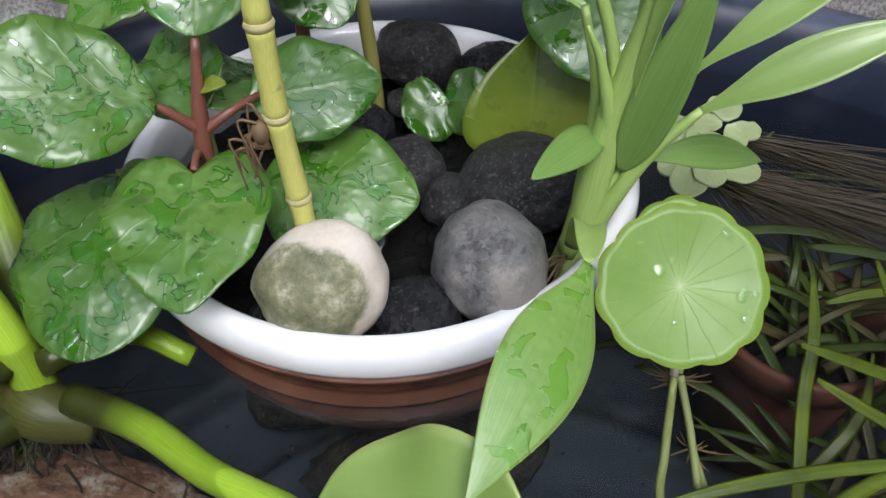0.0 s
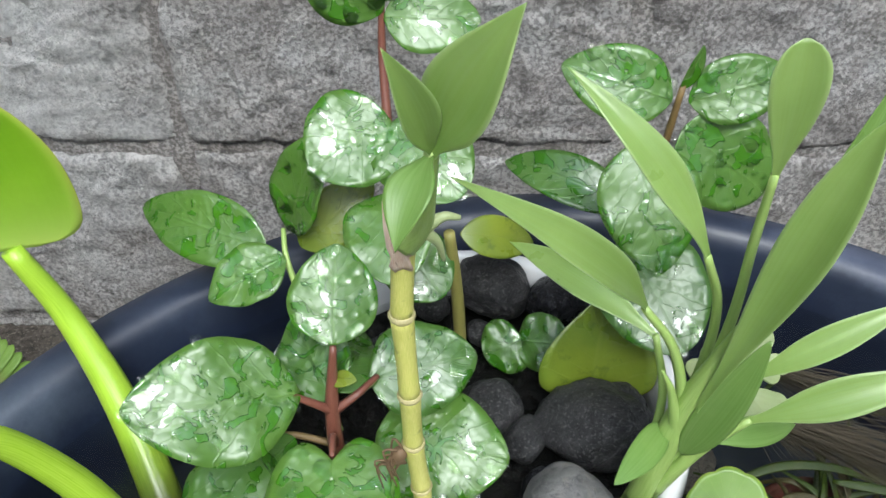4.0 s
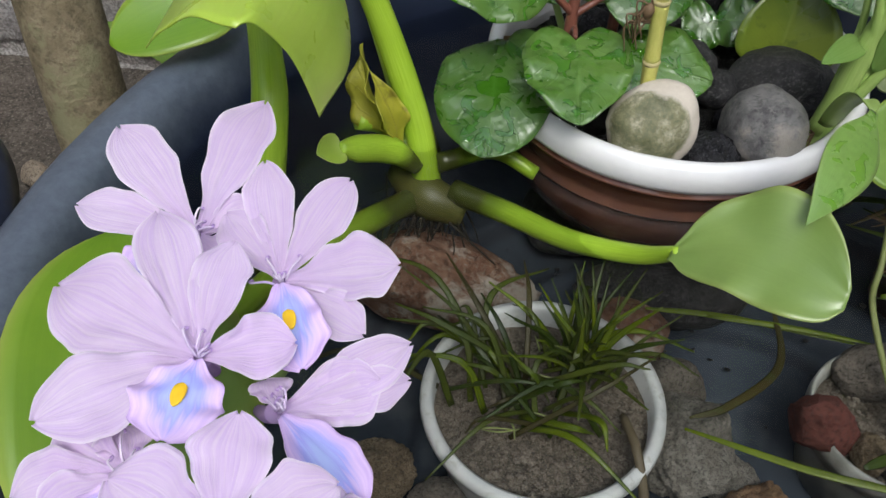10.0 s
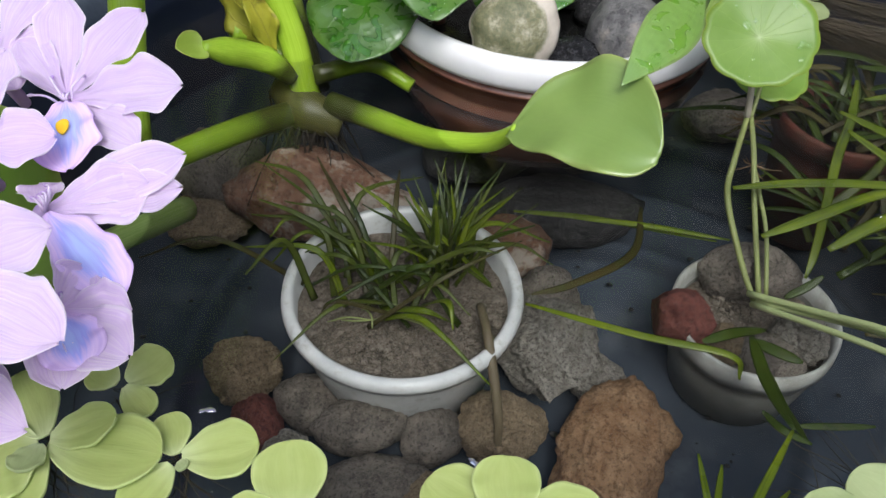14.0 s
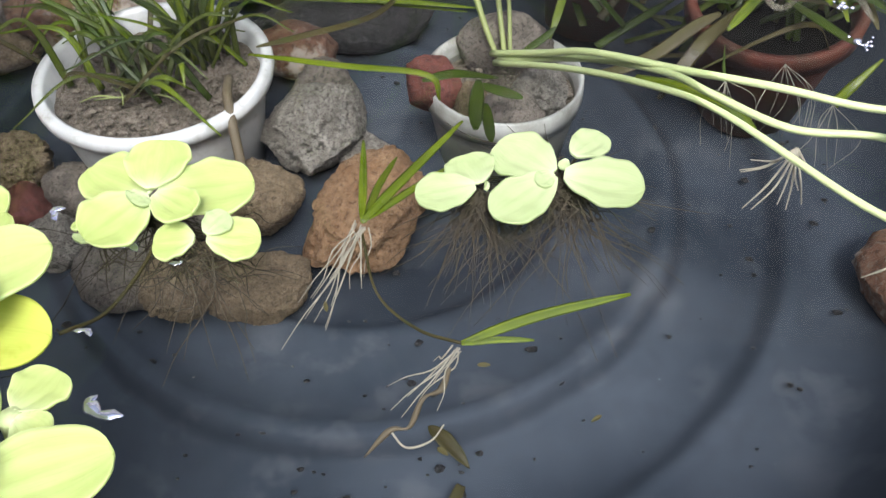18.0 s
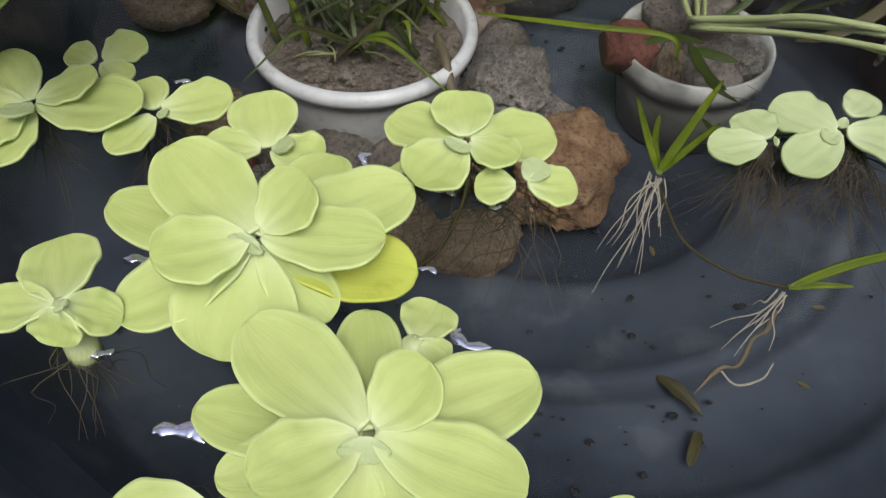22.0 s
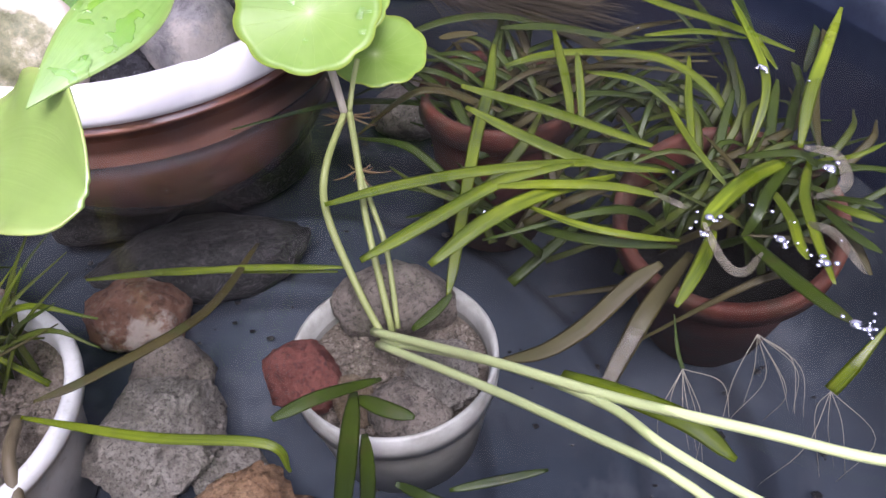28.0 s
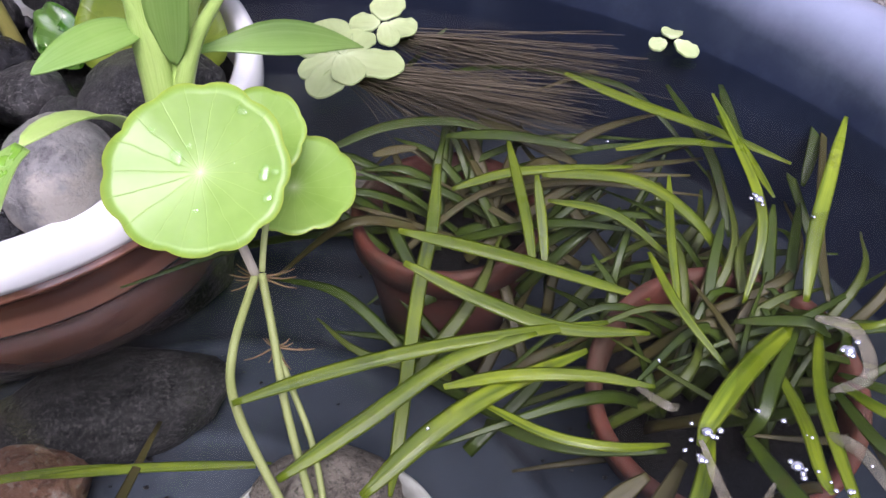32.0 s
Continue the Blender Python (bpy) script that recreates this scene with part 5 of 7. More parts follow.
col = n.mix(n.math("MULTIPLY", ray_v, 0.15), col, (0.42, 0.56, 0.15))
col = n.mix(n.math("MULTIPLY", n.math("POWER", sp.outputs[0], 40.0), 0.5), col, (0.40, 0.46, 0.05))
col = n.mix(n.math("MULTIPLY", n.math("POWER", n.math("SUBTRACT", 1.0, sp.outputs[0]), 14.0), 0.7), col, (0.60, 0.70, 0.38))
n.colour(col)
n.bump(n.math("ADD", ray_v, n.noise(70, 3)), 0.22, 0.0010)
trn = n.add("BsdfTranslucent")
n.link(col, trn.inputs["Color"])
mxs = n.add("MixShader", Fac=0.3)
n.link(n.b.outputs[0], mxs.inputs[1])
n.link(trn.outputs[0], mxs.inputs[2])
n.link(mxs.outputs[0], n.t.nodes["Material Output"].inputs["Surface"])
M["leaf_penny_veined"] = n.mat

penny = thing("pennywort", "round scalloped pennywort leaves on pale stalks rising from a cup", "plant")
PV = M["leaf_penny_veined"]
round_leaf(penny, (0.1775, 0.281, 0.045), (0.02, -0.62, 0.78), 0.0248, 11, PV, 1, 14)
round_leaf(penny, (0.196, 0.318, 0.004), (0.1, -0.25, 0.95), 0.021, 10, PV, 2, 0)
round_leaf(penny, (0.187, 0.318, 0.026), (-0.1, -0.5, 0.9), 0.017, 9, PV, 7, 0)
tube("stalk", [(0.1775, 0.2815, 0.0425), (0.181, 0.283, 0.022), (0.184, 0.281, 0.0)], [0.0017, 0.0016], M["root_white"], penny, n=8)
tube("stalk", [(0.190, 0.300, 0.012), (0.188, 0.290, 0.008), (0.186, 0.282, 0.0)], [0.0011, 0.0011], M["stalk_under"], penny, n=8)
tube("stalk", [(0.184, 0.281, 0.0), (0.1772, 0.2545, -0.006), (0.1765, 0.243, -0.020), (0.187, 0.222, -0.042), (0.1955, 0.209, -0.055)], [0.0014, 0.0016, 0.0014], M["stalk_under"], penny, n=8)
tube("stalk", [(0.186, 0.281, 0.0), (0.1884, 0.2645, -0.010), (0.191, 0.243, -0.026), (0.198, 0.213, -0.055)], [0.0014, 0.0014], M["stalk_under"], penny, n=8)
tube("stalk", [(0.1885, 0.262, -0.012), (0.193, 0.250, -0.022), (0.198, 0.235, -0.034), (0.2005, 0.212, -0.052)], [0.0011, 0.0011], M["stalk_under"], penny, n=8)
r = random.Random(23)
for k in range(26):
    c = V((0.185, 0.281, -0.001)) if k < 14 else V((0.1885, 0.261, -0.013))
    a = r.random() * 6.28
    d = V((math.cos(a), math.sin(a) * 0.6, -0.4 * r.random() + 0.1)) * (0.006 + 0.008 * r.random())
    tube("root", [c, c + d * 0.6 + V((0, 0, -0.001)), c + d], [0.00045, 0.00015], M["root_brown"], penny, n=5, steps=3)
SPal = M["stalk_pale"]
tube("runner", [(0.1914, 0.2096, -0.05), (0.216, 0.184, -0.030), (0.2345, 0.1637, -0.014), (0.2673, 0.1406, -0.004), (0.2996, 0.1229, 0.003), (0.3281, 0.1109, 0.005), (0.356, 0.108, 0.006), (0.395, 0.104, 0.01)], [0.0017, 0.0016, 0.0015, 0.0015], SPal, penny, n=8)
tube("runner", [(0.195, 0.205, -0.05), (0.2341, 0.170, -0.022), (0.2623, 0.141, -0.006), (0.276, 0.121, 0.0), (0.300, 0.0995, 0.003), (0.326, 0.0915, 0.008), (0.347, 0.0775, 0.0125)], [0.0016, 0.0015, 0.0013], SPal, penny, n=8)
tube("runner", [(0.193, 0.205, -0.052), (0.226, 0.165, -0.024), (0.256, 0.132, -0.006), (0.2787, 0.1100, 0.0), (0.318, 0.063, 0.002), (0.340, 0.051, 0.003), (0.375, 0.047, 0.004)], [0.0016, 0.0014, 0.0014], SPal, penny, n=8)
round_leaf(penny, (0.347, 0.075, 0.0135), (0.05, -0.12, 1), 0.0215, 11, PV, 3, 0)
round_leaf(penny, (0.375, 0.108, 0.012), (-0.1, -0.1, 1), 0.020, 11, PV, 4, 0)
r = random.Random(29)
for k in range(22):
    c = V((0.331, 0.050, 0.0)) if k < 12 else V((0.303, 0.095, -0.002))
    d = V((-0.02 + 0.025 * r.random(), -0.018 * r.random() - 0.004, -0.012 * r.random()))
    tube("root", [c, c + d * 0.5 + V((0.002 * r.random(), 0, -0.003)), c + d], [0.0006, 0.0002], M["root_white"], penny, n=5, steps=4)

# ---------------------------------------------------------------- water hyacinth
hya = thing("water_hyacinth", "water hyacinth with thick green leaf stalks and glossy leaves", "plant")
SG, LH, LHG = M["stalk_green"], M["leaf_hyacinth"], M["leaf_hyacinth_grey"]
tube("rhizome", [(-0.062, 0.304, -0.030), (-0.044, 0.285, -0.028), (-0.024, 0.284, -0.034)], [0.009, 0.0120, 0.009], M["crown"], hya, n=12)
tube("leaf_stalk", [(-0.044, 0.290, -0.030), (-0.052, 0.297, 0.012), (-0.0684, 0.3015, 0.0639), (-0.0815, 0.2965, 0.1030), (-0.0868, 0.2885, 0.1160), (-0.0876, 0.2780, 0.1205), (-0.0880, 0.2640, 0.1225)], [0.0078, 0.0074, 0.0066, 0.0054, 0.0048, 0.0044, 0.0020], SG, hya, n=16)
tube("leaf_stalk", [(-0.046, 0.305, -0.030), (-0.080, 0.362, 0.016), (-0.106, 0.391, 0.058), (-0.1222, 0.3975, 0.098)], [0.0100, 0.0085, 0.0062, 0.0048], M["stalk_footed"], hya, n=14)
tube("leaf_stalk", [(-0.030, 0.285, -0.022), (0.000, 0.272, -0.020), (0.031, 0.247, -0.008), (0.060, 0.226, 0.010), (0.0745, 0.2085, 0.0325)], [0.0066, 0.0060, 0.0053, 0.0046, 0.0030], M["stalk_footed"], hya, n=14)
tube("leaf_stalk", [(-0.047, 0.287, -0.030), (-0.0755, 0.2464, -0.0205), (-0.106, 0.190, -0.010), (-0.116, 0.120, 0.004), (-0.098, 0.056, 0.022)], [0.0070, 0.0068, 0.0064, 0.0058, 0.0045], M["stalk_footed"], hya, n=14)
tube("leaf_stalk", [(-0.095, 0.190, -0.030), (-0.110, 0.222, 0.000), (-0.108, 0.247, 0.060), (-0.130, 0.300, 0.075), (-0.150, 0.328, 0.055)], [0.0085, 0.0088, 0.0080, 0.0055, 0.0035], M["stalk_footed"], hya, n=14)
draped_leaf(hya, [(-0.0876, 0.2770, 0.1248), (-0.0880, 0.2650, 0.1275), (-0.0880, 0.2480, 0.1345), (-0.0865, 0.2230, 0.1420), (-0.0830, 0.1920, 0.1475), (-0.0790, 0.1600, 0.1500)],
            [(-0.0916, 0.2770, 0.1225), (-0.0960, 0.2660, 0.1240), (-0.1230, 0.2640, 0.1195), (-0.1292, 0.2440, 0.1180), (-0.1235, 0.2050, 0.1220), (-0.1180, 0.1761, 0.1270)],
            [(-0.0838, 0.2770, 0.1225), (-0.0822, 0.2640, 0.1205), (-0.0751, 0.2531, 0.1150), (-0.0655, 0.2310, 0.1100), (-0.0604, 0.2060, 0.1065), (-0.0640, 0.1801, 0.1050)], LH, label="drooping bell-shaped leaf with a curling hem")
leaf(hya, (-0.1222, 0.3985, 0.097), (-0.124, 0.396, 0.186), 0.070, M["leaf_hyacinth_upright"], 0, 102, prof=[(0, 0.3), (0.02, 0.62), (0.07, 0.86), (0.15, 0.97), (0.35, 1.0), (0.55, 0.93), (0.75, 0.72), (0.9, 0.42), (1, 0.08)], up=(0.22, -0.9, 0.1), bend=-0.03, cup=0.06, nl=24, nw=14, thick=0.0005)
leaf(hya, (0.0700, 0.2085, 0.0310), (0.1275, 0.1760, 0.0530), 0.048, LHG, 0, 103, prof=[(0, 0.12), (0.05, 0.26), (0.12, 0.50), (0.25, 0.74), (0.42, 0.92), (0.60, 1.0), (0.76, 0.95), (0.88, 0.74), (0.95, 0.50), (1, 0.18)], up=(-0.28, -0.42, 0.86), bend=0.05, cup=0.20, nl=26, nw=16, thick=0.0009, sway=-0.16, wave=0.07)
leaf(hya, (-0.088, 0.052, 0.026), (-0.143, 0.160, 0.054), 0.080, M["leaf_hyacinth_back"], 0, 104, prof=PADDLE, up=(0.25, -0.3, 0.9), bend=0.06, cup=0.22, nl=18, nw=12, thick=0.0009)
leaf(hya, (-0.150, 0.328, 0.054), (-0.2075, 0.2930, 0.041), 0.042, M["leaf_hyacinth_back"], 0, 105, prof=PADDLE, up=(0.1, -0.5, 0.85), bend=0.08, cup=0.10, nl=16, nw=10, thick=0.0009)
leaf(hya, (-0.061, 0.2917, 0.0006), (-0.082, 0.311, 0.046), 0.020, M["leaf_withered"], 0, 106, prof=LANCE, up=(-0.6, -0.7, 0.3), bend=0.12, cup=0.8, nl=18, wave=0.35, fray=0.2, name="withered_leaf", label="yellowing withered leaf")
leaf(hya, (-0.060, 0.290, 0.002), (-0.074, 0.292, 0.044), 0.014, M["leaf_withered"], 0, 107, prof=LANCE, up=(0.6, -0.7, 0.3), bend=0.12, cup=0.8, nl=18, wave=0.35, fray=0.2, name="withered_leaf", label="yellowing withered leaf")
tube("bud_stalk", [(-0.050, 0.288, -0.010), (-0.0627, 0.282, 0.004), (-0.074, 0.262, 0.020), (-0.080, 0.251, 0.028)], [0.0045, 0.0072, 0.0068, 0.0030], M["stalk_footed"], hya, n=12)
leaf(hya, (-0.079, 0.252, 0.0275), (-0.0865, 0.238, 0.035), 0.015, LH, 0, 108, prof=ROUND, up=(0.2, -0.6, 0.8), cup=0.4, nl=8, name="bract")
tube("bud_stalk", [(-0.052, 0.292, -0.01), (-0.068, 0.300, 0.004), (-0.082, 0.292, 0.012)], [0.0060, 0.0058, 0.0045], M["stalk_footed"], hya, n=12)
tube("old_stalk", [(-0.040, 0.292, -0.010), (-0.012, 0.305, -0.008), (0.012, 0.300, -0.016)], [0.0055, 0.0045, 0.004], M["stalk_footed"], hya, n=10)
r = random.Random(31)
rv, rf = [], []
for k in range(90):
    c = V((-0.042, 0.285, -0.028)) + V((0.016 * r.gauss(0, 1) * 0.6, 0.008 * r.gauss(0, 1), 0))
    d = V((0.018 * r.gauss(0, 1), 0.018 * r.gauss(0, 1), -0.03 - 0.03 * r.random()))
    a, b, _u = tube_data([c, c + d * 0.5 + V((0.003 * r.gauss(0, 1), 0.003 * r.gauss(0, 1), 0)), c + d], [0.0006, 0.0002], 4, 4)
    o = len(rv)
    rv += a
    rf += [tuple(i + o for i in q) for q in b]
ob = make("roots", rv, rf, M["root_dark"], hya, "dark feathery roots")
ob["kind"] = "stuff"

# flower spike
spike = thing("flower_spike", "spike of lilac water hyacinth flowers with yellow-eyed upper petals", "flower")
tube("scape", [(-0.075, 0.190, -0.02), (-0.082, 0.130, 0.012), (-0.074, 0.085, 0.040), (-0.066, 0.070, 0.066), (-0.062, 0.066, 0.080)], [0.0060, 0.0055, 0.0050, 0.0045, 0.0030], M["stalk_bamboo"], spike, n=12)

n = Nodes("petal_guide", 0.62)
uvn = n.add("UVMap")
sp = n.add("SeparateXYZ")
n.link(uvn.outputs[0], sp.inputs[0])
u_, v_ = sp.outputs[0], sp.outputs[1]
streak = n.add("CombineXYZ")
n.link(n.math("MULTIPLY", u_, 1.5), streak.inputs[0])
n.link(n.math("MULTIPLY", v_, 14.0), streak.inputs[1])
stn = n.add("TexNoise", Scale=1.0, Detail=3.0)
n.link(streak.outputs[0], stn.inputs["Vector"])
du = n.math("MULTIPLY", n.math("SUBTRACT", u_, 0.46), 1.75)
dv = n.math("MULTIPLY", n.math("SUBTRACT", v_, 0.5), 2.3)
dist = n.math("SQRT", n.math("ADD", n.math("MULTIPLY", du, du), n.math("MULTIPLY", dv, dv)))
dist = n.math("ADD", dist, n.math("MULTIPLY", n.math("SUBTRACT", stn.outputs["Fac"], 0.5), 0.9))
base = n.ramp(stn.outputs["Fac"], [(0.3, (0.58, 0.41, 0.75)), (0.7, (0.73, 0.57, 0.86))])
blue = n.ramp(dist, [(0.15, (0.44, 0.54, 0.92)), (0.5, (0.36, 0.38, 0.84)), (0.85, (0.60, 0.50, 0.86))])
col = n.mix(n.ramp(dist, [(0.50, (1, 1, 1)), (1.05, (0, 0, 0))]), base, blue)
n.colour(col)
n.bump(stn.outputs["Fac"], 0.18, 0.0008)
M["petal_guide"] = n.mat


PETAL = [(0, 0.14), (0.1, 0.24), (0.22, 0.42), (0.38, 0.70), (0.54, 0.93), (0.68, 1.0), (0.79, 0.90), (0.88, 0.66), (0.95, 0.36), (1, 0.06)]
GUIDE = [(0, 0.16), (0.1, 0.36), (0.25, 0.68), (0.42, 0.93), (0.58, 1.0), (0.75, 0.95), (0.88, 0.74), (0.96, 0.42), (1, 0.1)]


def flower(heart, tips, widths, guide, face=(0.10, -0.35, 0.93), eyed=True):
    """Crinkled petals on narrow claws about a heart; the one that bears the guide has a blue flare with a yellow eye."""
    h = V(heart)
    face = V(face).normalized()
    seed = int(abs(h.x) * 9000 + abs(h.y) * 3000)
    rr = random.Random(seed)
    head = new("flower_head")
    head.parent = spike
    tube("tube", [h - face * 0.020 + V((-0.002, 0.004, -0.004)), h - face * 0.010, h - face * 0.001], [0.0020, 0.0024, 0.0030], M["petal_deep"], head, n=10, steps=4)
    for k, (t, wide) in enumerate(zip(tips, widths)):
        t = V(t)
        d = t - h
        b = h + d.normalized() * 0.0012 + face * 0.0004 * (k % 3)
        eye = k == guide
        if eye:
            b, t = b + face * 0.0010, t + face * 0.0012
        leaf(head, b, t, wide, M["petal_guide"] if eye else M["petal"], 0, seed + k, name="petal", prof=GUIDE if eye else PETAL, up=face, bend=0.05 if eye else rr.uniform(0.02, 0.07), cup=0.14 if eye else rr.uniform(0.10, 0.24), wave=0.15, fray=0.13, nl=30, nw=16, thick=0.00025, droop=rr.uniform(0.0, 0.06), flute=0.035, notch=0.03)
        if eye and eyed:
            c = h + d * 0.50 + face * (0.0026 + 0.05 * d.length)
            e = d.normalized()
            vs, fs, uv, top = blade_data(c - e * 0.0036, c + e * 0.0034, 0.0036, up=face, prof=ROUND, nl=8, nw=6, thick=0.0003, bend=0.04)
            make("yellow_eye", vs, fs, M["yellow_guide"], head, "yellow eye of the petal", uv)
    lean = (V(tips[guide]) - h).normalized() * -0.3
    for k in range(6):
        o = V((rr.gauss(0, 1), rr.gauss(0, 1), 0)) * 0.0016
        long = 0.004 if k < 3 else 0.009
        p1 = h + (face + lean * 0.5) * long * 0.7 + o
        p2 = p1 + (face * 0.35 + lean * 2.0) * long * 0.5 + o
        p3 = p2 - face * 0.0012 + lean * 0.004
        tube("stamen", [h + o * 0.4, p1, p2, p3], [0.00042, 0.00034, 0.00028], M["stamen"], head, n=6, steps=4)
        stone("", p3, (0.0020, 0.0011, 0.0011), M["petal_deep"], k, (0, 20, 50 * k), sub=2, name="anther", parent=head)


def strap(parent, pts, width, key, name="blade"):
    width = width * 0.95
    v, f, uv = tube_data(pts, [width * 0.2, width * 0.44, width * 0.5, width * 0.5, width * 0.46, width * 0.38, width * 0.14], 8, 7, 0.09, (0.05, -0.3, 1))
    return make(name, v, f, M[key], parent, "", uv)


def thin(parent, p0, p1, p2, width, key):
    v, f, uv = tube_data([p0, p1, p2], [width * 0.5, width * 0.48, width * 0.12], 6, 6, 0.1, (0.1, -0.3, 1))
    return make("blade", v, f, M[key], parent, "", uv)


# ---------------------------------------------------------------- sunken cups and pots
cup = thing("plastic_pot", "white plastic pot of soil sunk under water, planted with fine grass", "plant pot", at=(0.0285, 0.1835, 0))
v, f = lathe([(0.038, FLOOR + 0.001), (0.043, FLOOR + 0.004), (0.0515, -0.062), (0.0520, -0.055), (0.0568, -0.0545), (0.0575, -0.0515), (0.0568, -0.0480), (0.0530, -0.0470), (0.0512, -0.0490), (0.0500, -0.070), (0.041, FLOOR + 0.006)], 72)
make("body", v, f, M["white_plastic"], cup)
sv, sf = [], []
for k in range(13):
    for s in range(48):
        a, rr = s / 48 * 6.2832, 0.0506 * k / 12
        sv.append((rr * math.cos(a), rr * math.sin(a), -0.060 + 0.004 * noise.noise((rr * math.cos(a) * 90, rr * math.sin(a) * 90, 1)) + 0.002 * noise.noise((rr * math.cos(a) * 260, rr * math.sin(a) * 260, 5))))
for k in range(12):
    for s in range(48):
        a, b = k * 48 + s, k * 48 + (s + 1) % 48
        sf.append((a, a + 48, b + 48, b))
make("soil", sv, sf, M["soil"], cup, "crumbly brown soil")
cup2 = thing("plastic_pot", "small translucent plastic cup under water holding stones and dark leaves", "plant pot", at=(0.198, 0.2085, 0))
v, f = lathe([(0.028, FLOOR + 0.001), (0.032, FLOOR + 0.003), (0.0375, -0.082), (0.0380, -0.074), (0.0398, -0.0735), (0.0404, -0.068), (0.0400, -0.0615), (0.0390, -0.0610), (0.0378, -0.066), (0.0362, -0.085), (0.030, FLOOR + 0.006)], 64)
make("body", v[:], f, M["clear_plastic"], cup2, "cloudy see-through side")
v, f = lathe([(0.0381, -0.0738), (0.0402, -0.0737), (0.0408, -0.068), (0.0404, -0.0612), (0.0388, -0.0606), (0.0374, -0.066), (0.0366, -0.070)], 64)
make("rim", v, f, M["rim_plastic"], cup2)
v, f = lathe([(0, -0.074), (0.02, -0.073), (0.037, -0.074)], 48)
make("soil", v, f, M["soil"], cup2)
gv, gf = [], []
gr = random.Random(15)
for cx, cy, R, z, cnt in ((0.0285, 0.1835, 0.047, -0.058, 1100), (0.198, 0.2085, 0.034, -0.071, 500)):
    gv, gf = [], []
    for k in range(cnt):
        a, q = gr.random() * 6.28, R * math.sqrt(gr.random())
        s = 0.0005 + 0.0019 * gr.random() ** 4 + (0.0022 * gr.random() if k % 24 == 0 else 0)
        o = len(gv)
        gv += [(cx + q * math.cos(a) + p.x * s, cy + q * math.sin(a) + p.y * s * (0.6 + gr.random() * 0.7), z + p.z * s * 0.6) for p in vs2]
        gf += [tuple(i + o for i in t) for t in fs2]
    tagged(make("crumbs", gv, gf, M["soil_crumb"]), "crumbs of grit and soil lying in the pot", "gravel", kind="stuff")


def clay_pot(centre, R, H, label, tilt):
    ob = thing("clay_pot", label, "plant pot", "sunken clay pots", at=centre)
    ob.rotation_euler = [radians(a) for a in tilt]
    v, f = lathe([(R * 0.62, -H), (R * 0.66, -H), (R * 0.93, -0.016), (R * 0.93, -0.013), (R * 1.04, -0.012), (R * 1.05, -0.002), (R * 1.02, 0.0), (R * 0.93, -0.001), (R * 0.90, -0.016), (R * 0.6, -H + 0.006)], 56)
    make("body", v, f, M["terracotta"], ob)
    v, f = lathe([(0, -0.014), (R * 0.9, -0.016)], 40)
    make("soil", v, f, M["grit"], ob)
    return ob


clay_pot((0.3300, 0.2390, -0.028), 0.0420, 0.080, "reddish clay pot under water packed with long strap-leaved grass", (12, -5, 0))
clay_pot((0.250, 0.330, -0.026), 0.036, 0.080, "reddish clay pot in shade under water behind trailing blades", (-3, 3, 0))

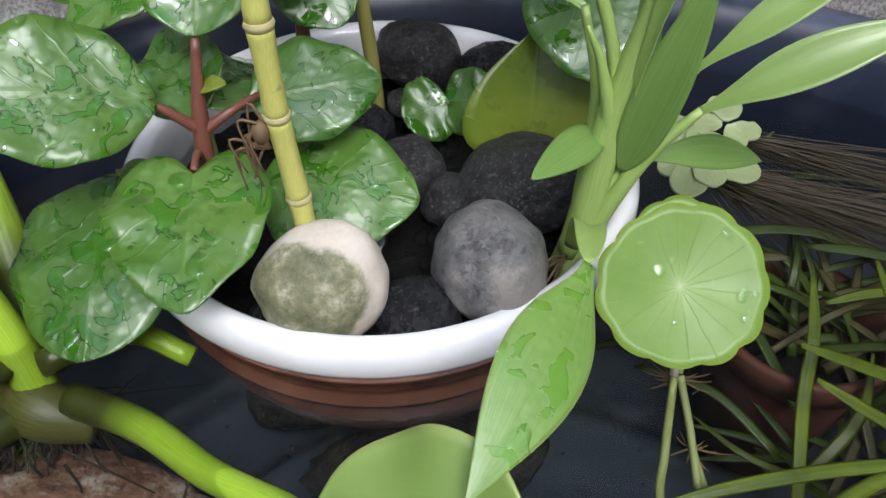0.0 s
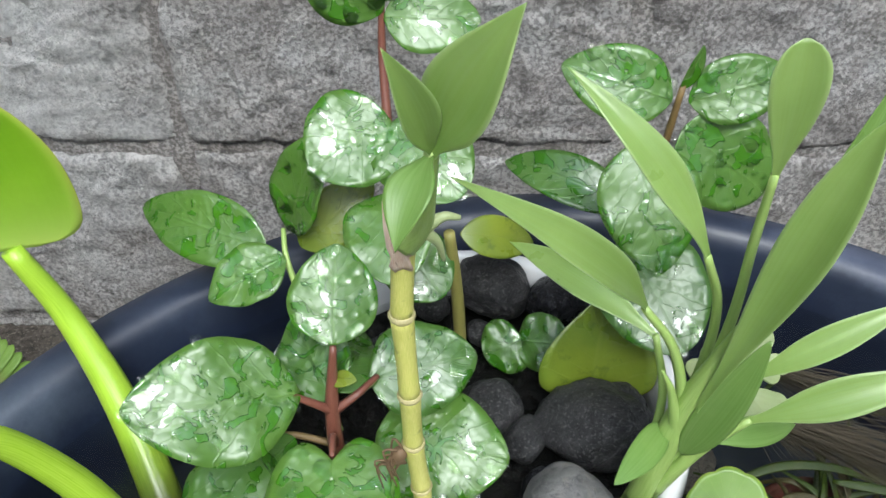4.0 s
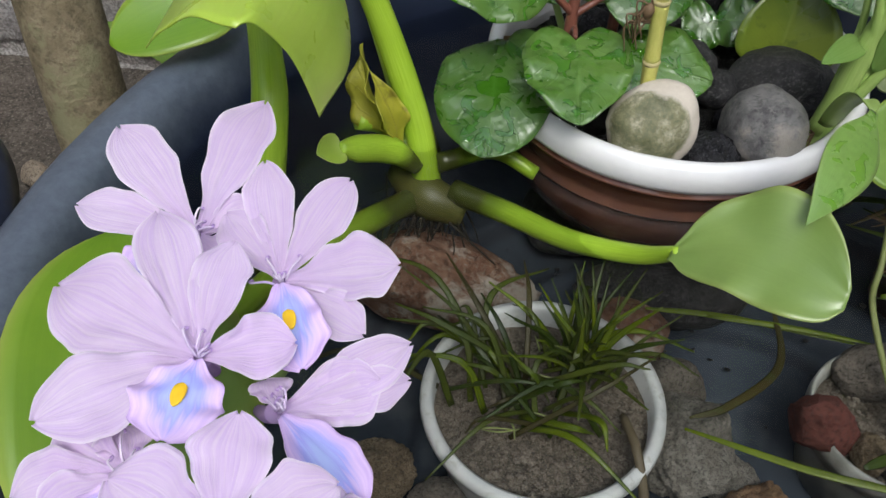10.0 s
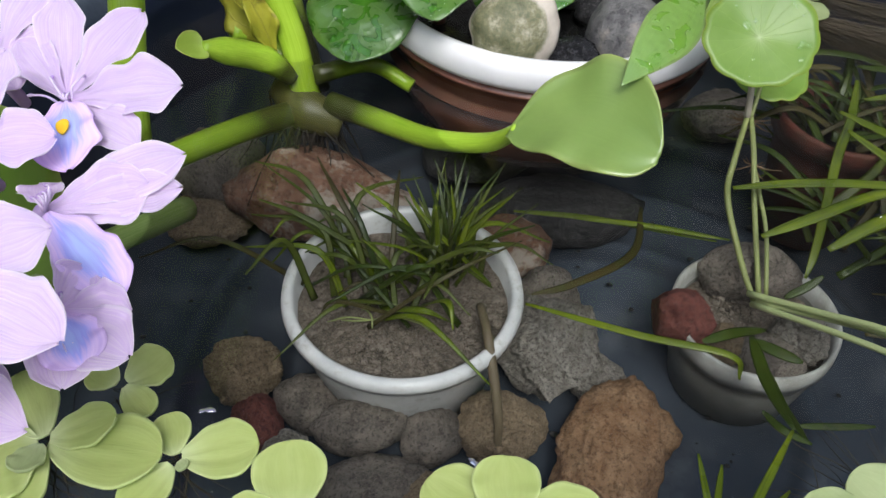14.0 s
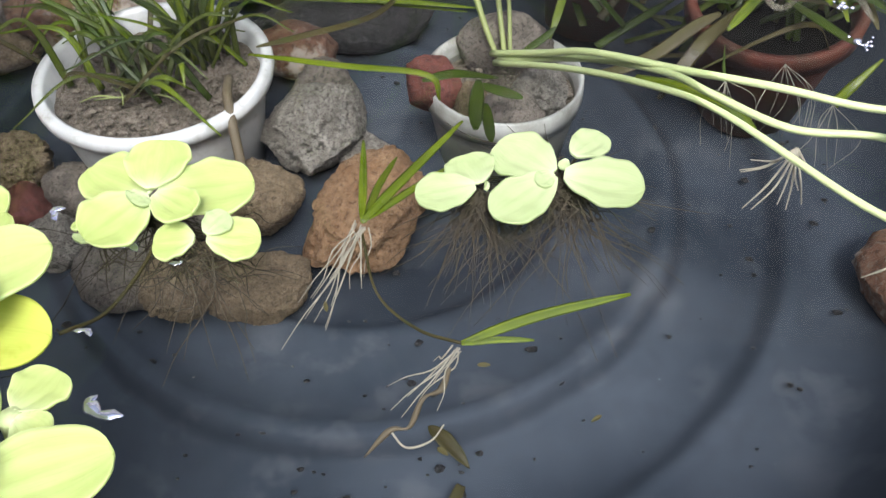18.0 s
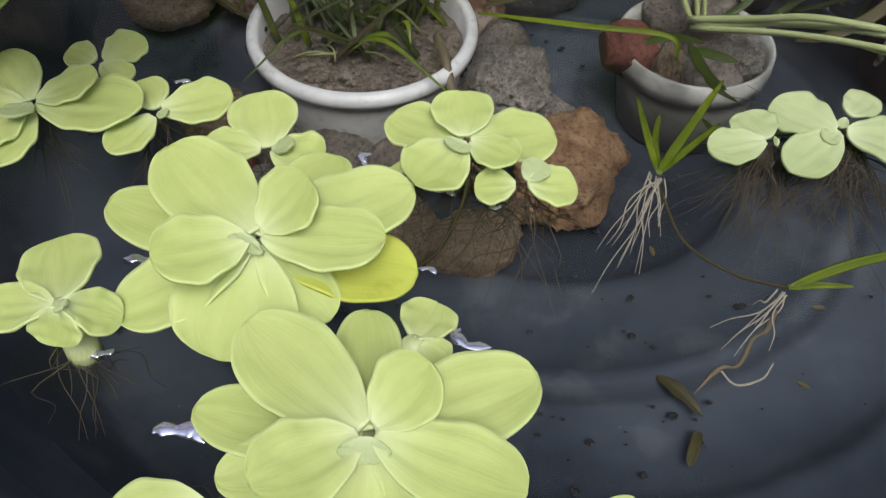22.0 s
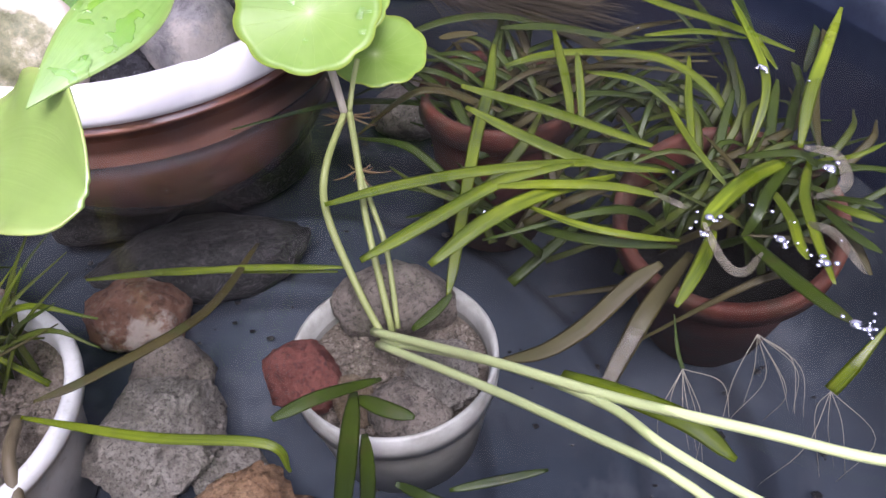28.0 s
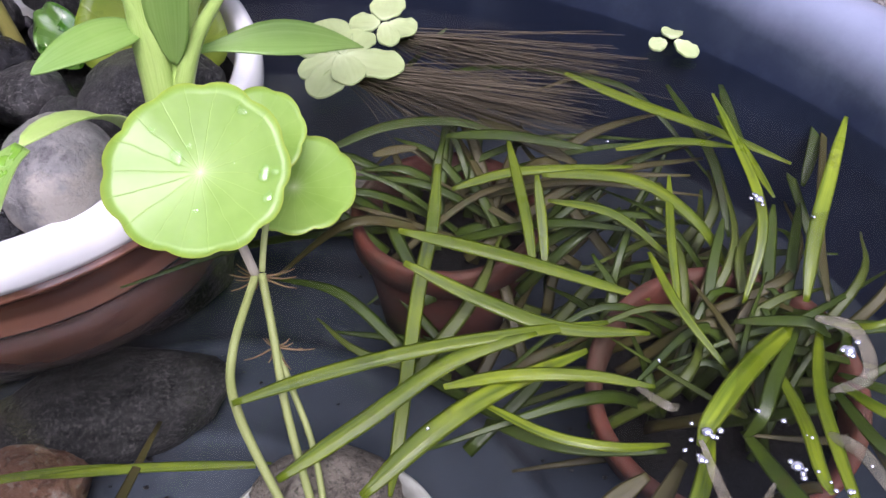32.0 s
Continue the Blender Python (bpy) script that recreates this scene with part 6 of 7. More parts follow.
# stones on the tub floor
GS = "stones on the tub floor"
for lab, c, s, m, seed, turn, rough, ang, pit in [
    ("tan pitted knobbly stone under water", (-0.045, 0.152, -0.088), (0.037, 0.034, 0.034), "rock_tan", 41, (0, 0, 20), 0.2, 0.2, 0.3),
    ("reddish brown stone under water", (-0.034, 0.131, -0.098), (0.026, 0.030, 0.028), "rock_red", 42, (0, 10, 30), 0.15, 0.4, 0),
    ("dark rounded stone under water beside the white pot", (-0.010, 0.144, -0.097), (0.036, 0.028, 0.030), "rock_submerged", 43, (0, 0, -10), 0.12, 0, 0.1),
    ("long slate-grey stone leaning under water", (0.0175, 0.1315, -0.089), (0.045, 0.027, 0.028), "rock_submerged", 44, (0, -14, 12), 0.10, 0, 0.12),
    ("dark rounded stone under water", (0.050, 0.136, -0.096), (0.032, 0.030, 0.032), "rock_submerged", 45, (0, 0, 40), 0.12, 0, 0.1),
    ("brown rounded stone with a hollow, under water", (0.083, 0.143, -0.093), (0.041, 0.036, 0.036), "rock_tan", 46, (0, 0, 10), 0.12, 0, 0.15),
    ("broad dark flat stone under water", (0.030, 0.103, -0.104), (0.058, 0.048, 0.026), "rock_submerged", 47, (0, 0, 10), 0.10, 0, 0.05),
    ("small pale grey stone under water", (-0.014, 0.115, -0.103), (0.030, 0.030, 0.026), "rock_concrete", 48, (0, 0, 0), 0.15, 0, 0.2),
    ("brown stone under floating leaves", (0.055, 0.098, -0.103), (0.046, 0.040, 0.028), "rock_tan", 49, (0, 0, 70), 0.14, 0, 0.1),
    ("brown stone under floating leaves", (0.092, 0.096, -0.104), (0.046, 0.038, 0.026), "rock_tan", 50, (0, 0, 20), 0.14, 0, 0.1),
    ("angular broken concrete lump under water", (0.104, 0.194, -0.087), (0.056, 0.058, 0.052), "rock_concrete", 51, (10, 8, 15), 0.22, 0.85, 0.25),
    ("dark angular stone behind a concrete lump", (0.100, 0.230, -0.095), (0.036, 0.034, 0.038), "rock_submerged", 52, (0, 0, 30), 0.2, 0.6, 0.1),
    ("grey stone tucked under the concrete lump", (0.128, 0.186, -0.103), (0.030, 0.034, 0.024), "rock_concrete", 53, (0, 0, 60), 0.15, 0.3, 0.1),
    ("large orange-brown rough stone under water", (0.134, 0.147, -0.096), (0.056, 0.084, 0.038), "rock_orange", 54, (0, 0, -12), 0.22, 0.6, 0.2),
    ("dull red angular stone on the cup's edge", (0.162, 0.200, -0.064), (0.034, 0.030, 0.032), "rock_red", 55, (20, 10, 0), 0.15, 0.85, 0.1),
    ("large reddish brown stone with pale patches under water", (-0.037, 0.266, -0.072), (0.118, 0.050, 0.070), "rock_brown", 56, (0, 0, -4), 0.18, 0.7, 0.12),
    ("grey-green stone under water", (-0.104, 0.288, -0.083), (0.064, 0.050, 0.056), "rock_submerged", 57, (0, 0, 20), 0.15, 0.4, 0.05),
    ("olive tan stone under water", (-0.106, 0.262, -0.099), (0.064, 0.040, 0.030), "rock_tan", 58, (0, 0, 10), 0.15, 0.4, 0.05),
    ("reddish flat stone under water", (0.076, 0.266, -0.096), (0.050, 0.040, 0.034), "rock_brown", 59, (0, 0, 0), 0.15, 0.5, 0.0),
    ("long dark slab under the bowl", (0.100, 0.305, -0.098), (0.110, 0.055, 0.034), "rock_dark", 60, (0, 0, 8), 0.12, 0.5, 0.0),
    ("dark slab supporting the bowl", (0.045, 0.360, -0.098), (0.10, 0.07, 0.034), "rock_dark", 61, (0, 0, 40), 0.12, 0.5, 0.0),
    ("dark slab supporting the bowl", (0.115, 0.395, -0.098), (0.10, 0.07, 0.034), "rock_dark", 62, (0, 0, 80), 0.12, 0.5, 0.0),
    ("large dark grey stone in the plastic cup", (0.198, 0.236, -0.064), (0.052, 0.030, 0.042), "rock_submerged", 63, (0, 0, 0), 0.12, 0.2, 0.1),
    ("pale grey rough concrete lump in the plastic cup", (0.2165, 0.1960, -0.061), (0.028, 0.028, 0.026), "rock_concrete", 64, (0, 0, 30), 0.2, 0.2, 0.3),
    ("smooth dark stone in the plastic cup", (0.2035, 0.184, -0.066), (0.032, 0.026, 0.024), "rock_submerged", 65, (0, 0, 0), 0.1, 0, 0),
    ("small tan stone in the plastic cup", (0.183, 0.190, -0.066), (0.016, 0.022, 0.022), "rock_tan", 66, (0, 0, 0), 0.15, 0.3, 0.2),
    ("brownish stone at the tub's side under water", (0.392, 0.118, -0.098), (0.055, 0.062, 0.034), "rock_brown", 68, (0, 0, 0), 0.14, 0.2, 0.0),
    ("dark stone at the back under water", (0.205, 0.420, -0.098), (0.05, 0.045, 0.034), "rock_submerged", 69, (0, 0, 0), 0.14, 0.2, 0.0)]:
    coarse = m in ("rock_concrete", "rock_orange", "rock_tan")
    stone(lab, c, s, M[m], seed, turn, rough * (1.25 if coarse else 1), ang, group=GS, pit=pit + ({"rock_orange": 0.0, "rock_tan": 0.1}.get(m, 0.3) if coarse else 0.08), sub=5 if coarse else 4)

# ---------------------------------------------------------------- water plants
eelgrass = thing("eelgrass", "clump of long green strap-shaped eelgrass trailing at the water surface", "plant")
drift = thing("eelgrass", "loose drifting brown and green eelgrass blades under water", "plant")
cup_plant = thing("water_plant", "dark green strap-leaved plant in the plastic cup", "plant")
# eelgrass: the longer blades of the clump
strap(eelgrass, [(0.2311, 0.2946, 0.0000), (0.2673, 0.2866, -0.0100), (0.3146, 0.2740, -0.0250)], 0.0056, "strap_green")
strap(eelgrass, [(0.2321, 0.2796, 0.0000), (0.2553, 0.2676, -0.0080), (0.2796, 0.2583, -0.0150), (0.3091, 0.2560, -0.0200)], 0.0056, "strap_green")
strap(eelgrass, [(0.1768, 0.2405, -0.0120), (0.2025, 0.2460, -0.0100), (0.2339, 0.2515, -0.0100), (0.2663, 0.2555, -0.0120), (0.2976, 0.2623, -0.0200)], 0.0052, "strap_green")
strap(eelgrass, [(0.1898, 0.2180, -0.0200), (0.2152, 0.2307, -0.0150), (0.2440, 0.2474, -0.0120), (0.2716, 0.2548, -0.0120)], 0.0061, "strap_green")
strap(eelgrass, [(0.2149, 0.2057, -0.0120), (0.2350, 0.2190, -0.0060), (0.2558, 0.2314, -0.0060), (0.2859, 0.2462, -0.0120)], 0.0068, "strap_green")
strap(eelgrass, [(0.2403, 0.2303, 0.0000), (0.2595, 0.2345, -0.0040), (0.2826, 0.2330, -0.0060), (0.3022, 0.2292, -0.0100)], 0.0045, "strap_green")
strap(eelgrass, [(0.2476, 0.3313, -0.0040), (0.2430, 0.3072, -0.0120), (0.2355, 0.2847, -0.0220), (0.2244, 0.2386, -0.0400), (0.2200, 0.2244, -0.0500)], 0.0056, "strap_green")
strap(eelgrass, [(0.2753, 0.3403, -0.0040), (0.2767, 0.3081, -0.0120), (0.2766, 0.2879, -0.0200)], 0.0045, "strap_green")
strap(eelgrass, [(0.2823, 0.3186, -0.0030), (0.2817, 0.3016, -0.0120), (0.2805, 0.2873, -0.0200)], 0.0041, "strap_green")
strap(eelgrass, [(0.2014, 0.3504, -0.0100), (0.2287, 0.3588, -0.0060), (0.2555, 0.3582, -0.0060), (0.2773, 0.3535, -0.0120)], 0.0049, "strap_dark")
strap(eelgrass, [(0.2526, 0.3523, -0.0080), (0.2762, 0.3461, -0.0060), (0.3077, 0.3376, -0.0100)], 0.0052, "strap_dark")
strap(eelgrass, [(0.2846, 0.3194, -0.0040), (0.3046, 0.3164, -0.0040), (0.3217, 0.3100, -0.0060), (0.3362, 0.2938, -0.0120), (0.3478, 0.2816, -0.0300)], 0.0052, "strap_green")
strap(eelgrass, [(0.2518, 0.3232, -0.0100), (0.2690, 0.3263, -0.0080), (0.2861, 0.3269, -0.0080), (0.3208, 0.3280, -0.0120)], 0.0045, "strap_green")
strap(eelgrass, [(0.3131, 0.3271, -0.0020), (0.3376, 0.3307, -0.0040), (0.3593, 0.3289, -0.0080)], 0.0038, "strap_green")
strap(eelgrass, [(0.3034, 0.3745, 0.0000), (0.3273, 0.3571, -0.0040), (0.3531, 0.3376, -0.0060), (0.3775, 0.3187, -0.0100)], 0.0052, "strap_green")
strap(eelgrass, [(0.2595, 0.3986, -0.0100), (0.2834, 0.3946, -0.0080), (0.3061, 0.3858, -0.0080), (0.3331, 0.3682, -0.0100), (0.3567, 0.3349, -0.0300)], 0.0038, "strap_dark")
strap(eelgrass, [(0.2846, 0.3080, -0.0060), (0.3013, 0.3012, -0.0060), (0.3123, 0.2952, -0.0100), (0.3264, 0.2836, -0.0200)], 0.0038, "strap_green")
strap(eelgrass, [(0.3642, 0.3625, -0.0040), (0.3626, 0.3387, -0.0080), (0.3623, 0.3107, -0.0120)], 0.0052, "strap_dark")
strap(eelgrass, [(0.3532, 0.3359, 0.0020), (0.3574, 0.3163, 0.0000), (0.3600, 0.2941, -0.0020)], 0.0038, "strap_green")
strap(eelgrass, [(0.3994, 0.3473, -0.0040), (0.3893, 0.3268, -0.0100), (0.3822, 0.3144, -0.0180)], 0.0052, "strap_dark")
strap(eelgrass, [(0.2521, 0.2301, -0.0200), (0.2733, 0.2165, -0.0160), (0.3020, 0.2124, -0.0180)], 0.0045, "strap_dark")
strap(eelgrass, [(0.3543, 0.2496, -0.0120), (0.3303, 0.2292, -0.0020), (0.3129, 0.2126, 0.0000), (0.3061, 0.2043, -0.0020)], 0.0068, "strap_green")
strap(eelgrass, [(0.3124, 0.2091, -0.0080), (0.3029, 0.1920, -0.0060), (0.2922, 0.1781, -0.0100)], 0.0052, "strap_green")
strap(eelgrass, [(0.3059, 0.2089, -0.0180), (0.2872, 0.1871, -0.0200), (0.2782, 0.1764, -0.0260), (0.2660, 0.1599, -0.0340)], 0.0072, "strap_brown")
strap(eelgrass, [(0.3250, 0.2152, -0.0160), (0.3280, 0.1912, -0.0080), (0.3336, 0.1726, -0.0040), (0.3398, 0.1612, -0.0030)], 0.0064, "strap_dark")
strap(eelgrass, [(0.3601, 0.2490, -0.0120), (0.3457, 0.2195, -0.0040), (0.3411, 0.1960, -0.0020), (0.3393, 0.1762, -0.0020)], 0.0045, "strap_green")
strap(eelgrass, [(0.3397, 0.2365, -0.0120), (0.3372, 0.2102, -0.0040), (0.3343, 0.1935, -0.0010), (0.3344, 0.1864, -0.0010)], 0.0046, "strap_green")
strap(eelgrass, [(0.3537, 0.2240, -0.0120), (0.3547, 0.2029, -0.0060), (0.3615, 0.1917, -0.0060)], 0.0046, "strap_dark")
strap(eelgrass, [(0.3560, 0.2251, -0.0120), (0.3601, 0.2117, -0.0060), (0.3678, 0.2059, -0.0060)], 0.0042, "strap_green")
strap(eelgrass, [(0.3583, 0.2296, -0.0140), (0.3655, 0.2188, -0.0080), (0.3724, 0.2149, -0.0080)], 0.0036, "strap_dark")
strap(eelgrass, [(0.3562, 0.2217, -0.0140), (0.3571, 0.2015, -0.0100), (0.3596, 0.1897, -0.0140)], 0.0044, "strap_brown")
strap(eelgrass, [(0.3419, 0.2625, -0.0180), (0.3509, 0.2785, -0.0060), (0.3541, 0.2944, 0.0000), (0.3544, 0.3217, 0.0030), (0.3532, 0.3444, 0.0060)], 0.0042, "strap_green")
strap(eelgrass, [(0.3597, 0.2575, -0.0140), (0.3672, 0.2760, -0.0030), (0.3791, 0.2967, 0.0040), (0.3922, 0.3187, 0.0100)], 0.0056, "strap_green")
strap(eelgrass, [(0.3667, 0.2567, -0.0140), (0.3757, 0.2879, -0.0100), (0.4043, 0.3536, -0.0060)], 0.0036, "strap_brown")
strap(eelgrass, [(0.3563, 0.2616, -0.0200), (0.3636, 0.2786, -0.0140), (0.3740, 0.3002, -0.0120)], 0.0044, "strap_dark")
strap(eelgrass, [(0.3507, 0.2638, -0.0200), (0.3566, 0.2812, -0.0140), (0.3635, 0.2987, -0.0100)], 0.0048, "strap_dark")
strap(eelgrass, [(0.3311, 0.2651, -0.0220), (0.3367, 0.2791, -0.0160), (0.3450, 0.2962, -0.0120)], 0.0042, "strap_dark")
strap(eelgrass, [(0.3208, 0.2649, -0.0180), (0.3243, 0.2905, -0.0100), (0.3300, 0.3148, -0.0060)], 0.0036, "strap_green")
strap(eelgrass, [(0.3122, 0.2770, -0.0040), (0.3161, 0.2547, -0.0060), (0.3267, 0.2344, -0.0140)], 0.0034, "strap_green")
strap(eelgrass, [(0.3611, 0.2451, -0.0100), (0.3699, 0.2377, -0.0030), (0.3821, 0.2414, -0.0010)], 0.0024, "strap_green")
strap(eelgrass, [(0.2500, 0.2309, -0.0100), (0.2684, 0.2161, -0.0080), (0.2860, 0.2112, -0.0100), (0.3030, 0.2134, -0.0160)], 0.0034, "strap_green")
strap(eelgrass, [(0.2954, 0.2068, -0.0200), (0.2845, 0.2017, -0.0240), (0.2676, 0.1911, -0.0320), (0.2524, 0.1858, -0.0380), (0.2377, 0.1859, -0.0420)], 0.0070, "strap_brown")
strap(eelgrass, [(0.3510, 0.2447, -0.0100), (0.3355, 0.2252, -0.0060), (0.3288, 0.2149, -0.0080), (0.3243, 0.2127, -0.0160)], 0.0050, "strap_dark")
strap(eelgrass, [(0.3326, 0.2498, -0.0100), (0.3507, 0.2425, -0.0040), (0.3582, 0.2388, -0.0080)], 0.0040, "strap_dark")
strap(eelgrass, [(0.1062, 0.2425, -0.0450), (0.1424, 0.2399, -0.0420), (0.1829, 0.2366, -0.0420)], 0.0034, "strap_green")
strap(eelgrass, [(0.2320, 0.4068, -0.0200), (0.2516, 0.4230, -0.0120), (0.2601, 0.4292, -0.0080)], 0.0030, "strap_dark")
strap(eelgrass, [(0.2983, 0.4058, -0.0300), (0.3367, 0.4072, -0.0200), (0.3476, 0.4022, -0.0150)], 0.0030, "strap_brown")
strap(eelgrass, [(0.3465, 0.3739, -0.0100), (0.3529, 0.3316, -0.0150), (0.3531, 0.3035, -0.0300)], 0.0045, "strap_dark")
strap(eelgrass, [(0.2634, 0.3689, -0.0080), (0.2818, 0.3528, -0.0120), (0.3027, 0.3417, -0.0200)], 0.0075, "strap_brown")
strap(eelgrass, [(0.2237, 0.3398, -0.0040), (0.2324, 0.3418, -0.0040), (0.2410, 0.3415, -0.0040)], 0.0045, "strap_brown")
# eelgrass: loose drifting blades
strap(drift, [(0.1414, 0.2624, -0.0500), (0.1330, 0.2071, -0.0300), (0.1051, 0.1734, -0.0200), (0.0882, 0.1647, -0.0200)], 0.0042, "strap_brown")
strap(drift, [(0.0861, 0.1591, -0.0200), (0.1314, 0.1435, -0.0120), (0.1666, 0.1375, -0.0100), (0.1723, 0.1340, -0.0200)], 0.0034, "strap_green")
strap(drift, [(0.2561, 0.1701, -0.0300), (0.2862, 0.1441, -0.0200), (0.3006, 0.1317, -0.0250)], 0.0075, "strap_green")
strap(drift, [(0.0753, 0.2422, -0.0450), (0.1179, 0.2436, -0.0450), (0.1772, 0.2376, -0.0450)], 0.0034, "strap_green")
# dark blades in the small cup
strap(cup_plant, [(0.1865, 0.1752, -0.0400), (0.1868, 0.1429, -0.0300), (0.1881, 0.1110, -0.0150)], 0.0068, "strap_dark")
strap(cup_plant, [(0.1906, 0.1583, -0.0400), (0.1927, 0.1376, -0.0350), (0.1944, 0.1101, -0.0200)], 0.0052, "strap_dark")
strap(cup_plant, [(0.1621, 0.1594, -0.0300), (0.1766, 0.1684, -0.0320), (0.1953, 0.1838, -0.0450)], 0.0052, "strap_dark")
strap(cup_plant, [(0.1874, 0.1742, -0.0420), (0.1974, 0.1674, -0.0400), (0.2070, 0.1634, -0.0400)], 0.0061, "strap_dark")
strap(cup_plant, [(0.2063, 0.2051, -0.0450), (0.2152, 0.2088, -0.0400), (0.2218, 0.2125, -0.0350)], 0.0045, "strap_dark")
strap(cup_plant, [(0.2163, 0.1587, -0.0800), (0.2354, 0.1615, -0.0800), (0.2526, 0.1644, -0.0800)], 0.0038, "strap_dark")
strap(cup_plant, [(0.1979, 0.1569, -0.0700), (0.2099, 0.1555, -0.0800), (0.2219, 0.1499, -0.0800)], 0.0045, "strap_dark")
# lilac flowers: heart, petal tips, which petal bears the guide
flower((-0.0873, 0.1253, 0.0984), [(-0.1194, 0.1505, 0.1164), (-0.0772, 0.1688, 0.1176), (-0.1244, 0.1247, 0.1058), (-0.0707, 0.1356, 0.1043), (-0.0998, 0.1035, 0.0984), (-0.0730, 0.1130, 0.1000)], [0.018, 0.019, 0.015, 0.013, 0.017, 0.014], 4, eyed=False)
flower((-0.0580, 0.1130, 0.0970), [(-0.0708, 0.1451, 0.1139), (-0.0438, 0.1440, 0.1121), (-0.0244, 0.1217, 0.1015), (-0.0305, 0.0997, 0.0953), (-0.0785, 0.1282, 0.1069), (-0.0441, 0.0847, 0.0968)], [0.015, 0.016, 0.021, 0.015, 0.015, 0.019], 5)
flower((-0.0816, 0.0536, 0.0850), [(-0.1091, 0.0423, 0.0839), (-0.1047, 0.0602, 0.0885), (-0.0838, 0.0338, 0.0817), (-0.0877, 0.0646, 0.0884), (-0.0993, 0.0380, 0.0822)], [0.022, 0.020, 0.018, 0.016, 0.018], 2, eyed=False)
flower((-0.0494, 0.0758, 0.0880), [(-0.0234, 0.0884, 0.0913), (-0.0170, 0.1004, 0.0936), (-0.0219, 0.0583, 0.0783), (-0.0155, 0.0913, 0.0895), (-0.0300, 0.0640, 0.0757), (-0.0547, 0.0841, 0.0907)], [0.020, 0.015, 0.017, 0.013, 0.017, 0.012], 2, face=(0.45, -0.35, 0.80), eyed=False)
flower((-0.0352, 0.0490, 0.0800), [(-0.0169, 0.0533, 0.0787), (-0.0128, 0.0409, 0.0768), (-0.0230, 0.0362, 0.0754), (-0.0317, 0.0627, 0.0836), (-0.0258, 0.0298, 0.0746)], [0.017, 0.019, 0.017, 0.014, 0.016], 2, face=(0.40, -0.45, 0.80), eyed=False)
flower((-0.0619, 0.0269, 0.0800), [(-0.0681, 0.0092, 0.0779), (-0.0751, 0.0199, 0.0802), (-0.0358, 0.0258, 0.0785), (-0.0277, 0.0163, 0.0772), (-0.0406, 0.0063, 0.0753)], [0.016, 0.016, 0.014, 0.018, 0.018], 4, face=(0.0, -0.55, 0.83), eyed=False)
flower((-0.0690, 0.0790, 0.1040), [(-0.0916, 0.1151, 0.1190), (-0.0671, 0.1081, 0.1180), (-0.1103, 0.0889, 0.1132), (-0.1015, 0.0532, 0.1050), (-0.0446, 0.0855, 0.1080), (-0.0683, 0.0537, 0.1053)], [0.017, 0.016, 0.026, 0.022, 0.018, 0.023], 5)
flower((-0.0447, 0.0305, 0.1108), [(-0.0477, 0.0557, 0.1220), (-0.0715, 0.0370, 0.1182), (-0.0224, 0.0448, 0.1167), (-0.0666, 0.0112, 0.1106), (-0.0104, 0.0199, 0.1101), (-0.0357, 0.0007, 0.1050)], [0.018, 0.023, 0.018, 0.018, 0.020, 0.027], 5)

r = random.Random(41)
for k in range(44):
    base = V((0.3330, 0.2440, -0.040)) + V((0.020 * r.gauss(0, 1), 0.016 * r.gauss(0, 1), 0))
    a = r.uniform(-0.3, 3.5)
    L = r.uniform(0.03, 0.085)
    tipz = r.uniform(-0.045, -0.010)
    tip = base + V((math.cos(a) * L, math.sin(a) * L * 0.9, 0))
    tip.z = tipz
    off = tip - TUB
    off.z = 0
    if off.length > 0.292:
        tip = TUB + off.normalized() * 0.292
        tip.z = tipz
    mid = lerp(base, tip, 0.5) + V((0.01 * r.gauss(0, 1), 0.01 * r.gauss(0, 1), 0))
    mid.z = max(tipz, -0.012) - 0.004
    thin(eelgrass, base, mid, tip, r.uniform(0.0026, 0.0046), r.choice(("strap_dark", "strap_dark", "grass_green", "strap_brown")))
for k in range(34):
    base = V((0.252, 0.332, -0.034)) + V((0.016 * r.gauss(0, 1), 0.012 * r.gauss(0, 1), 0))
    a = r.uniform(-0.4, 3.6)
    L = r.uniform(0.03, 0.11)
    tip = base + V((math.cos(a) * L, math.sin(a) * L * 0.8, 0))
    tip.z = r.uniform(-0.04, -0.008)
    off = tip - TUB
    off.z = 0
    if off.length > 0.285:
        tip = TUB + V((off.normalized().x, off.normalized().y, 0)) * 0.285 + V((0, 0, -0.02))
    mid = lerp(base, tip, 0.5)
    mid.z = -0.016
    thin(eelgrass, base, mid, tip, r.uniform(0.003, 0.005), r.choice(("strap_dark", "strap_dark", "strap_brown")))

for k in range(80):
    base = V((r.uniform(0.225, 0.345), r.uniform(0.245, 0.345), r.uniform(-0.085, -0.035)))
    a = r.uniform(-0.6, 3.6)
    tip = base + V((math.cos(a), math.sin(a), 0)) * r.uniform(0.03, 0.07)
    off = tip - TUB
    off.z = 0
    if off.length > 0.270:
        tip = TUB + off.normalized() * 0.270
    tip.z = min(base.z + r.uniform(0.0, 0.03), -0.020)
    mid = lerp(base, tip, 0.5) + V((0.004 * r.gauss(0, 1), 0.004 * r.gauss(0, 1), 0.006))
    thin(eelgrass, base, mid, tip, r.uniform(0.0030, 0.0055), r.choice(("strap_dark", "strap_dark", "grass_green", "strap_brown")))

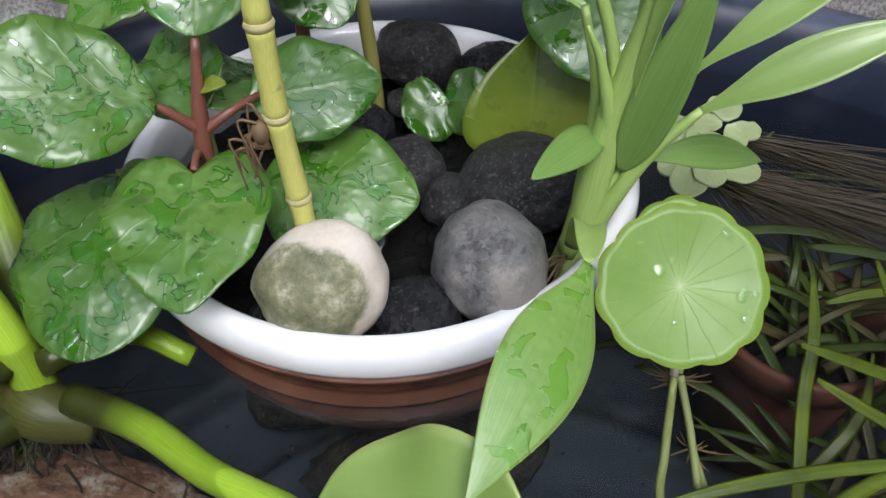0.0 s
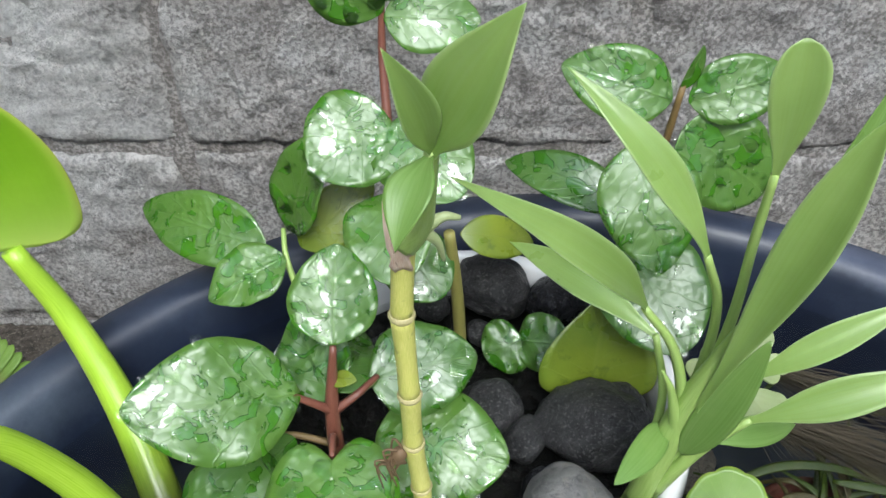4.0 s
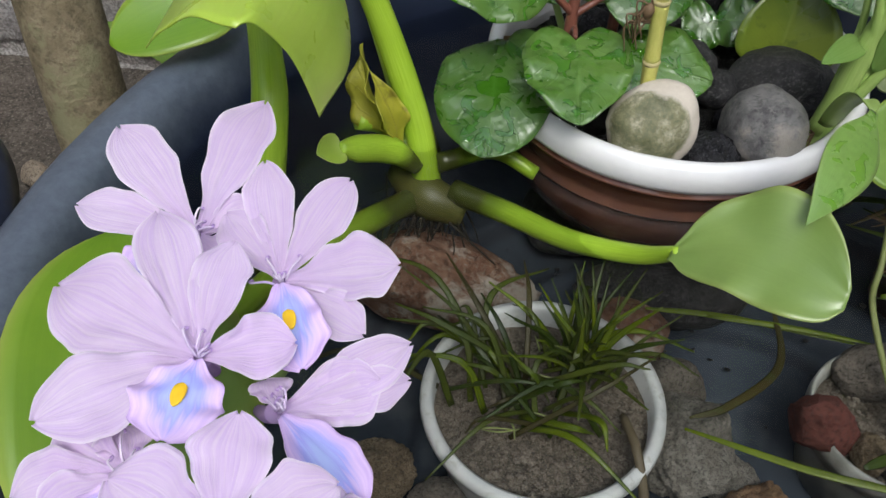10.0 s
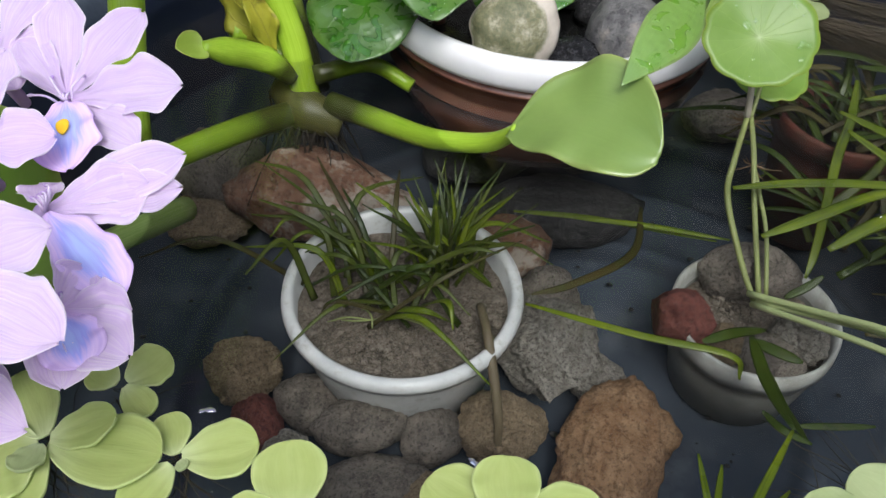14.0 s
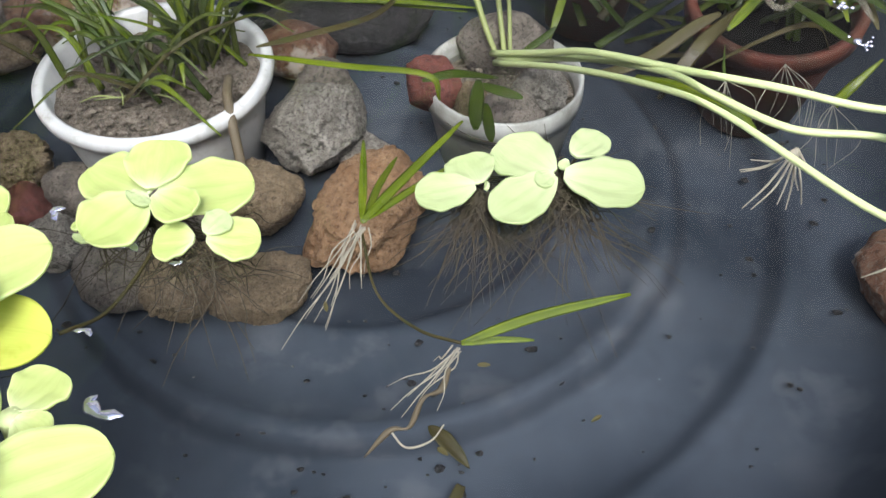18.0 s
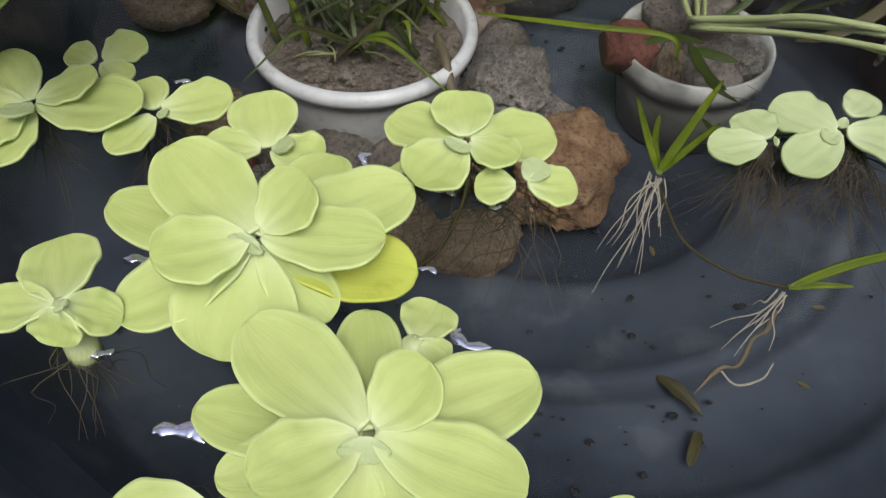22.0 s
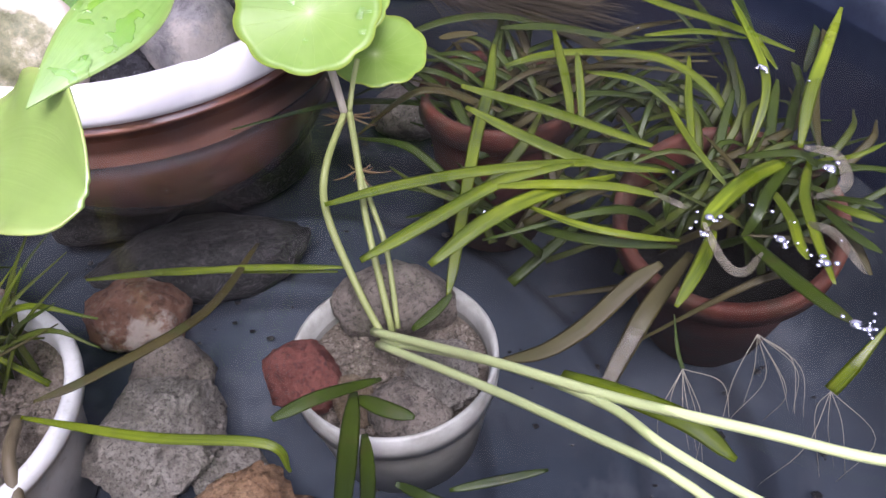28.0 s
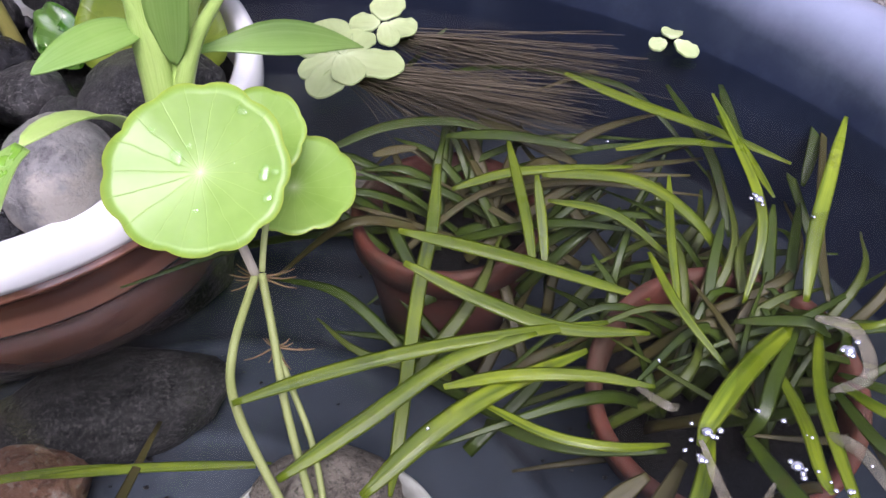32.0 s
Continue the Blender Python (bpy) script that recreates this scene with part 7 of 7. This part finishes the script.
grass = thing("water_grass", "fine dark green water grass growing from the sunken white pot", "plant")
for k in range(46):
    # the upright tuft
    base = V((0.046, 0.205, -0.058)) + V((0.006 * r.gauss(0, 1), 0.005 * r.gauss(0, 1), 0))
    tip = base + V((0.020 * r.gauss(0, 1) - 0.002, 0.017 * r.gauss(0, 1) + 0.006, r.uniform(0.022, 0.052)))
    tip.z = min(tip.z, -0.003)
    mid = lerp(base, tip, 0.45) + V((0, 0, 0.008))
    mid.z = min(mid.z, -0.004)
    thin(grass, base, mid, tip, r.uniform(0.0020, 0.0036), r.choice(("strap_dark", "strap_dark", "grass_green", "grass_green", "strap_green")))
for k in range(44):
    # blades that sprawl over the pot's edge
    base = V((0.018, 0.186, -0.057)) + V((0.015 * r.gauss(0, 1), 0.010 * r.gauss(0, 1), 0))
    a = r.uniform(1.2, 4.4) if k < 32 else r.uniform(-1.2, 1.2)
    L = r.uniform(0.025, 0.085)
    tip = base + V((math.cos(a) * L, math.sin(a) * L * 0.8 + 0.008, r.uniform(0.006, 0.040)))
    tip.z = min(tip.z, -0.004)
    mid = lerp(base, tip, 0.5) + V((0.006 * r.gauss(0, 1), 0.006 * r.gauss(0, 1), 0.016))
    mid.z = min(mid.z, -0.005)
    thin(grass, base, mid, tip, r.uniform(0.0022, 0.0038), r.choice(("strap_dark", "grass_green", "grass_green", "strap_green", "strap_brown")))
for k in range(10):
    a, q = r.uniform(0, 6.28), 0.042 * math.sqrt(r.random())
    c = V((0.0285 + q * math.cos(a), 0.1835 + q * math.sin(a), -0.0555))
    d = V((r.gauss(0, 1), r.gauss(0, 1), 0)).normalized() * r.uniform(0.005, 0.012)
    tube("dead_blade", [c - d, c + V((0.002 * r.gauss(0, 1), 0.002 * r.gauss(0, 1), 0.003)), c + d], [0.0004, 0.0005, 0.0003], M["stalk_under"], grass, n=5, steps=4, label="pale dead grass blade")
tube("old_stem", [(0.066, 0.180, -0.050), (0.072, 0.158, -0.046), (0.080, 0.136, -0.068), (0.082, 0.128, -0.085)], [0.0022, 0.0024, 0.0020], M["old_stem"], grass, n=8)


def roots(parent, c, count, spread, depth, seed, key="root_hair", rad=0.00024, lean=(0, 0, 0)):
    rr = random.Random(seed)
    rv, rf = [], []
    for _ in range(count):
        d = V((rr.gauss(0, 1) * spread, rr.gauss(0, 1) * spread, -depth * (0.4 + 0.6 * rr.random()))) + V(lean) * (0.4 + 0.8 * rr.random())
        s = V(c) + V((rr.gauss(0, 1), rr.gauss(0, 1), 0)) * spread * 0.25
        w = V((rr.gauss(0, 1), rr.gauss(0, 1), rr.gauss(0, 0.3))) * spread * 0.22
        w2 = V((rr.gauss(0, 1), rr.gauss(0, 1), rr.gauss(0, 0.3))) * spread * 0.30
        a, b, _u = tube_data([s, s + d * 0.35 + w, s + d * 0.7 + w2, s + d + w2 * 1.4], [rad, rad * 0.8, rad * 0.35], 4, 3)
        o = len(rv)
        rv += a
        rf += [tuple(i + o for i in q) for q in b]
    ob = make("roots", rv, rf, M[key], parent, "hanging feathery roots" if key == "root_hair" else "pale roots")
    ob["kind"] = "stuff"
    return ob


FLOAT = [(0, 0.2), (0.08, 0.42), (0.2, 0.66), (0.35, 0.86), (0.5, 0.98), (0.62, 1.0), (0.74, 0.94), (0.84, 0.80), (0.92, 0.60), (0.97, 0.38), (0.99, 0.22), (1, 0.05)]


def lettuce(label, heart, leaves, group="water lettuce", root=40, spread=0.012, lean=(0, 0, 0), key="leaf_lettuce", high=0.003):
    """A floating rosette: leaves are (tip x, tip y, tip height, width, key or None)."""
    h = V((heart[0], heart[1], high))
    ob = thing("water_lettuce", label, "plant", group)
    for k, (x, y, z, w, m) in enumerate(leaves):
        t = V((x, y, z))
        d = t - h
        flat = V((d.x, d.y, 0)).normalized()
        b = h + V((flat.x, flat.y, 0)) * 0.002 + V((0, 0, 0.001 + 0.0006 * k))
        leaf(ob, b, t, w, M[m or key], 0, k + int(abs(x) * 3000), prof=FLOAT, up=(-flat.x * 0.15, -flat.y * 0.15 - 0.1, 1), bend=-0.04, cup=0.16, nl=24, nw=22, thick=0.0011, wave=0.06, flute=0.026)
    if high > 0.01:
        tube("stem", [(h.x, h.y, -0.004), (h.x, h.y, h.z * 0.5), (h.x, h.y, h.z + 0.001)], [0.0050, 0.0042, 0.0030], M["stalk_pale"], ob, n=10)
    if root:
        roots(ob, (h.x, h.y, min(h.z, 0.004) - 0.004), root, spread, 0.030, int(abs(heart[0]) * 9999), lean=lean)
    return ob


YL = "leaf_lettuce_yellow"
lettuce("large pale green water lettuce rosette with one yellow leaf, floating", (0.0341, -0.0171), [
    (0.0786, -0.0143, 0.011, 0.0250, YL), (-0.0181, 0.0034, 0.012, 0.0228, None), (0.0302, -0.0491, 0.012, 0.0353, None), (-0.0023, -0.0373, 0.011, 0.0242, None), (0.0568, -0.0334, 0.012, 0.0186, None), (0.0484, 0.0280, 0.014, 0.0228, None), (0.0746, 0.0080, 0.024, 0.0263, None), (-0.0001, 0.0154, 0.025, 0.0277, None), (0.0098, -0.0301, 0.029, 0.0236, None), (0.0703, -0.0174, 0.029, 0.0218, None), (0.0476, -0.0044, 0.037, 0.0212, None), (0.0318, -0.0215, 0.024, 0.0111, "leaf_lettuce_pale")], root=60, high=0.020)
lettuce("large pale green water lettuce rosette floating by its neighbour", (0.0734, -0.0723), [
    (0.0269, -0.0629, 0.011, 0.0192, None), (0.0372, -0.0811, 0.011, 0.0173, None), (0.0739, -0.1025, 0.012, 0.0282, None), (0.0964, -0.0885, 0.011, 0.0149, None), (0.0661, -0.0290, 0.012, 0.0187, None), (0.1126, -0.0512, 0.022, 0.0244, None), (0.0383, -0.0446, 0.025, 0.0251, None), (0.0501, -0.0886, 0.028, 0.0222, None), (0.1102, -0.0848, 0.028, 0.0215, None), (0.0867, -0.0588, 0.036, 0.0191, None), (0.0736, -0.0797, 0.024, 0.0125, "leaf_lettuce_pale")], root=60, high=0.020)
lettuce("young water lettuce offset tucked beside a large rosette", (0.0801, -0.0406), [
    (0.0853, -0.0246, 0.012, 0.0162, None), (0.0897, -0.0449, 0.012, 0.0116, None)], root=8, high=0.014)
lettuce("small water lettuce with rounded leaves beside an orange stone", (0.0880, 0.0434), [
    (0.0607, 0.0588, 0.005, 0.0221, None), (0.1179, 0.0550, 0.006, 0.0244, None), (0.0730, 0.0236, 0.009, 0.0237, None), (0.0843, 0.0675, 0.011, 0.0218, None), (0.1052, 0.0324, 0.014, 0.0148, None), (0.0846, 0.0371, 0.012, 0.0101, "leaf_lettuce_pale")], root=50, spread=0.014, high=0.008)
lettuce("young water lettuce offset, a few small leaves", (0.1074, 0.0282), [
    (0.0922, 0.0273, 0.005, 0.0148, None), (0.1255, 0.0309, 0.005, 0.0164, None), (0.1140, 0.0379, 0.009, 0.0101, "leaf_lettuce_pale")], root=50, spread=0.016, high=0.006)
lettuce("young water lettuce offset, small floating leaves", (0.0704, 0.0319), [
    (0.0654, 0.0363, 0.004, 0.0088, None), (0.0693, 0.0258, 0.005, 0.0068, "leaf_lettuce_pale")], root=10)
lettuce("pale green water lettuce rosette near the lilac flowers", (-0.0650, 0.0514), [
    (-0.0689, 0.0197, 0.004, 0.0202, None), (-0.0827, 0.0385, 0.006, 0.0334, None), (-0.0849, 0.0735, 0.008, 0.0196, None), (-0.0237, 0.0498, 0.010, 0.0260, None), (-0.0419, 0.0595, 0.014, 0.0157, None), (-0.0647, 0.0368, 0.012, 0.0117, "leaf_lettuce_pale")], root=30)
lettuce("small water lettuce with three leaves", (-0.0500, 0.0771), [
    (-0.0382, 0.0920, 0.006, 0.0178, None), (-0.0629, 0.0807, 0.006, 0.0130, None), (-0.0349, 0.0666, 0.006, 0.0117, None)], root=10)
lettuce("small water lettuce between larger rosettes", (-0.0208, 0.0524), [
    (-0.0304, 0.0316, 0.004, 0.0153, None), (-0.0293, 0.0676, 0.006, 0.0138, None), (0.0045, 0.0614, 0.007, 0.0207, None), (-0.0160, 0.0489, 0.007, 0.0047, "leaf_lettuce_pale")], root=20)
lettuce("water lettuce with broad leaf behind the large rosette", (0.0216, 0.0379), [
    (0.0139, 0.0636, 0.007, 0.0243, None), (0.0012, 0.0367, 0.007, 0.0149, None), (0.0418, 0.0342, 0.006, 0.0199, None), (0.0313, 0.0366, 0.010, 0.0068, "leaf_lettuce_pale")], root=20)
lettuce("water lettuce at the near edge of the floating group", (-0.0133, -0.0417), [
    (-0.0264, -0.0133, 0.013, 0.0228, None), (-0.0396, -0.0398, 0.012, 0.0162, None), (0.0008, -0.0387, 0.012, 0.0141, None), (-0.0141, -0.0487, 0.011, 0.0151, None), (-0.0104, -0.0440, 0.024, 0.0045, "leaf_lettuce_pale")], root=20, high=0.019)
lettuce("water lettuce with one wide leaf near the rim", (0.0365, -0.0843), [
    (0.0132, -0.0935, 0.006, 0.0202, None), (0.0422, -0.0880, 0.008, 0.0069, "leaf_lettuce_pale")], root=14)
lettuce("small water lettuce close to the near rim", (0.1419, -0.0888), [
    (0.1279, -0.0781, 0.007, 0.0187, None), (0.1527, -0.0759, 0.007, 0.0149, None), (0.1421, -0.0996, 0.006, 0.0144, None)], root=14)
LP = "leaf_lettuce_pale"
lettuce("cluster of small pale rounded floating leaves with brown roots", (0.2177, 0.0684), [
    (0.1968, 0.0839, 0.003, 0.0221, LP), (0.2465, 0.0654, 0.003, 0.0214, LP), (0.1972, 0.0483, 0.003, 0.0181, LP), (0.2107, 0.0629, 0.005, 0.0073, LP)], "small floaters", 240, 0.018)
lettuce("pair of small pale floating leaves", (0.2217, 0.0776), [
    (0.2340, 0.0914, 0.003, 0.0137, LP), (0.2190, 0.0723, 0.003, 0.0040, LP)], "small floaters", 60, 0.010)
lettuce("pair of small pale floating leaves", (0.1924, 0.0611), [
    (0.1855, 0.0767, 0.003, 0.0178, LP), (0.1709, 0.0560, 0.003, 0.0160, LP), (0.1934, 0.0610, 0.004, 0.0041, LP)], "small floaters", 120, 0.012)
lettuce("cluster of pale floating leaves behind the bowl with long feathery roots", (0.2137, 0.3937), [(0.1932, 0.4145, 0.004, 0.015, LP), (0.2065, 0.4259, 0.004, 0.018, LP), (0.2236, 0.4137, 0.004, 0.017, LP), (0.2386, 0.3826, 0.004, 0.017, LP), (0.2034, 0.3690, 0.004, 0.016, LP), (0.1964, 0.3844, 0.004, 0.013, LP), (0.2180, 0.3742, 0.005, 0.014, LP)], "small floaters", 320, 0.007, (0.080, -0.038, 0.018))
lettuce("four pale floating leaves behind the bowl", (0.2324, 0.4181), [(0.2172, 0.4217, 0.004, 0.013, LP), (0.2454, 0.4099, 0.004, 0.013, LP), (0.2359, 0.4400, 0.004, 0.016, LP), (0.2345, 0.4008, 0.004, 0.010, LP)], "small floaters", 120, 0.007, (0.085, -0.035, 0.018))
lettuce("tiny three-leaved floater near the tub wall", (0.3493, 0.3846), [(0.3401, 0.3837, 0.003, 0.008, LP), (0.3530, 0.3957, 0.003, 0.009, LP), (0.3570, 0.3738, 0.003, 0.008, LP)], "small floaters", 0)

# runners between the rosettes
runner = thing("runner", "thin pale runner linking two water lettuces", "plant stem")
tube("stem", [(0.074, -0.006, 0.001), (0.082, 0.006, -0.004), (0.088, 0.024, -0.003), (0.090, 0.036, 0.0)], [0.0007, 0.0007], M["strap_brown"], runner, n=6)

# drifting eelgrass plantlets
plantlet = thing("eelgrass_plantlet", "small floating eelgrass plantlet with white roots", "plant", "plantlets")
for pts, w in (([(0.1540, 0.0470, -0.002), (0.1640, 0.0660, -0.002), (0.1835, 0.1030, -0.004)], 0.0038), ([(0.1540, 0.0480, -0.002), (0.1520, 0.0640, -0.002), (0.1490, 0.0860, -0.001)], 0.0030), ([(0.1550, 0.0480, -0.002), (0.1680, 0.0650, -0.004), (0.1800, 0.0800, -0.006)], 0.0030), ([(0.1550, 0.0470, -0.002), (0.1560, 0.070, -0.008), (0.1600, 0.0900, -0.012)], 0.0030)):
    strap(plantlet, pts, w, "strap_green")
roots(plantlet, (0.1535, 0.0460, -0.003), 15, 0.006, 0.010, 5, "root_white", 0.0003, (-0.010, -0.026, -0.006))
tube("runner_stem", [(0.1545, 0.0440, -0.004), (0.1620, 0.0230, -0.008), (0.1760, 0.0090, -0.006), (0.1900, 0.0020, -0.002)], [0.0005, 0.0005], M["strap_brown"], plantlet, n=6)
plantlet2 = thing("eelgrass_plantlet", "drifting eelgrass plantlet with white and decayed brown roots", "plant", "plantlets")
strap(plantlet2, [(0.1900, 0.0015, -0.001), (0.2120, 0.0130, -0.001), (0.2395, 0.0225, 0.0)], 0.0036, "strap_green")
strap(plantlet2, [(0.1900, 0.0010, -0.001), (0.2000, 0.0040, -0.002), (0.2110, 0.0055, -0.003)], 0.0022, "strap_green")
roots(plantlet2, (0.1885, 0.0000, -0.003), 8, 0.004, 0.008, 6, "root_white", 0.0003, (-0.016, -0.014, -0.004))
tube("decayed_root", [(0.1870, -0.004, -0.006), (0.1848, -0.0085, -0.011), (0.1800, -0.0125, -0.010), (0.1765, -0.0185, -0.016), (0.1710, -0.0195, -0.017), (0.1640, -0.026, -0.022)], [0.0006, 0.0012, 0.0004, 0.0010, 0.0004, 0.0011, 0.0002], M["old_stem"], plantlet2, n=7)
tube("decayed_root", [(0.1710, -0.0195, -0.017), (0.1760, -0.0235, -0.019), (0.1830, -0.0225, -0.016), (0.1865, -0.0180, -0.014)], [0.0003, 0.0004, 0.0002], M["root_white"], plantlet2, n=6)

# specks of debris on the floor
r = random.Random(77)
dv, df = [], []
for k in range(420):
    a, q = r.random() * 6.28, 0.245 * math.sqrt(r.random())
    s = 0.0006 + 0.0016 * r.random() ** 3
    o = len(dv)
    dv += [(TUB.x + q * math.cos(a) + p.x * s * (0.5 + 1.4 * r.random()), TUB.y + q * math.sin(a) + p.y * s, FLOOR + 0.0042 + p.z * s * 0.4) for p in vs2]
    df += [tuple(i + o for i in t) for t in fs2]
tagged(make("debris", dv, df, M["rock_dark"]), "dark specks of debris on the tub floor", "debris", kind="stuff")

litter = thing("leaf_litter", "dark rotten leaf lying on the tub floor", "dead leaf", "leaf litter")
leaf(litter, (0.1754, 0.0336, FLOOR + 0.006), (0.1935, 0.0168, FLOOR + 0.005), 0.0065, M["strap_brown"], 0, 201, prof=OVATE, bend=0.08, cup=0.4, nl=14, nw=8, wave=0.15)
litter = thing("leaf_litter", "small dark curled leaf scrap on the tub floor", "dead leaf", "leaf litter")
leaf(litter, (0.1908, 0.0092, FLOOR + 0.005), (0.1854, -0.0069, FLOOR + 0.006), 0.0046, M["strap_brown"], 0, 202, prof=STRAP, bend=0.05, cup=0.3, nl=12, nw=6, wave=0.1)
for k, (x, y, w) in enumerate(((0.1950, -0.0066, 0.0018), (0.1496, 0.0085, 0.0020), (0.2290, -0.0200, 0.0016), (0.1860, -0.0330, 0.0020))):
    scrap = thing("leaf_litter", "tiny yellow-brown leaf scrap floating on the water", "dead leaf", "leaf litter")
    leaf(scrap, (x, y, 0.0006), (x + 0.0036 * math.cos(k * 1.9), y + 0.0036 * math.sin(k * 1.9), 0.0010), w * 0.7, M["strap_brown"], 0, 210 + k, prof=OVATE, cup=0.4, nl=8, nw=6)

# rotting see-through shreds among the blades
for pts, w in (([(0.3062, 0.2048, 0.0005), (0.3078, 0.1865, 0.0), (0.3133, 0.1828, -0.001), (0.3220, 0.1916, -0.002)], 0.0038), ([(0.3519, 0.2407, 0.0), (0.3608, 0.2339, 0.001), (0.3586, 0.2192, 0.0), (0.3480, 0.2177, -0.004)], 0.0050),
               ([(0.2872, 0.1871, -0.020), (0.2782, 0.1764, -0.025), (0.2650, 0.1585, -0.033)], 0.0062), ([(0.3410, 0.2040, -0.002), (0.3470, 0.1960, -0.001), (0.3530, 0.1830, -0.006)], 0.0046), ([(0.2950, 0.2260, -0.004), (0.3020, 0.2180, -0.003), (0.3060, 0.2200, -0.006)], 0.0030)):
    strap(eelgrass, pts, w, "shred", "shred")
for c, fan, count in (((0.2943, 0.1672, -0.028), 0.009, 7), ((0.3207, 0.1769, -0.025), 0.016, 8), ((0.3385, 0.1566, -0.030), 0.010, 5)):
    for k in range(count):
        tip = V(c) + V((fan * r.gauss(0, 1) * 0.7 - 0.002, -0.010 - 0.012 * r.random(), -0.014 - 0.020 * r.random()))
        bow = lerp(V(c), tip, 0.55) + V((0.004 * r.gauss(0, 1), 0.003 * r.gauss(0, 1), 0.003))
        tube("root", [c, bow, tip], [0.00014, 0.00008], M["root_white"], eelgrass, n=5, steps=5)
thin(eelgrass, (0.2943, 0.1672, -0.028), (0.2940, 0.1740, -0.026), (0.2950, 0.1850, -0.022), 0.0016, "strap_dark")
thin(eelgrass, (0.3385, 0.1566, -0.030), (0.3450, 0.1600, -0.022), (0.3560, 0.1680, -0.014), 0.0046, "strap_green")

# bubbles at the surface among the blades
bubbles = thing("foam_or_glint", "cluster of silvery air bubbles at the water surface", "bubbles")
r = random.Random(81)
for x, y, s in [(0.3532, 0.2915, 2.6), (0.3086, 0.2069, 2.6), (0.3046, 0.1991, 2.1), (0.3241, 0.2114, 1.2), (0.3296, 0.2076, 1.4), (0.3280, 0.1944, 2.7), (0.3350, 0.2018, 0.9), (0.3350, 0.1866, 1.2), (0.3384, 0.1828, 2.6), (0.3379, 0.1582, 2.9), (0.3408, 0.1558, 2.0), (0.3564, 0.2275, 2.9), (0.3023, 0.2312, 0.8), (0.3103, 0.3290, 0.8), (0.2348, 0.2171, 0.9), (0.3677, 0.2807, 1.0), (0.3841, 0.3069, 0.9), (0.3467, 0.1921, 0.8)]:
    for q in range(7 if s > 1.7 else 2):
        k = s * 0.0010 * (0.75 if q == 0 else r.uniform(0.22, 0.50))
        ox, oy = (0, 0) if q == 0 else (r.gauss(0, 1) * s * 0.0008, r.gauss(0, 1) * s * 0.0008)
        stone("", (x + ox, y + oy, 0.0006), (k * 1.7, k * 1.5, k * 1.1), M["bubble"], q + int(x * 1000), sub=2, rough=0.12, name="bubble", parent=bubbles)
# sky glints of the menisci by the rosettes, modelled as silver crescents
glints = thing("foam_or_glint", "silvery crescents shaped as sky glints on menisci at floating leaves", "bubbles")
r = random.Random(83)
for x, y, s in [(0.0582, 0.0412, 0.0050), (0.0600, 0.0560, 0.0028), (0.0712, 0.0675, 0.0048), (0.0811, 0.0261, 0.0052), (0.0985, 0.0252, 0.0034), (-0.0105, -0.0142, 0.0080), (-0.0093, -0.0408, 0.0047), (0.0985, -0.0260, 0.0075), (0.0209, -0.0696, 0.0095), (0.0506, -0.0880, 0.0080), (0.1074, -0.0865, 0.0110), (0.1445, -0.0753, 0.0030), (0.0795, -0.0059, 0.0035), (-0.0175, 0.0723, 0.0040)]:
    turn = r.uniform(0, 6.28)
    span = r.uniform(1.5, 2.4)
    for q, fat in ((1.0, 0.32),):
        pts = []
        for j in range(11):
            a = turn + span * (j / 10 - 0.5) * (0.6 + 0.4 * q)
            wob = 1 + 0.30 * noise.noise((a * 1.3, x * 90, q * 7)) + 0.08 * noise.noise((a * 5, x * 90, q * 3))
            pts.append((x + s * q * wob * math.cos(a), y + 0.6 * s * q * wob * math.sin(a), 0.0004))
        tube("bubble", pts, [0.0001, fat * s * 0.7, fat * s, fat * s * 0.5, fat * s * 0.8, 0.0001], M["bubble"], glints, n=8, steps=3, squash=0.22, flat_up=(0, 0, 1))
